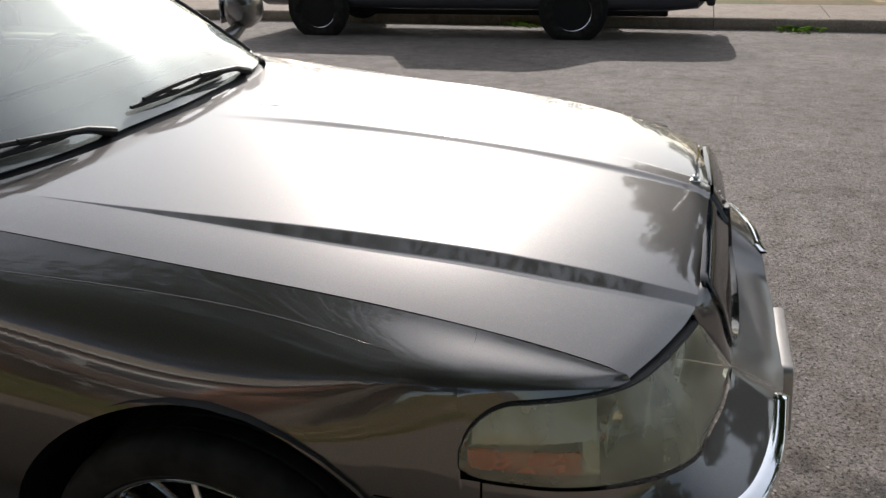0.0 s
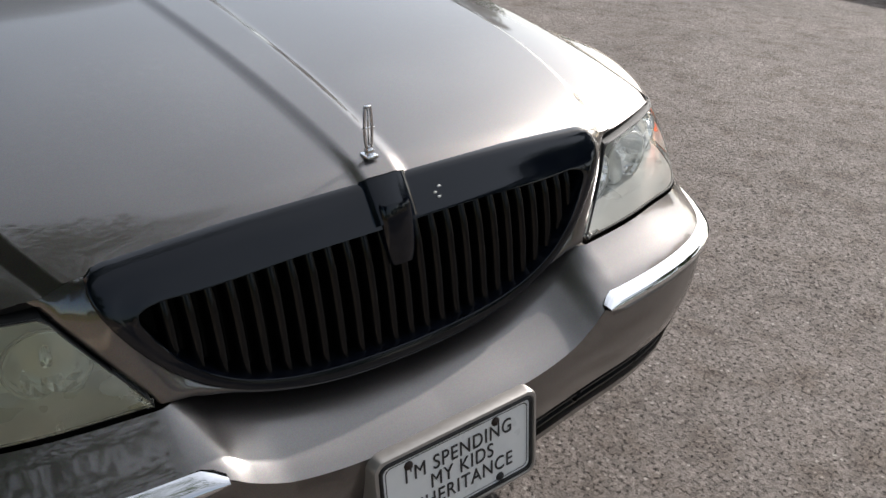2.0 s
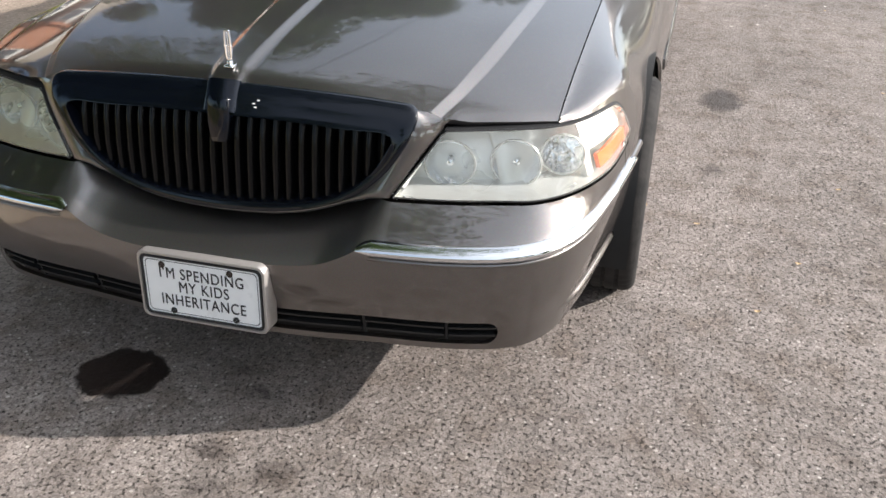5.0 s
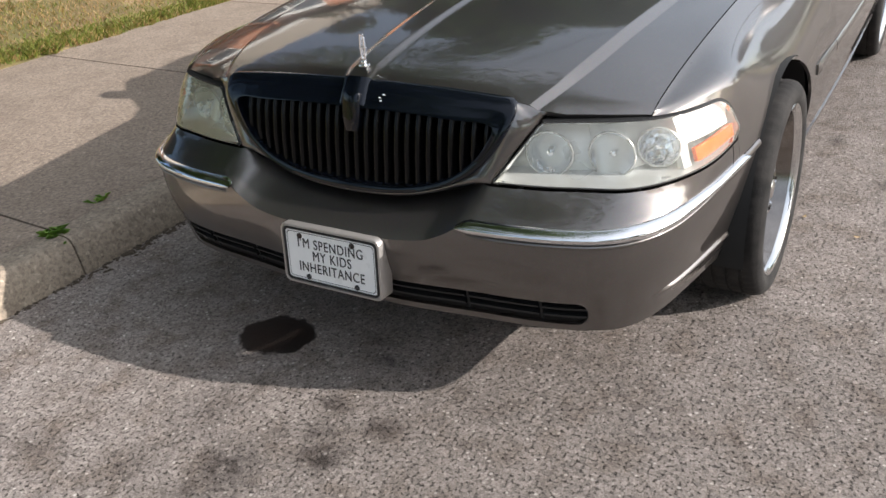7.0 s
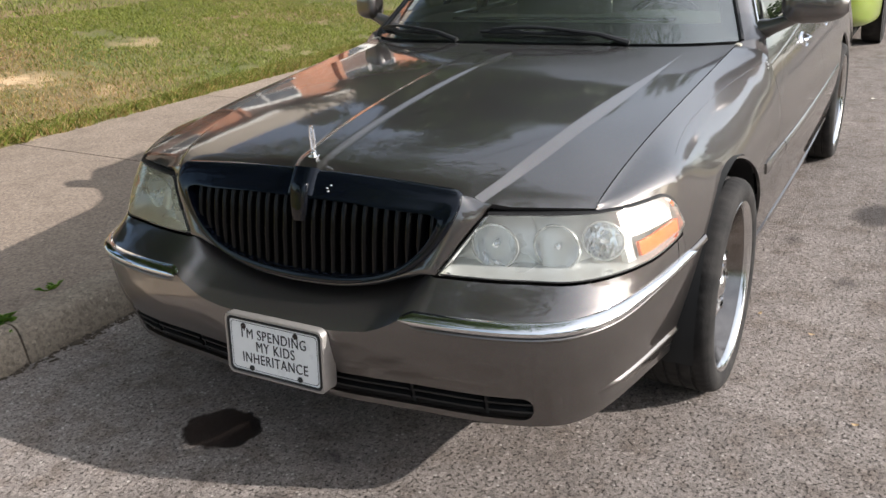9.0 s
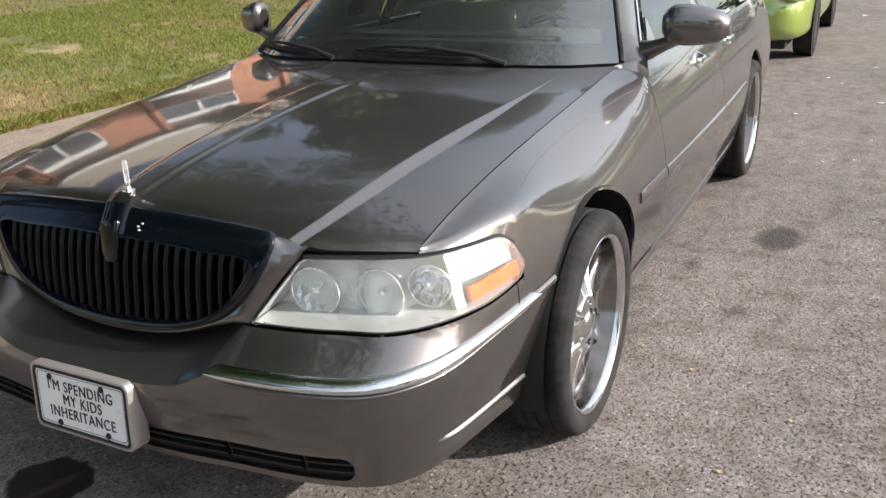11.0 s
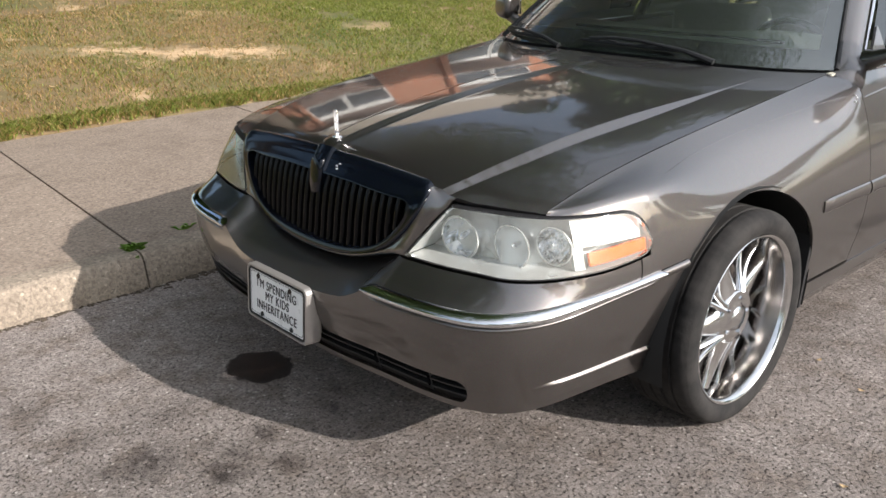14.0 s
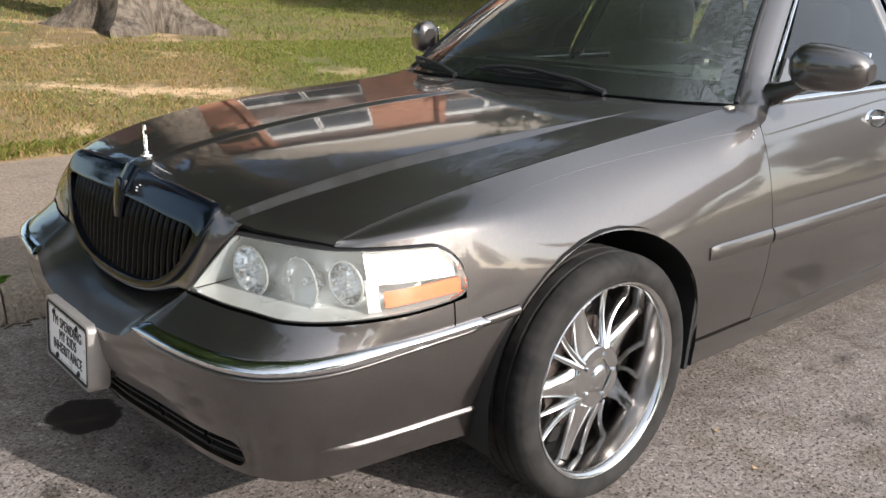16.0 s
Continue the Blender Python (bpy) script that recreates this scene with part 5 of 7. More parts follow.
def pillar_a(t):
    return Vector((-1.775 - 0.555 * t, 0.825 - 0.215 * t, 1.005 + 0.405 * t))


def ws_point(y, t):
    """On the windscreen: y across the foot (0 to 0.79), t from foot to head."""
    k = y / 0.79
    a = Vector((WS_B(abs(y)), y, 0.985 + 0.012 * (1 - k * k)))
    yt = k * 0.575
    b = Vector((WS_T(abs(yt)), yt, 1.395 + 0.03 * (1 - k * k)))
    p = a.lerp(b, t)
    n = Vector((0.5, 0, 0.86))
    return p + n * (0.035 * math.sin(math.pi * t) * (1 - 0.5 * k * k))


def build_glasshouse():
    rows = [[ws_point(y, t) for y in span(-0.79, 0.79, 31)] for t in span(0, 1, 14)]
    bm = sheet(rows, flip=True)
    if sum(f.normal.z for f in bm.faces) < 0:
        bmesh.ops.reverse_faces(bm, faces=bm.faces)
    ws = part("windscreen", bm, GLASS, CAR, "green-tinted windscreen")
    # black printed border inside the glass
    bands = []
    low = [[ws_point(y, t) - Vector((0.003, 0, 0.004)) for y in span(-0.79, 0.79, 31)] for t in (0.0, 0.06, 0.135)]
    bands.append(sheet(low))
    bands.append(sheet([[ws_point(y, t) - Vector((0.003, 0, 0.004)) for y in span(-0.79, 0.79, 31)] for t in (0.95, 1.0)]))
    for y0, y1 in ((0.735, 0.79), (-0.79, -0.735)):
        bands.append(sheet([[ws_point(y, t) - Vector((0.003, 0, 0.004)) for y in (y0, y1)] for t in span(0, 1, 12)]))
    part("frit_border", merge(*bands), PLASTIC, ws, "black printed glass border")
    # pass sticker in the lower corner
    rows = [[ws_point(y, t) + Vector((0.001, 0, 0.0015)) for y in span(-0.70, -0.66, 3)] for t in span(0.22, 0.36, 3)]
    part("sticker", sheet(rows), mk_plain("pale paper sticker", (0.6, 0.65, 0.62), 0.6), ws)
    # cowl under the wipers
    rows = []
    for t in span(0, 1, 6):
        row = []
        for y in span(-0.80, 0.80, 31):
            a = Vector((R_X(min(abs(y), 0.782)) + 0.006, y, H(R_X(min(abs(y), 0.78)), min(abs(y), 0.78)) - 0.022))
            b = ws_point(max(-0.79, min(0.79, y)), 0.02) - Vector((0.01, 0, 0.004))
            p = a.lerp(b, t)
            p.z -= 0.012 * math.sin(math.pi * t)
            row.append(p)
        rows.append(row)
    part("cowl", sheet(rows), PLASTIC, CAR, "black plastic cowl vent")
    # roof
    rows = []
    for i, x in enumerate(span(-2.20, -4.05, 24)):
        u = i / 23
        row = []
        for k in span(-1, 1, 21):
            y = k * (0.60 + 0.02 * math.sin(math.pi * u))
            bow = ROOF_Z + 0.035 * math.sin(math.pi * min(1, max(0, u))) - 0.03 * (1 - u) ** 4 - 0.06 * u ** 4
            xx = x - (0.10 * k * k * (1 - u)) + 0.10 * k * k * u
            row.append((xx, y, bow - 0.05 * k ** 2))
        rows.append(row)
    bm = sheet(rows)
    if sum(f.normal.z for f in bm.faces) < 0:
        bmesh.ops.reverse_faces(bm, faces=bm.faces)
    part("roof", rim(bm, 0.03), PAINT, CAR)
    # pillars
    def strip(pts, mat, name):
        for mirror in (False, True):
            rows = []
            for i, (p, q) in enumerate(pts):
                p, q = Vector(p), Vector(q)
                mid = (p + q) / 2
                out = Vector((0.25, 0.8, 0.5)).normalized() * ((0.002, 0.007, 0.012, 0.015)[i] if name == "front_pillar" and i < 4 else 0.012)
                rows.append([p, p.lerp(q, 0.25) + out * 0.8, mid + out, p.lerp(q, 0.75) + out * 0.8, q])
            part(name, rim(sheet(rows, mirror=mirror), 0.02), mat, CAR)

    a_rows = []
    for x, g in ((-1.7465, Vector((-1.7465, 0.783, 0.979))), (-1.775, Vector((-1.754, 0.788, 0.982))), (-1.81, Vector((-1.760, 0.791, 0.984))), (-1.845, Vector((-1.764, 0.793, 0.986)))):
        a_rows.append((g, S(s_x(x), 0.931 + 0.069 * smooth01(0, 0.13, -1.7475 - x))))
    for t in span(0.0, 1, 12):
        g = ws_point(0.792, max(0, t))
        p = pillar_a(t)
        q = p + Vector((-0.065, 0.012, -0.012))
        if t == 0:
            q = S(s_x(-1.872), 1.001)
        a_rows.append((g + Vector((-0.004, 0.004, 0)), q))
    strip(a_rows, PAINT, "front_pillar")
    for x0, x1, xt0, xt1 in ((-2.86, -2.95, -2.86, -2.95), (-3.95, -4.6, -3.85, -4.05)):
        rows = [(Vector((x0 + (xt0 - x0) * t, 0.85 - 0.24 * t, 1.0 + 0.40 * t)), Vector((x1 + (xt1 - x1) * t, 0.85 - 0.24 * t, 1.0 + 0.40 * t))) for t in span(0, 1, 6)]
        strip(rows, PAINT, "pillar")
    for mirror in (False, True):
        pts = [ws_point(-0.793 if mirror else 0.793, t) + Vector((0.001, 0, 0.002)) for t in span(0, 1, 16)]
        part("glass_seal", tube(pts, 0.009, 8), RUBBER, ws)
    # rear window, boot lid and tail
    rows = [[(-3.98 - 0.72 * t - 0.05 * (1 - k * k), k * (0.60 + 0.12 * t), 1.405 - 0.42 * t + 0.01 * (1 - k * k)) for k in span(-1, 1, 11)] for t in span(0, 1, 8)]
    part("rear_window", outward(sheet(rows, flip=True)), SIDEGLASS, CAR)
    rows = [[(-4.66 - 0.68 * t, k * (0.86 - 0.12 * t * t), 0.985 - 0.05 * t - 0.05 * k * k - 0.10 * t ** 6) for k in span(-1, 1, 15)] for t in span(0, 1, 10)]
    part("boot_lid", rim(sheet(rows, flip=True), 0.02), PAINT, CAR)


build_glasshouse()


def build_flank():
    sill = 0.325

    def side_panel(name, x0, x1, bot, top, label="", ext=()):
        rows = patch(s_x(x0), s_x(x1), bot, top, 30, 24, extra=ext)
        return both(name, rows, PAINT, CAR, label)

    def belt(s):
        return 0.931 + 0.069 * smooth01(0, 0.13, -1.7475 - S(s, 0.5).x)

    d1 = side_panel("door", -1.7475, -2.905, lambda s: sill, belt, "pewter front door")
    rex = [s_x(AX_R + ARCH * math.cos(a)) for a in span(0.02, math.pi - 0.02, 30)]
    rear_bot = lambda s: arch_z(S(s, 0.5).x, AX_R, sill)
    d2 = side_panel("door", -2.911, -3.80, rear_bot, belt, "pewter rear door", rex)
    side_panel("rear_quarter", -3.806, -5.3, lambda s: arch_z(S(s, 0.5).x, AX_R, 0.25), lambda s: 0.985, "pewter rear quarter", rex)
    tail = patch(s_x(-5.3), LEN, lambda s: 0.25, lambda s: 0.93, 14, 14)
    both("tail", tail, PAINT, CAR)
    sillrow = patch(s_x(AX_F - ARCH - 0.005), s_x(AX_R + ARCH + 0.01), lambda s: 0.225, lambda s: sill - 0.0025, 40, 6, off=0.004)
    both("sill", sillrow, PAINT, CAR, "pewter sill panel")
    for pair, xa, xb in ((d1, -1.752, -2.90), (d2, -2.916, -3.56)):
        for door, mirror in zip(pair, (False, True)):
            rows = []
            sa, sb = s_x(xa), s_x(xb)
            for s in [sa, sa + 0.004] + span(sa + 0.012, sb - 0.012, 24) + [sb - 0.004, sb]:
                rows.append([S(s, 0.607 + 0.023 * c, 0.008 * (1 - c ** 4) + 0.001) for c in (-1.0, -0.92, -0.6, 0, 0.6, 0.92, 1.0)])
            part("moulding", rim(sheet(rows, mirror=mirror), 0.010), PAINT, door, "raised rub moulding")
            # chrome belt line
            rows = [[S(s, 0.992 + 0.009 * c, 0.004 + 0.006 * (1 - c * c)) for c in (-1, -0.5, 0, 0.5, 1)] for s in span(s_x(min(xa, -1.90)), s_x(xb), 20)]
            part("belt_trim", sheet(rows, mirror=mirror), CHROME, door, "chrome belt trim")
            # pull handle in its cup
            hx = -2.50 if xa > -2 else -3.23
            sg = -1 if mirror else 1
            bm = bmesh.new()
            c = S(s_x(hx), 0.895)
            rows = []
            for a in span(0, math.pi * 2, 25):
                rows.append([(c.x + 0.075 * math.cos(a) * k, c.y + 0.003 + o - 0.35 * 0.03 * math.sin(a) * k, c.z + 0.030 * math.sin(a) * k) for k, o in ((1.1, -0.004), (1.0, 0.004), (0.9, 0.004), (0.8, -0.012), (0.05, -0.016))])
            bm = sheet(rows, mirror=mirror)
            bmesh.ops.recalc_face_normals(bm, faces=bm.faces)
            part("handle_cup", bm, CHROME, door, "chrome handle cup")
            path = [(c.x + 0.065 * math.cos(a), sg * (c.y + 0.004 + 0.020 * math.sin(a)), c.z + 0.006) for a in span(0, math.pi, 9)]
            part("handle", tube(path, 0.008, 8), CHROME, door, "chrome pull handle")
    # painted carry-on of the moulding over the wheel arch side
    for mirror in (False, True):
        rows = []
        sa, sb = s_x(AX_F - ARCH - 0.004), s_x(-1.743)
        for s in [sa, sa + 0.004] + span(sa + 0.012, sb - 0.012, 14) + [sb - 0.004, sb]:
            e = smooth01(sa - 0.004, sa + 0.03, s)
            rows.append([S(s, 0.607 + 0.023 * c * (0.8 + 0.2 * e), 0.007 * e * (1 - c ** 4) + 0.001) for c in (-1.0, -0.92, -0.6, 0, 0.6, 0.92, 1.0)])
        part("moulding", rim(sheet(rows, mirror=mirror), 0.008), PAINT, CAR)
    # side glass
    for mirror in (False, True):
        for x0, x1, t0, t1 in ((-1.868, -2.85, -2.425, -2.86), (-2.97, -3.86, -2.96, -3.80)):
            rows = []
            for t in span(0, 1, 8):
                a, b = x0 + (t0 - x0) * t, x1 + (t1 - x1) * t
                rows.append([(x, 0.842 - 0.225 * t ** 1.2, 1.0 + 0.392 * t) for x in span(a, b, 10)])
            part("side_window", outward(sheet(rows, mirror=mirror, flip=True)), SIDEGLASS, CAR, "dark side window")
        # chrome reveal along the window's leading edge, and the mirror sail
        pts = [pillar_a(t) + Vector((-0.079, 0.016, -0.014)) for t in span(0.0, 1, 10)]
        pts = [Vector((p.x, -p.y if mirror else p.y, p.z)) for p in pts]
        part("reveal_trim", tube(pts, 0.007, 8), CHROME, CAR, "chrome window reveal")
        tri = [[(x, 0.852 - 0.225 * max(0, (z - 1) / 0.392) ** 1.2, z) for x in span(-1.872 - 1.37 * (z - 1.0), -2.035, 4)] for z in (1.002, 1.03, 1.06, 1.09, 1.115)]
        part("mirror_sail", rim(sheet(tri, mirror=mirror, flip=True), 0.01), PAINT, CAR, "pewter mirror base")


build_flank()

for mirror in (False, True):
    for x0, x1 in ((-1.76, -2.89), (-2.925, -3.78)):
        rows = []
        for x in span(x0, x1, 24):
            rows.append([S(s_x(x), DOOR_LINE(x) + 0.005 * c, 0.0002 + 0.0012 * (1 - c * c)) for c in (-1, -0.4, 0.4, 1)])
        part("feature_line", sheet(rows, mirror=mirror), PAINT, CAR)

chips = bmesh.new()
for cx, cz in ((-1.700, 0.920), (-1.690, 0.902), (-1.706, 0.912)):
    c = S(s_x(cx), cz)
    bmesh.ops.create_icosphere(chips, subdivisions=1, radius=0.0035, matrix=Matrix.Translation(c))
part("paint_chip", chips, CHIPWHITE, CAR, "pale chipped paint")


def build_mirror(sg):
    m = new("door_mirror")
    m.parent = CAR
    m.location = (2.7, 0, 0)
    y_in, y_out, xm = (0.908, 1.128, -1.87) if sg > 0 else (0.895, 1.03, -1.95)
    rows = []
    for u in [0, 0.008, 0.03, 0.07, 0.13, 0.22, 0.35, 0.5, 0.65, 0.78, 0.87, 0.93, 0.97, 0.992, 1.0]:
        y = y_in + (y_out - y_in) * u
        env = max(0.12, (1 - abs(2 * u - 1) ** 3.6)) ** 0.36
        hi, lo = 1.182 - 0.034 * u ** 1.5, 1.032 + 0.012 * u * u
        zc, hz = (hi + lo) / 2, (hi - lo) / 2 * env
        xc, hx = xm - 0.035 * u, (0.066 - 0.012 * u) * env
        row = []
        for k in range(32):
            a = 2 * math.pi * k / 32
            ca, sa = math.cos(a), math.sin(a)
            row.append((xc + hx * math.copysign(abs(ca) ** 0.75, ca), y, zc + hz * math.copysign(abs(sa) ** 0.72, sa)))
        rows.append(row)
    bm = sheet(rows, closed=True, mirror=sg < 0)
    for end in (rows[0], rows[-1]):
        vs = []
        for p in end:
            q = Vector((p[0], sg * p[1], p[2]))
            vs.append(min(bm.verts, key=lambda v: (v.co - q).length_squared))
        bm.faces.new(vs)
    bmesh.ops.recalc_face_normals(bm, faces=bm.faces)
    part("mirror_shell", bm, PAINT, m, "pewter mirror shell")
    pts = [(xm - 0.02, sg * 0.842, 1.012), (xm - 0.01, sg * 0.872, 1.022), (xm - 0.005, sg * (y_in + 0.015), 1.042), (xm, sg * (y_in + 0.06), 1.062)]
    part("mirror_arm", tube(pts, [0.040, 0.030, 0.024, 0.022], 12), PAINT, m)
    part("mirror_glass", boxed((xm - 0.082, min(sg * (y_in + 0.03), sg * (y_out - 0.03)), 1.055), (xm - 0.074, max(sg * (y_in + 0.03), sg * (y_out - 0.03)), 1.15), 0.004), CHROME, m)


for sg in (1, -1):
    build_mirror(sg)


def build_wiper(pivot_y, tip_y):
    w = new("wiper")
    w.parent = CAR
    w.location = (2.7, 0, 0)
    w["label"] = "black windscreen wiper"

    def on(y, t, up):
        return ws_point(max(-0.78, min(0.78, y)), t) + Vector((0.5, 0, 0.86)) * up

    mid = (pivot_y + tip_y) / 2
    a = [on(pivot_y, 0.0, 0.004), on(pivot_y + (mid - pivot_y) * 0.35, 0.015, 0.030), on(mid, 0.042, 0.036)]
    part("wiper_arm", tube(a, [0.012, 0.009, 0.006], 8), PLASTIC, w)
    y0, y1 = pivot_y + (tip_y - pivot_y) * 0.22, tip_y
    bm = tube([on(y, 0.036 + 0.012 * k, 0.012) for k, y in zip(span(0, 1, 12), span(y0, y1, 12))], [0.004] + [0.007] * 10 + [0.005], 6)
    part("wiper_blade", bm, RUBBER, w)
    bm = tube([on(y, 0.040 + 0.012 * k, 0.020 + 0.016 * math.sin(math.pi * k)) for k, y in zip(span(0, 1, 9), span(y0 + 0.05 * (1 if tip_y > pivot_y else -1), y1 - 0.05 * (1 if tip_y > pivot_y else -1), 9))], 0.0065, 6)
    part("wiper_bridge", bm, PLASTIC, w)
    for k in (0.25, 0.75):
        y = y0 + (y1 - y0) * k
        pts = [on(y + d * 0.075, 0.037 + 0.012 * k, 0.016 + 0.010 * (1 - abs(d))) for d in (-1, -0.5, 0, 0.5, 1)]
        part("wiper_claw", tube(pts, 0.0045, 6), PLASTIC, w)


build_wiper(0.43, -0.18)
build_wiper(-0.28, -0.79)


def build_cabin():
    d = new("dashboard")
    d.parent = CAR
    d.location = (2.7, 0, 0)
    rows = []
    for x, z in ((-1.62, 0.965), (-1.70, 0.997), (-1.80, 1.022), (-1.95, 1.038), (-2.10, 1.036), (-2.18, 1.01), (-2.21, 0.93), (-2.20, 0.80), (-2.10, 0.6)):
        rows.append([(x - 0.03 - 0.22 * (y / 0.77) ** 2, y, z - 0.012 * (y / 0.77) ** 4 + 0.02 * math.exp(-((y - 0.37) / 0.2) ** 2) * (1 if x < -1.8 else 0)) for y in span(-0.77, 0.77, 25)])
    part("dash_top", sheet(rows, flip=True), BEIGE, d, "pale dashboard top")
    part("vent_strip", boxed((-1.96, -0.5, 1.034), (-1.935, 0.5, 1.045), 0.003), PLASTIC, d)
    wheel = lathe([(0.185 + 0.014 * math.cos(a), 0.014 * math.sin(a)) for a in span(0, 2 * math.pi, 11)], 32)
    bmesh.ops.transform(wheel, matrix=pose(-2.30, 0.38, 0.93, 0, 0, 90) @ pose(0, 0, 0, 28, 0, 0), verts=wheel.verts)
    part("steering_wheel", wheel, PLASTIC, d)
    for y in (0.38, -0.38):
        seat = boxed((-3.0, y - 0.27, 0.35), (-2.42, y + 0.27, 0.60), 0.06, 3)
        box(seat, (-3.08, y - 0.26, 0.5), (-2.90, y + 0.26, 1.08), 0.06, 3)
        part("seat", seat, BEIGE, CAR, "beige front seat")
        part("headrest", boxed((-3.09, y - 0.14, 1.10), (-2.98, y + 0.14, 1.28), 0.045, 3), BEIGE, CAR)
    part("rear_bench", boxed((-4.15, -0.68, 0.4), (-3.85, 0.68, 1.05), 0.06, 3), BEIGE, CAR)
    # plain dark boxes, unseen, added to block light under the body and hood
    part("floor_pan", boxed((-5.2, -0.62, 0.23), (-0.40, 0.62, 0.33), 0.02), DARK, CAR)
    part("under_floor", boxed((-4.4 + 0.82, -0.90, 0.25), (-1.45, 0.90, 0.36), 0.02), DARK, CAR)
    part("bulkhead", boxed((-1.66, -0.80, 0.3), (-1.60, 0.80, 0.93), 0.01), DARK, CAR)
    part("engine", boxed((-1.5, -0.55, 0.3), (-0.35, 0.55, 0.72), 0.03), DARK, CAR)
    part("headliner", boxed((-3.9, -0.52, 1.40), (-2.35, 0.52, 1.412), 0.004), BEIGE, CAR)
    part("door_card", boxed((-4.0, 0.77, 0.36), (-1.72, 0.80, 0.98), 0.01), BEIGE, CAR)
    part("door_card", boxed((-4.0, -0.80, 0.36), (-1.72, -0.77, 0.98), 0.01), BEIGE, CAR)
    mir = boxed((-2.245, -0.11, 1.30), (-2.22, 0.11, 1.36), 0.012, 3)
    part("rear_view_mirror", mir, PLASTIC, CAR)


build_cabin()


# ---- trees ----
def leaves(centres, radii, per, size, rng):
    """Many single leaves round cluster centres: places and quads."""
    V = []
    for c, r in zip(centres, radii):
        d = rng.normal(size=(per, 3))
        d /= np.linalg.norm(d, axis=1)[:, None] + 1e-9
        p = np.array(c) + d * (rng.random((per, 1)) ** 0.45) * np.array([r, r, r * 0.72])
        a = rng.normal(size=(per, 3))
        a /= np.linalg.norm(a, axis=1)[:, None]
        b = np.cross(a, rng.normal(size=(per, 3)))
        b /= np.linalg.norm(b, axis=1)[:, None]
        s = size * (0.6 + 0.8 * rng.random((per, 1)))
        V.append(np.stack([p - a * s, p + b * s * 0.5, p + a * s, p - b * s * 0.5], 1).reshape(-1, 3))
    V = np.concatenate(V)
    return V, np.arange(len(V)).reshape(-1, 4)


def tree(x, y, z, height, trunk_r, crown_r, first, seed, label, n_limbs=9, per=420, size=0.13, flare=1.6):
    rng = np.random.default_rng(seed)
    t = thing("tree", (x, y, z), label, "tree")
    n = 20
    rows = []
    top = height * 0.62
    lean = rng.normal(size=2) * 0.03
    for i, h in enumerate([-1.0, -0.3, -0.1, 0.0, 0.08, 0.18, 0.32, 0.55, 0.9, 1.4, 2.2, 3.2, top * 0.6, top * 0.8, top]):
        r = trunk_r * (1 - 0.62 * max(0, h) / top) * (1 + flare * math.exp(-max(0, h) / 0.28))
        row = []
        for k in range(n):
            a = 2 * math.pi * k / n
            lobe = 1 + 0.42 * math.exp(-max(0, h) / 0.40) * math.sin(5 * a + seed) + 0.10 * noise.noise((math.cos(a) * 2, math.sin(a) * 2, h * 0.8 + seed))
            row.append((x + lean[0] * h + r * lobe * math.cos(a), y + lean[1] * h + r * lobe * math.sin(a), z + h))
        rows.append(row)
    bms = [sheet(rows, closed=True)]
    tips, rad = [], []
    for k in range(n_limbs):
        a = 2 * math.pi * k / n_limbs + rng.normal() * 0.3
        h0 = first + (top - first) * (k / n_limbs) * 0.95
        out = crown_r * (0.55 + 0.5 * rng.random()) * (1 - 0.35 * k / n_limbs)
        up = (height - h0) * (0.35 + 0.45 * rng.random())
        p0 = Vector((x + lean[0] * h0, y + lean[1] * h0, z + h0))
        p1 = p0 + Vector((math.cos(a) * out * 0.5, math.sin(a) * out * 0.5, up * 0.45))
        p2 = p0 + Vector((math.cos(a) * out, math.sin(a) * out, up * 0.8))
        r0 = trunk_r * 0.42 * (1 - 0.5 * k / n_limbs)
        bms.append(tube([p0, p0.lerp(p1, 0.5) + Vector((0, 0, 0.15)), p1, p2], [r0, r0 * 0.8, r0 * 0.55, r0 * 0.15], 7, False))
        for q in range(5):
            w = 0.35 + 0.65 * rng.random()
            c = p1.lerp(p2, w) + Vector(rng.normal(size=3) * crown_r * 0.24)
            bms.append(tube([p1.lerp(p2, w * 0.5), c], [r0 * 0.25, r0 * 0.06], 5, False))
            tips.append(tuple(c))
            rad.append(crown_r * (0.20 + 0.16 * rng.random()))
    for q in range(8):
        a = rng.random() * 6.28
        rr = crown_r * 0.5 * rng.random()
        tips.append((x + rr * math.cos(a), y + rr * math.sin(a), z + height * (0.78 + 0.2 * rng.random())))
        rad.append(crown_r * (0.22 + 0.15 * rng.random()))
    bm = merge(*bms)
    bmesh.ops.recalc_face_normals(bm, faces=bm.faces)
    part("trunk", bm, BARK, t, "furrowed grey trunk and limbs")
    V, F = leaves(tips, rad, per, size, rng)
    part("crown", bulk("crown", V, F, LEAFMAT).data, None, t, "dense green foliage")
    for o in [o for o in bpy.data.objects if o.name.startswith("crown") and o.parent is None]:
        bpy.data.objects.remove(o)
    return t


tree(-4.10, -9.7, lawn_z(-4.1, -9.7), 22.0, 0.52, 9.6, 3.6, 3, "large lawn tree with flared roots in dry grass", 13, 1900, 0.11, 0.85)
# unseen tree, added so the wings and header mirror a dark canopy
tree(3.4, -9.2, lawn_z(2, -9.2), 14.0, 0.34, 6.0, 3.0, 16, "leafy shade tree on the lawn, out of view", 12, 650, 0.11)
tree(-5.2, -20.5, lawn_z(-5, -20.5), 9.0, 0.24, 3.0, 1.6, 21, "leafy tree beside the brick building, out of view", 9, 320, 0.17)
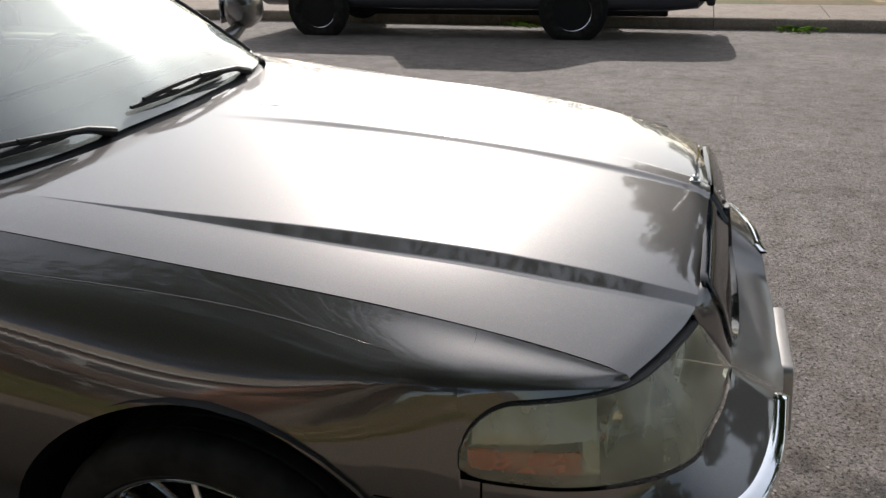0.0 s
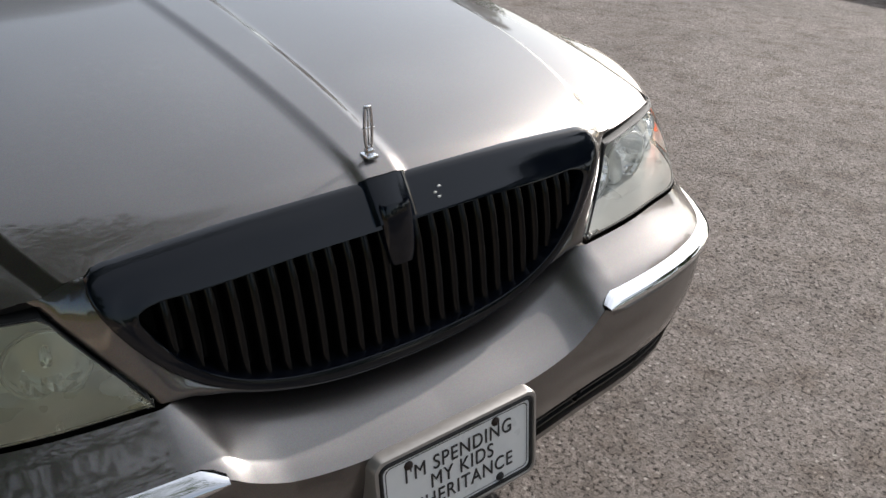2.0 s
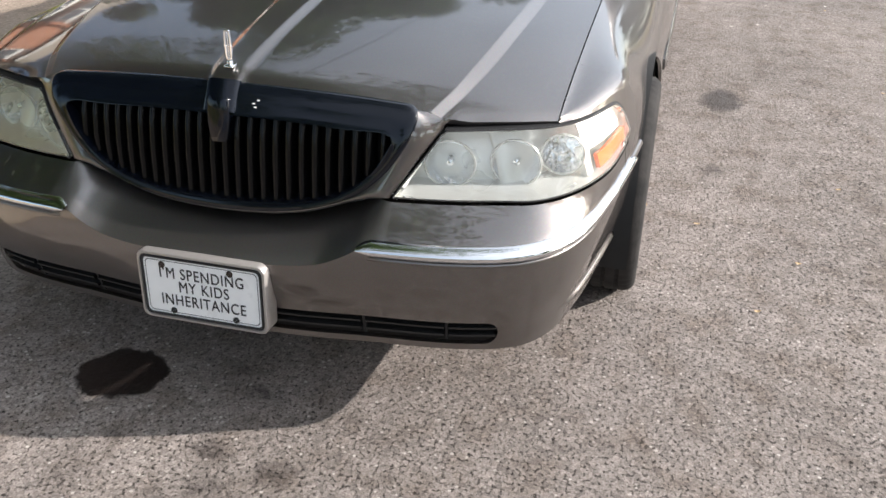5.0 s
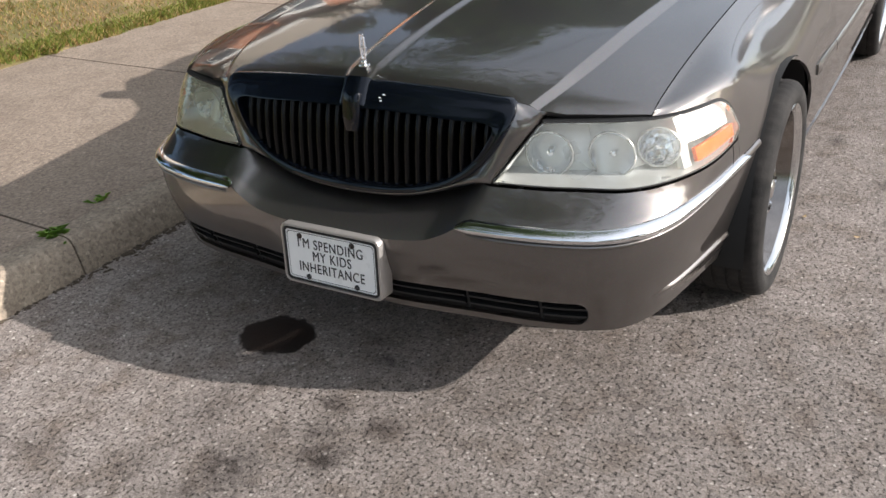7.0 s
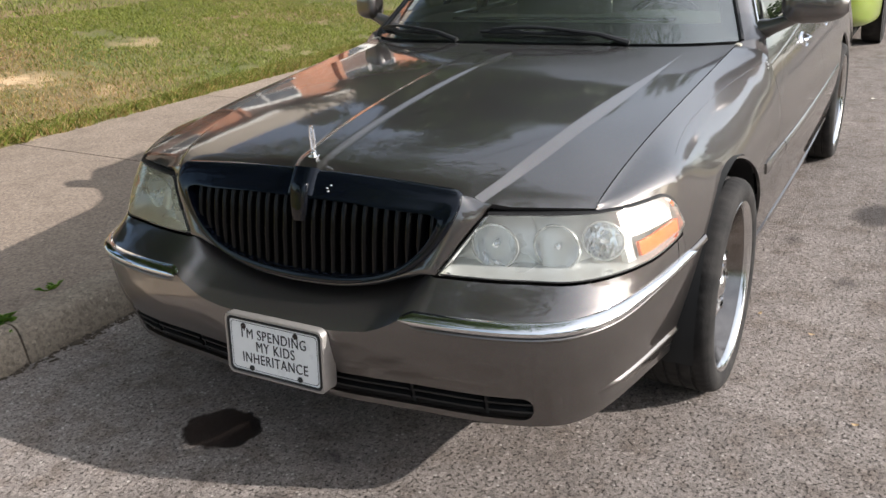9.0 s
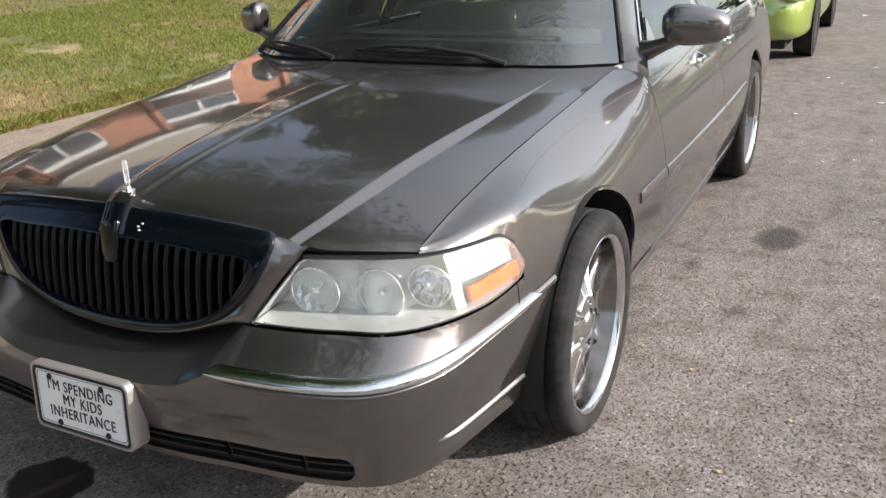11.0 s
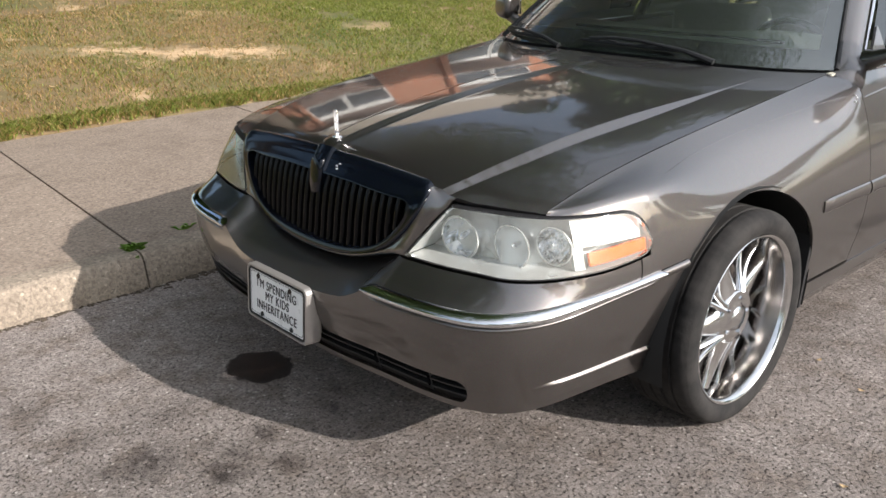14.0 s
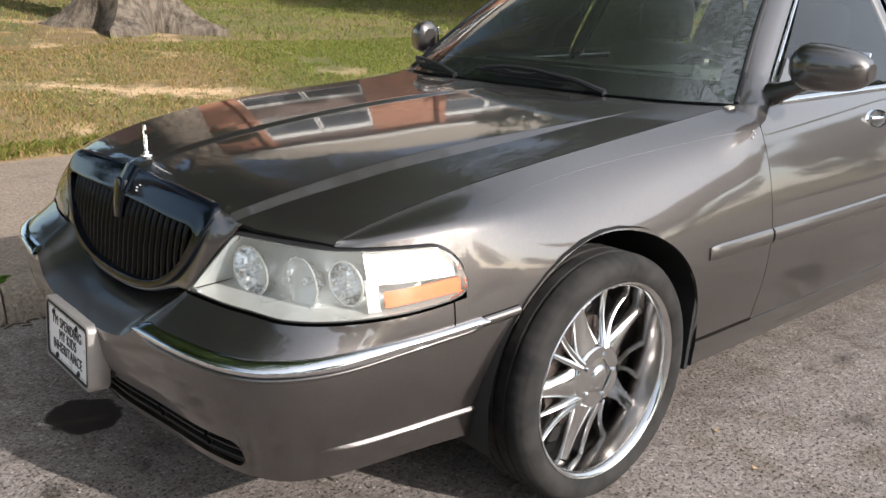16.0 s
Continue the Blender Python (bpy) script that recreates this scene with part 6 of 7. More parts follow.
# unseen filler tree, added to darken the low sky mirrored in the hood
tree(1.5, -23.0, lawn_z(1.5, -23), 10.5, 0.28, 4.2, 1.8, 22, "leafy tree beside the brick building, out of view", 9, 320, 0.18)
# two more unseen trees, added for dark foliage mirrored in the nose
tree(14.0, -6.3, lawn_z(2, -6.3), 11.0, 0.30, 4.2, 2.2, 17, "leafy shade tree beside the pavement, out of view", 10, 360, 0.16)
tree(19.0, -14.0, lawn_z(2, -14), 13.0, 0.34, 5.0, 2.4, 18, "leafy shade tree on the lawn, out of view", 10, 340, 0.18)
tree(-13.5, -6.2, lawn_z(-13.5, -6.2), 9.6, 0.30, 4.0, 2.6, 5, "leafy shade tree beside the pavement, out of view", 10, 420, 0.15)
tree(-20.0, -9.5, lawn_z(-20, -9.5), 12.0, 0.36, 5.2, 3.4, 8, "leafy shade tree on the lawn, out of view", 10, 380, 0.16)
tree(-25.0, -4.8, lawn_z(-25, -4.8), 12.0, 0.30, 4.2, 3.0, 9, "leafy street tree beside the pavement", 9, 340, 0.16)
tree(4.7, 15.4, FAR_Z + 0.15, 10.5, 0.28, 3.7, 2.4, 11, "leafy tree across the road", 10, 420, 0.13)
tree(11.5, 16.5, FAR_Z + 0.15, 10.5, 0.30, 3.8, 2.6, 12, "leafy tree across the road", 10, 360, 0.15)
tree(19.0, 15.5, FAR_Z + 0.15, 11.0, 0.30, 4.0, 2.8, 13, "leafy tree across the road", 9, 320, 0.16)
tree(-24.0, 19.0, FAR_Z + 0.15, 8.5, 0.28, 3.6, 2.2, 14, "leafy tree across the road", 9, 320, 0.16)
tree(-38.0, 17.0, FAR_Z + 0.15, 10.0, 0.30, 4.2, 2.4, 15, "leafy tree across the road", 9, 300, 0.18)


def far_woods():
    rng = np.random.default_rng(21)
    cs, rs = [], []
    for k in range(150):
        side = k % 3
        if side == 0:
            c = (-70 + 150 * rng.random(), 48 + 14 * rng.random(), 1 + 6 * rng.random())
        elif side == 1:
            c = (60 + 14 * rng.random(), -60 + 110 * rng.random(), 1 + 7 * rng.random())
        else:
            c = (-95 + 14 * rng.random(), -60 + 110 * rng.random(), 1 + 8 * rng.random())
        cs.append(c)
        rs.append(2.6 + 2.4 * rng.random())
    V, F = leaves(cs, rs, 260, 0.5, rng)
    w = bulk("far_woods", V, F, LEAFMAT)
    tagged(w, "distant belt of leafy trees", "woods", kind="stuff")


far_woods()


# ---- grass ----
def blades(name, n, area, h, w, mat, label, seed, keep):
    rng = np.random.default_rng(seed)
    x0, x1, y0, y1 = area
    x, y = x0 + (x1 - x0) * rng.random(n), y0 + (y1 - y0) * rng.random(n)
    ok = np.array([keep(a, b, rng) for a, b in zip(x, y)])
    x, y = x[ok], y[ok]
    n = len(x)
    z = np.array([lawn_z(a, b) + 0.025 * noise.noise((a * 1.1, b * 1.1, 2)) for a, b in zip(x, y)]) - 0.006
    a = rng.random(n) * 6.283
    hh = h * (0.45 + 0.9 * rng.random(n))
    ww = w * (0.7 + 0.6 * rng.random(n))
    lean = hh * (0.25 + 0.9 * rng.random(n))
    b = rng.random(n) * 6.283
    base = np.stack([x, y, z], 1)
    side = np.stack([np.cos(a), np.sin(a), np.zeros(n)], 1) * ww[:, None]
    mid = base + np.stack([np.cos(b) * lean * 0.35, np.sin(b) * lean * 0.35, hh * 0.6], 1)
    tip = base + np.stack([np.cos(b) * lean, np.sin(b) * lean, hh], 1)
    V = np.stack([base - side, base + side, mid + side * 0.7, tip, mid - side * 0.7], 1).reshape(-1, 3)
    F = np.arange(len(V)).reshape(-1, 5)
    tagged(bulk(name, V, F, mat), label, "grass", kind="stuff")


def bare_at(x, y):
    off = abs(y + 0.40 * x + 6.9 + 0.5 * noise.noise((x * 0.9, y * 0.9, 5))) + 0.55 * noise.noise((x * 4.5, y * 4.5, 6)) + 0.25 * noise.noise((x * 14, y * 14, 7))
    trail = off < 0.24 and -3.7 < x < -1.3
    foot = math.hypot(x + 4.1, y + 9.7) < 1.25 + 0.5 * noise.noise((x * 2, y * 2, 15))
    worn = noise.noise((x * 1.3, y * 1.9, 13)) + 0.5 * noise.noise((x * 6, y * 6, 14)) > 0.42 and -7 < y and x < 0.5
    return trail or foot or worn


def greenness(x, y):
    g = 0.15 + 0.85 * smooth01(-2.9, -5.6, -abs(x)) + 0.28 * noise.noise((x * 0.7, y * 0.7, 9))
    g += 0.35 * (1 - smooth01(0.1, 0.55, WALK_Y - y)) + 0.2 * smooth01(-8, -11, y)
    return g


def keep_dry(x, y, rng):
    if bare_at(x, y) and rng.random() > 0.20:
        return False
    thin = 0.5 + 0.5 * noise.noise((x * 1.4, y * 1.4, 4))
    return rng.random() > greenness(x, y) and rng.random() < 0.35 + 0.6 * thin


def keep_green(x, y, rng):
    if bare_at(x, y) and rng.random() > 0.08:
        return False
    return rng.random() < greenness(x, y)


def keep_edge(x, y, rng):
    reach = WALK_Y + 0.035 + 0.06 * noise.noise((x * 2.1, 0, 3)) + 0.03 * noise.noise((x * 9, 0, 8))
    return y < reach and rng.random() < 0.55 + 0.4 * noise.noise((x * 1.6, y, 3))


blades("dry_grass", 150000, (-9.0, 2.2, -8.2, WALK_Y + 0.02), 0.034, 0.0028, GRASSMAT, "dry straw-coloured lawn grass", 31, keep_dry)
blades("green_grass", 180000, (-9.0, 2.2, -8.2, WALK_Y + 0.05), 0.038, 0.0028, GREENBLADE, "green lawn grass in patches", 32, keep_green)
blades("dry_grass", 80000, (-22, 2.2, -16, -8.2), 0.046, 0.0045, GRASSMAT, "dry straw-coloured lawn grass", 33, keep_dry)
blades("green_grass", 110000, (-24, 2.2, -18, -8.2), 0.050, 0.005, GREENBLADE, "green lawn grass in patches", 34, keep_green)
blades("green_grass", 60000, (-9.0, 2.4, WALK_Y - 0.16, WALK_Y + 0.10), 0.05, 0.0034, GREENBLADE, "green lawn grass along the pavement's edge", 36, keep_edge)
blades("dry_grass", 60000, (-9.0, 2.4, WALK_Y - 0.16, WALK_Y + 0.10), 0.042, 0.0032, GRASSMAT, "dry lawn grass along the pavement's edge", 37, keep_edge)
blades("green_grass", 30000, (-24, -9.0, -8.2, WALK_Y + 0.02), 0.052, 0.0045, GREENBLADE, "green lawn grass in patches", 35, keep_green)
blades("dry_grass", 45000, (2.2, 14.0, -9.0, WALK_Y + 0.02), 0.05, 0.0055, GRASSMAT, "dry straw-coloured lawn grass", 38, keep_dry)
blades("green_grass", 45000, (2.2, 14.0, -9.0, WALK_Y + 0.04), 0.05, 0.0055, GREENBLADE, "green lawn grass in patches", 39, keep_green)


def weed(x, y, z, r, n, seed, h=0.06):
    rng = np.random.default_rng(seed)
    V = []
    for k in range(n):
        a = rng.random() * 6.283
        L = h * (0.5 + rng.random())
        b = np.array([x + rng.normal() * r, y + rng.normal() * r * 0.7, z - 0.004])
        d = np.array([math.cos(a), math.sin(a), 0])
        s = np.array([-math.sin(a), math.cos(a), 0]) * 0.0028
        m = b + d * L * 0.5 + np.array([0, 0, L * 0.55])
        t = b + d * L * 1.1 + np.array([0, 0, L * 0.5])
        V += [b - s, b + s, m + s * 1.3, t, m - s * 1.3]
    V = np.array(V)
    w = bulk("weed", V, np.arange(len(V)).reshape(-1, 5), WEEDMAT)
    tagged(w, "small green weed growing from a kerb crack", "weed", group="weeds in the kerb")


weed(-0.13, -1.465, WALK_Z, 0.020, 40, 41, 0.036)
weed(-0.13, -1.395, WALK_Z - 0.02, 0.006, 8, 42, 0.025)
weed(-0.42, -1.565, WALK_Z, 0.012, 20, 43, 0.03)
weed(-1.15, -1.57, WALK_Z, 0.010, 10, 44, 0.028)
weed(-5.9, FAR_Y - 0.1, FAR_Z + 0.01, 0.09, 45, 45, 0.15)
weed(-2.6, FAR_Y - 0.08, FAR_Z + 0.01, 0.15, 50, 46, 0.09)
weed(1.1, FAR_Y - 0.1, FAR_Z + 0.01, 0.16, 55, 47, 0.10)
weed(2.6, FAR_Y - 0.1, FAR_Z + 0.01, 0.10, 36, 48, 0.10)


# ---- litter on road and lawn ----
def scatter():
    rng = np.random.default_rng(51)
    pts = [(-1.57, 0.965, 0), (-1.93, 1.71, 0), (-1.46, 1.16, 0), (-1.25, 1.5, 0), (-0.9, 1.35, 0), (-3.3, 2.1, 0), (-4.2, 2.4, 0), (-2.5, 2.2, 0), (-5.1, 2.0, 0), (-6.3, 2.7, 0),
           (-1.05, -5.0, 1), (-2.0, -7.9, 1), (-3.6, -6.3, 1), (-4.9, -7.0, 1), (-1.9, -5.3, 1), (-2.9, -5.2, 1), (-6.0, -6.4, 1), (-0.6, -6.0, 1), (-4.0, -5.0, 1)]
    for x, y, on in pts:
        z = lawn_z(x, y) + 0.02 if on else road_z(y) + 0.004
        s = 0.035 if on else 0.011
        a = rng.random() * 6.28
        rows = []
        for u in span(-1, 1, 5):
            wdt = (1 - u * u) ** 0.6 * 0.55 + 0.05
            rows.append([(x + s * (u * math.cos(a) - v * wdt * math.sin(a)), y + s * (u * math.sin(a) + v * wdt * math.cos(a)), z + s * 0.35 * u * u + 0.15 * s * v * v) for v in (-1, 0, 1)])
        bm = sheet(rows)
        if sum(f.normal.z for f in bm.faces) < 0:
            bmesh.ops.reverse_faces(bm, faces=bm.faces)
        o = part("fallen_leaf", bm, LITTER)
        tagged(o, "small dry fallen leaf on the ground", "leaf", group="fallen leaves")


scatter()


def scraps():
    """Pale bits of paper and dead leaf lying on the road."""
    rng = np.random.default_rng(77)
    for x, y, s in ((-6.46, 1.63, 0.03), (-5.84, 1.05, 0.022), (-7.57, 1.16, 0.028), (-13.21, 1.27, 0.05), (-8.28, 1.54, 0.022), (-8.89, 1.79, 0.026), (-9.88, 1.94, 0.026), (-7.29, 1.29, 0.016), (-7.81, 1.67, 0.016), (-7.18, 1.37, 0.015), (-4.44, 1.35, 0.01), (-4.53, 1.52, 0.011), (-5.1, 1.6, 0.011), (-5.37, 1.77, 0.011), (-5.25, 2.02, 0.01)):
        turn, long = rng.random() * 6.28, 0.45 + 0.35 * rng.random()
        rows = []
        for u in span(-1, 1, 5):
            row = []
            for v in span(-1, 1, 4):
                e = 1 - 0.3 * abs(u * v) + 0.12 * rng.normal()
                p, q = u * e, v * long * e
                row.append((x + s * (p * math.cos(turn) - q * math.sin(turn)), y + s * (p * math.sin(turn) + q * math.cos(turn)), road_z(y) + 0.003 + s * (0.18 * u * u + 0.10 * rng.random())))
            rows.append(row)
        bm = sheet(rows)
        if sum(f.normal.z for f in bm.faces) < 0:
            bmesh.ops.reverse_faces(bm, faces=bm.faces)
        o = part("paper_scrap", rim(bm, 0.0008, False), SCRAP)
        tagged(o, "pale crumpled scrap lying on the asphalt", "litter", group="scraps on the road")


scraps()


def gutter_grit():
    """Small dark crumbs, twigs and leaf bits washed against the foot of the kerb."""
    rng = np.random.default_rng(61)
    V, F = [], []
    for k in range(1500):
        x = -4.5 + 8.0 * rng.random()
        drift = 0.35 + 0.65 * max(0.0, noise.noise((x * 1.4, 3, 7)) + 0.35)
        y = KERB_Y + 0.012 + abs(rng.normal()) * 0.028 * drift
        r = 0.002 + 0.006 * rng.random() ** 2
        L = r * (1 + 2.5 * rng.random())
        a = rng.random() * 6.283
        u = np.array([math.cos(a), math.sin(a), 0]) * L
        v = np.array([-math.sin(a), math.cos(a), 0]) * r
        c = np.array([x, y, 0.0012])
        top = np.array([0, 0, r * (0.5 + 0.7 * rng.random())])
        i = len(V)
        V += [c - u - v, c + u - v, c + u + v, c - u + v, c + top - u * 0.5, c + top + u * 0.5]
        F += [(i, i + 1, i + 5, i + 4), (i + 2, i + 3, i + 4, i + 5), (i + 1, i + 2, i + 5, i + 5), (i + 3, i, i + 4, i + 4)]
    quads = [f for f in F if len(set(f)) == 4]
    tris = [f[:3] for f in F if len(set(f)) == 3]
    me = bpy.data.meshes.new("gutter_grit")
    me.from_pydata([tuple(v) for v in V], [], quads + tris)
    g = part("gutter_grit", me, GRIT)
    tagged(g, "dark grit and leaf crumbs along the kerb foot", "grit", kind="stuff")


gutter_grit()


# ---- brick building beyond the lawn ----
def building():
    gx0, gx1, y0, depth = -44.0, -8.2, -22.0, 12.0
    g = lawn_z(-25, y0) - 0.3
    b = thing("school_building", ((gx0 + gx1) / 2, y0 - depth / 2, g), "two-storey orange brick building with white-framed window bands", "building")
    H1 = 10.2
    part("wall", boxed((gx0, y0 - depth, g), (gx1, y0, g + H1), 0.02, 1), BRICK, b, "orange brick wall", smooth=False)
    # hipped roof
    ov = 0.7
    z0, z1 = g + H1, g + H1 + 6.0
    bm = bmesh.new()
    c = [bm.verts.new(p) for p in ((gx0 - ov, y0 - depth - ov, z0), (gx1 + ov, y0 - depth - ov, z0), (gx1 + ov, y0 + ov, z0), (gx0 - ov, y0 + ov, z0))]
    e = [bm.verts.new(p) for p in ((gx0 + 6, y0 - depth / 2, z1), (gx1 - 6, y0 - depth / 2, z1))]
    for f in ((c[0], c[1], e[1], e[0]), (c[1], c[2], e[1]), (c[2], c[3], e[0], e[1]), (c[3], c[0], e[0]), (c[3], c[2], c[1], c[0])):
        bm.faces.new(f)
    bmesh.ops.recalc_face_normals(bm, faces=bm.faces)
    part("roof", bm, ROOFTAN, b, "tan shingled hipped roof", smooth=False)
    part("fascia", boxed((gx0 - ov, y0 + ov - 0.02, z0 - 0.28), (gx1 + ov, y0 + ov + 0.06, z0 + 0.02), 0.01), WHITETRIM, b)
    # window bays, four wide, parted by brick piers
    for bay in range(4):
        x0 = gx0 + 1.9 + bay * 8.65
        part("bay_panel", boxed((x0, y0 - 0.05, g + 0.05), (x0 + 5.0, y0 + 0.02, g + H1 - 0.35), 0.005, 1), mk_spandrel(), b)
        part("bay_pier", boxed((x0 + 5.0, y0 - 0.05, g + 0.02), (x0 + 5.36, y0 + 0.30, g + H1 - 0.3), 0.01, 1), BRICK, b)
        for level in (1.5, 6.3):
            for k in range(2):
                xa = x0 + 0.06 + k * 2.46
                w = new("window")
                w.parent = b
                w.location = (xa - (gx0 + gx1) / 2, depth / 2, level)
                part("window_frame", frame_mesh(xa, xa + 2.40, y0, g + level, g + level + 2.5), WHITETRIM, w, "white window frame")
                part("pane", boxed((xa + 0.07, y0 - 0.02, g + level + 0.07), (xa + 2.33, y0 + 0.034, g + level + 2.43), 0.002, 1), DARKGLASS, w)


SPANDREL = []


def mk_spandrel():
    if not SPANDREL:
        SPANDREL.append(mk_plain("dark brown panel", (0.10, 0.06, 0.045), 0.6, 0, 6, 0.2))
    return SPANDREL[0]


def frame_mesh(xa, xb, y, za, zb):
    bm = boxed((xa, y - 0.02, za), (xa + 0.08, y + 0.07, zb), 0.004, 1)
    box(bm, (xb - 0.08, y - 0.02, za), (xb, y + 0.07, zb), 0.004, 1)
    box(bm, (xa + 0.08, y - 0.02, za), (xb - 0.08, y + 0.068, za + 0.08), 0.004, 1)
    box(bm, (xa + 0.08, y - 0.02, zb - 0.55), (xb - 0.08, y + 0.068, zb - 0.02), 0.004, 1)
    return bm


building()


# ---- utility pole and wires ----
def pole(x, y):
    z = lawn_z(x, y) - 0.2
    p = thing("utility_pole", (x, y, z), "tall weathered timber pole with a cross-arm", "pole")
    part("shaft", tube([(x, y, z), (x, y, z + 5), (x, y, z + 10.2)], [0.16, 0.14, 0.11], 14), GREYCOL, p)
    part("cross_arm", boxed((x - 0.06, y - 1.1, z + 9.5), (x + 0.06, y + 1.1, z + 9.62), 0.01), GREYCOL, p)
    for dy in (-1.0, -0.5, 0.5, 1.0):
        bm = lathe([(0.0005, 0.12), (0.03, 0.11), (0.045, 0.05), (0.03, 0.0)], 10)
        bmesh.ops.transform(bm, matrix=Matrix.Translation((x, y + dy, z + 9.62)) @ pose(0, 0, 0, 90), verts=bm.verts)
        part("insulator", bm, PLASTIC, p)
    for dy in (-1.0, 1.0, 0.1):
        zz = z + (9.72 if abs(dy) > 0.5 else 7.6)
        for sx, L in ((-1, 40), (1, 45)):
            pts = [(x + sx * L * t, y + dy, zz - 1.0 * math.sin(math.pi * t)) for t in span(0, 1, 14)]
            part("wire", tube(pts, 0.014, 5), PLASTIC, p)


pole(-15.5, -4.75)


# ---- other vehicles ----
def plain_wheel(parent, x, y, z, r, w, side, rim_mat):
    wl = new("wheel")
    wl.parent = parent
    wl.location = Vector((x, y, z)) - parent.location

    def put(bm):
        bmesh.ops.transform(bm, matrix=Matrix.Translation((x, y, z)) @ Matrix.Diagonal((1, side, 1, 1)), verts=bm.verts)
        bmesh.ops.recalc_face_normals(bm, faces=bm.faces)
        return bm

    h = w / 2
    part("tyre", put(lathe([(r * 0.62, h * 0.75), (r * 0.72, h), (r * 0.90, h), (r * 0.975, h * 0.85), (r, h * 0.5), (r, -h * 0.5), (r * 0.975, -h * 0.85), (r * 0.9, -h), (r * 0.62, -h * 0.8)], 40)), TYRE, wl)
    bms = [lathe([(r * 0.64, h * 0.72), (r * 0.63, h * 0.80), (r * 0.58, h * 0.70), (r * 0.54, h * 0.2), (r * 0.52, -h * 0.5)], 40),
           lathe([(0.001, h * 0.62), (r * 0.12, h * 0.60), (r * 0.17, h * 0.42), (r * 0.2, h * 0.1)], 24)]
    for k in range(6):
        a = 2 * math.pi * k / 6
        sp = boxed((r * 0.10, h * 0.25, -r * 0.07), (r * 0.56, h * 0.5, r * 0.07), 0.012, 2, pose(0, 0, 0, 0, math.degrees(a), 0))
        bms.append(sp)
    part("rim", put(merge(*bms)), rim_mat, wl)
    part("drum", put(lathe([(0.001, 0.0), (r * 0.55, 0.0)], 24)), DARK, wl)


def hull(sections):
    """A bmesh lofted through sections along x: x, half width, low, high, roundness."""
    rows = []
    for x, w, lo, hi, rd in sections:
        row = []
        for a in span(0, 2 * math.pi, 33)[:-1]:
            c, s_ = math.cos(a), math.sin(a)
            row.append((x, w * math.copysign(abs(c) ** rd, c), (lo + hi) / 2 + (hi - lo) / 2 * math.copysign(abs(s_) ** rd, s_)))
        rows.append(row)
    bm = sheet(rows, closed=True)
    for r in (rows[0], rows[-1]):
        vs = [min(bm.verts, key=lambda v: (v.co - Vector(p)).length_squared) for p in r]
        bm.faces.new(vs)
    bmesh.ops.recalc_face_normals(bm, faces=bm.faces)
    return bm


def shift(bm, m):
    bmesh.ops.transform(bm, matrix=m, verts=bm.verts)
    return bm


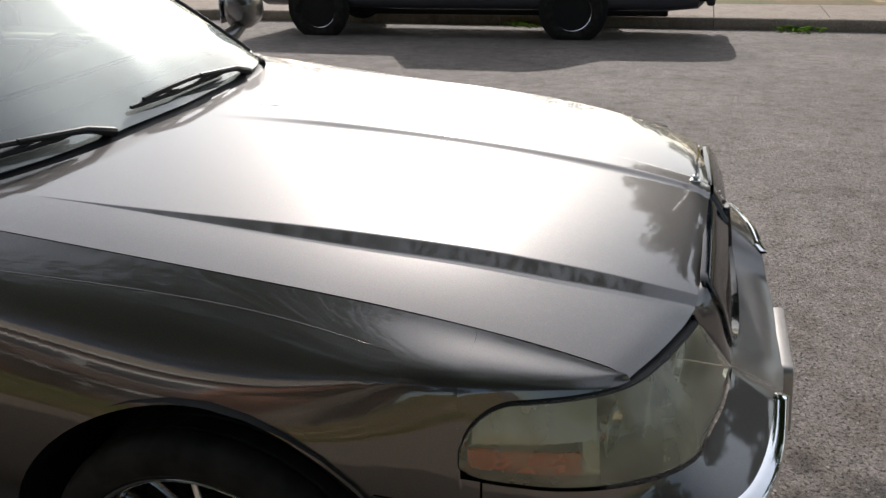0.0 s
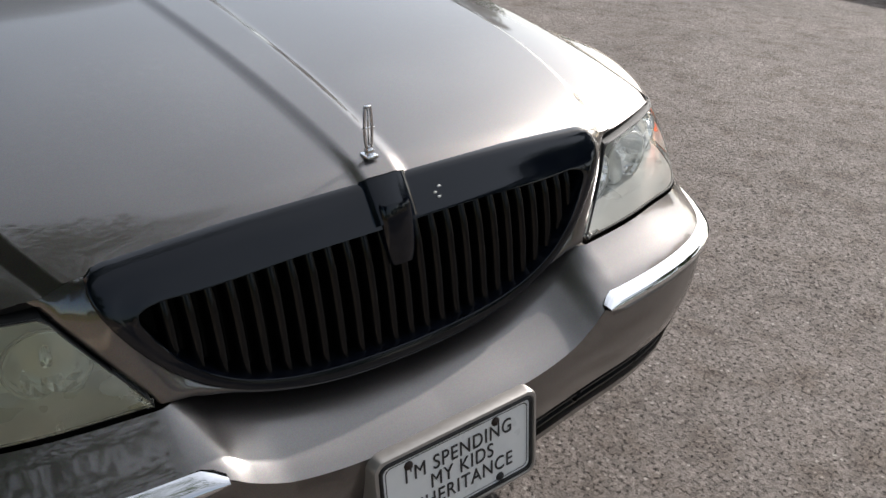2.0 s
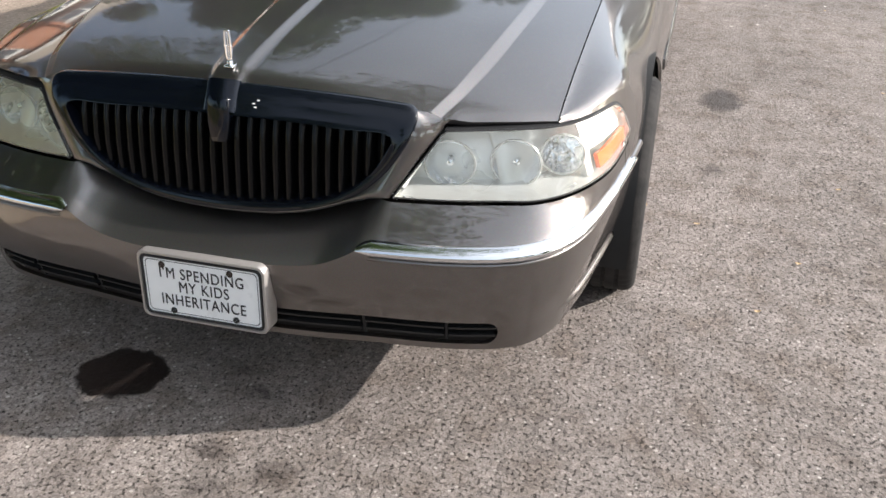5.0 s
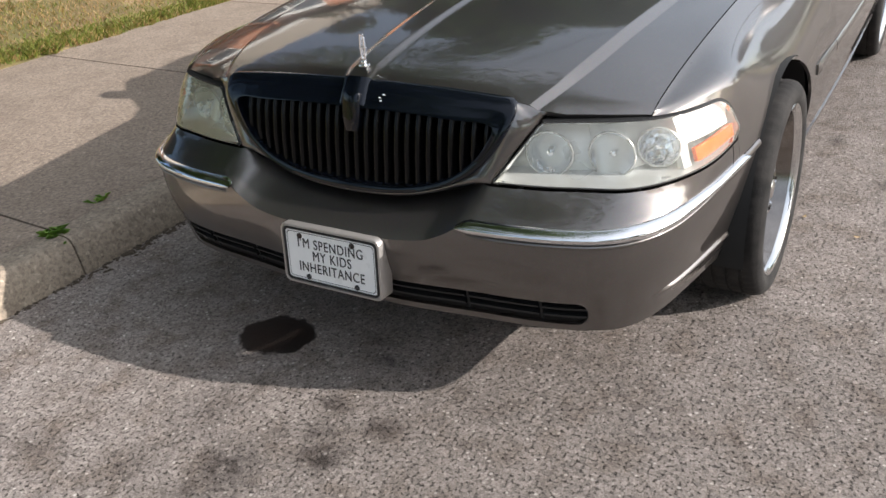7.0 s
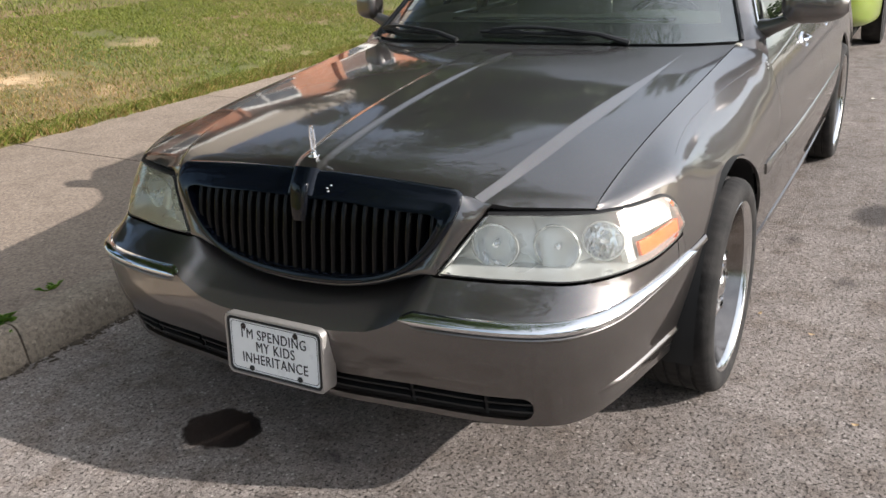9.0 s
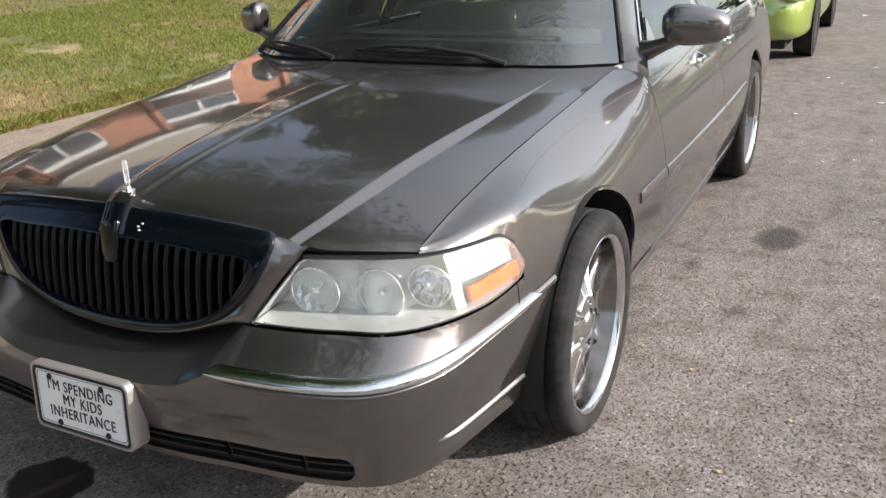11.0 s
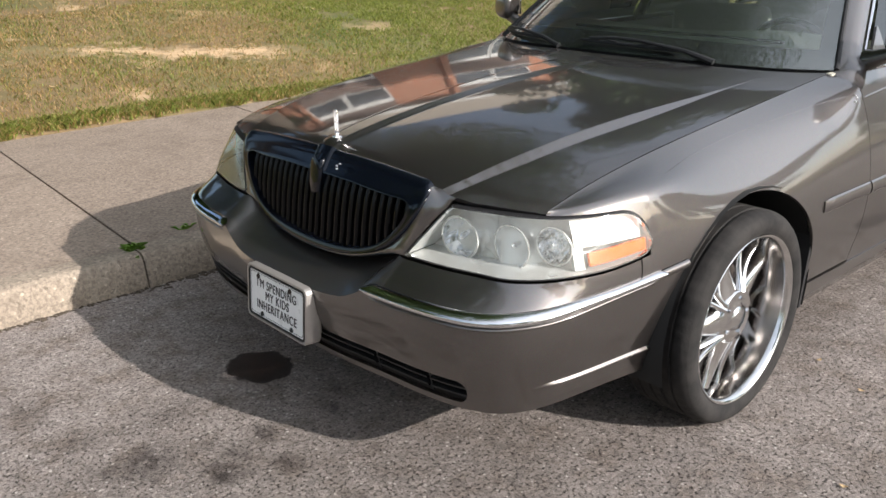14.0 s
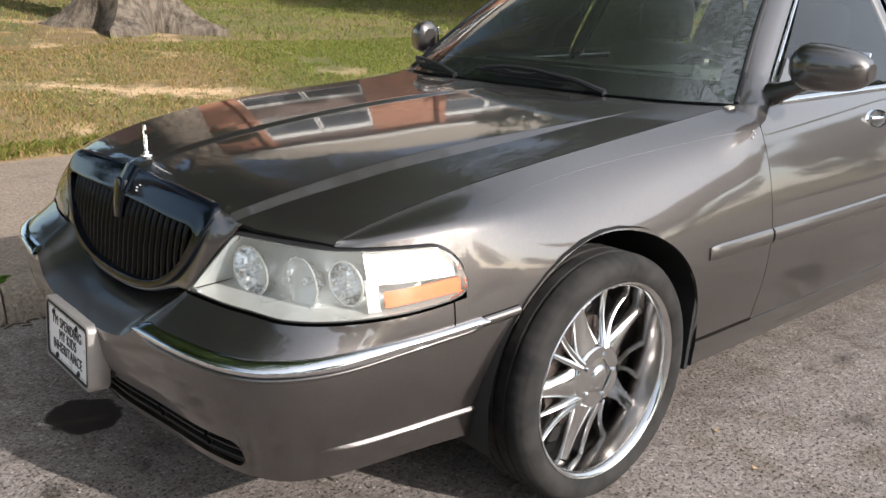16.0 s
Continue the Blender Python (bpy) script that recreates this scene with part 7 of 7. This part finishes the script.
def green_car():
    x0 = -8.12
    c = thing("hatchback_car", (x0 - 2.2, 0.0, 0), "lime green small car parked behind at the kerb", "car")
    m = Matrix.Translation((x0, -0.03, 0))
    body = hull([(0.0, 0.62, 0.34, 0.62, 0.45), (-0.06, 0.74, 0.27, 0.68, 0.36), (-0.22, 0.85, 0.23, 0.74, 0.3), (-0.5, 0.905, 0.22, 0.80, 0.3), (-1.0, 0.925, 0.22, 0.88, 0.3), (-1.5, 0.93, 0.22, 0.95, 0.3),
                 (-2.6, 0.935, 0.22, 0.97, 0.3), (-3.8, 0.92, 0.22, 0.98, 0.3), (-4.3, 0.86, 0.26, 0.95, 0.34), (-4.45, 0.70, 0.34, 0.88, 0.4)])
    part("body", shift(body, m), LIME, c, "glossy lime green body")
    cab = hull([(-1.25, 0.66, 0.9, 0.98, 0.5), (-1.75, 0.69, 0.9, 1.30, 0.4), (-2.2, 0.66, 0.9, 1.44, 0.38), (-3.2, 0.64, 0.9, 1.45, 0.38), (-3.8, 0.66, 0.9, 1.28, 0.4), (-4.15, 0.68, 0.9, 1.0, 0.5)])
    part("cabin_glass", shift(cab, m), DARKGLASS, c, "dark cabin windows")
    part("roof", shift(hull([(-2.15, 0.60, 1.405, 1.46, 0.6), (-2.7, 0.62, 1.40, 1.475, 0.6), (-3.3, 0.60, 1.40, 1.465, 0.6)]), m), LIME, c)
    for s in (1, -1):
        part("headlight", shift(hull([(-0.05, 0.17, 0.655, 0.70, 0.5), (-0.14, 0.25, 0.632, 0.74, 0.42), (-0.42, 0.25, 0.645, 0.775, 0.42)]), m @ Matrix.Translation((-0.01, s * 0.585, 0.0)) @ pose(0, 0, 0, 0, 0, -14 * s)), SILVER, c, "clear headlight")
    # dark strip drawn for the shade line of a soft bumper crease
    rows = []
    for s_ in span(-1, 1, 21):
        rows.append([(x0 + 0.012 - 0.24 * abs(s_) ** 3, s_ * 0.80 - 0.03, z) for z in (0.484, 0.489, 0.492)])
    part("bumper_crease_shade", rim(sheet(rows), 0.01), DARK, c)
    part("air_intake", shift(boxed((-0.06, -0.38, 0.30), (0.012, 0.38, 0.42), 0.02), m), DARK, c)
    part("underbody", shift(boxed((-4.2, -0.7, 0.14), (-0.3, 0.7, 0.26), 0.02), m), DARK, c)
    for s in (1, -1):
        for xx in (-0.95, -3.80):
            # flat dark disc on the body stands in for the shaded wheel opening
            part("arch", shift(lathe([(0.36, 0.02), (0.001, 0.02)], 32), Matrix.Translation((x0 + xx, s * 0.925 - 0.03 - 0.02, 0.34))), DARK, c)
            plain_wheel(c, x0 + xx, s * 0.835 - 0.03, 0.318, 0.318, 0.21, s, RIMCHROME)
        part("door_mirror", shift(boxed((-1.55, s * 1.0 - 0.1, 0.98), (-1.43, s * 1.0 + 0.1, 1.12), 0.04, 3), m), LIME, c)


green_car()


def pickup():
    y0, zg = 10.0, road_z(9.6)
    c = thing("pickup_truck", (-3.1, y0, zg), "dark blue pickup truck parked across the road", "truck")
    m = Matrix.Translation((0, y0, zg)) @ pose(0, 0, 0, 0, 0, 2)
    body = hull([(-0.15, 0.70, 0.45, 0.95, 0.4), (-0.25, 0.86, 0.38, 1.05, 0.3), (-0.6, 0.93, 0.36, 1.10, 0.26), (-1.9, 0.95, 0.36, 1.16, 0.26), (-3.9, 0.95, 0.36, 1.16, 0.24), (-5.9, 0.93, 0.40, 1.14, 0.24), (-6.02, 0.90, 0.45, 1.12, 0.3)])
    part("body", shift(body, m), NAVY, c, "dark blue body")
    cab = hull([(-1.55, 0.72, 1.05, 1.16, 0.5), (-2.15, 0.74, 1.05, 1.66, 0.35), (-2.5, 0.74, 1.05, 1.78, 0.33), (-3.7, 0.74, 1.05, 1.78, 0.33), (-3.95, 0.75, 1.05, 1.2, 0.4)])
    part("cab", shift(cab, m), NAVY, c)
    for s in (1, -1):
        part("side_window", shift(boxed((-3.6, s * 0.735 - 0.015, 1.22), (-2.3, s * 0.735 + 0.015, 1.66), 0.01), m), DARKGLASS, c)
        for xx in (-1.75, -5.12):
            # shade of the wheel opening, put in as a flat dark disc
            part("arch", shift(lathe([(0.43, 0.0), (0.001, 0.0)], 32), m @ Matrix.Translation((xx, s * 0.955, 0.40))), DARK, c)
            p = m @ Vector((xx, s * 0.86, 0.375))
            plain_wheel(c, p.x, p.y, zg + 0.375, 0.375, 0.25, s, RIMCHROME)
    part("bumper", shift(boxed((-0.16, -0.88, 0.45), (-0.06, 0.88, 0.66), 0.03), m), PLASTIC, c)
    part("chassis", shift(boxed((-5.7, -0.5, 0.26), (-0.6, 0.5, 0.45), 0.03), m), DARK, c)


pickup()
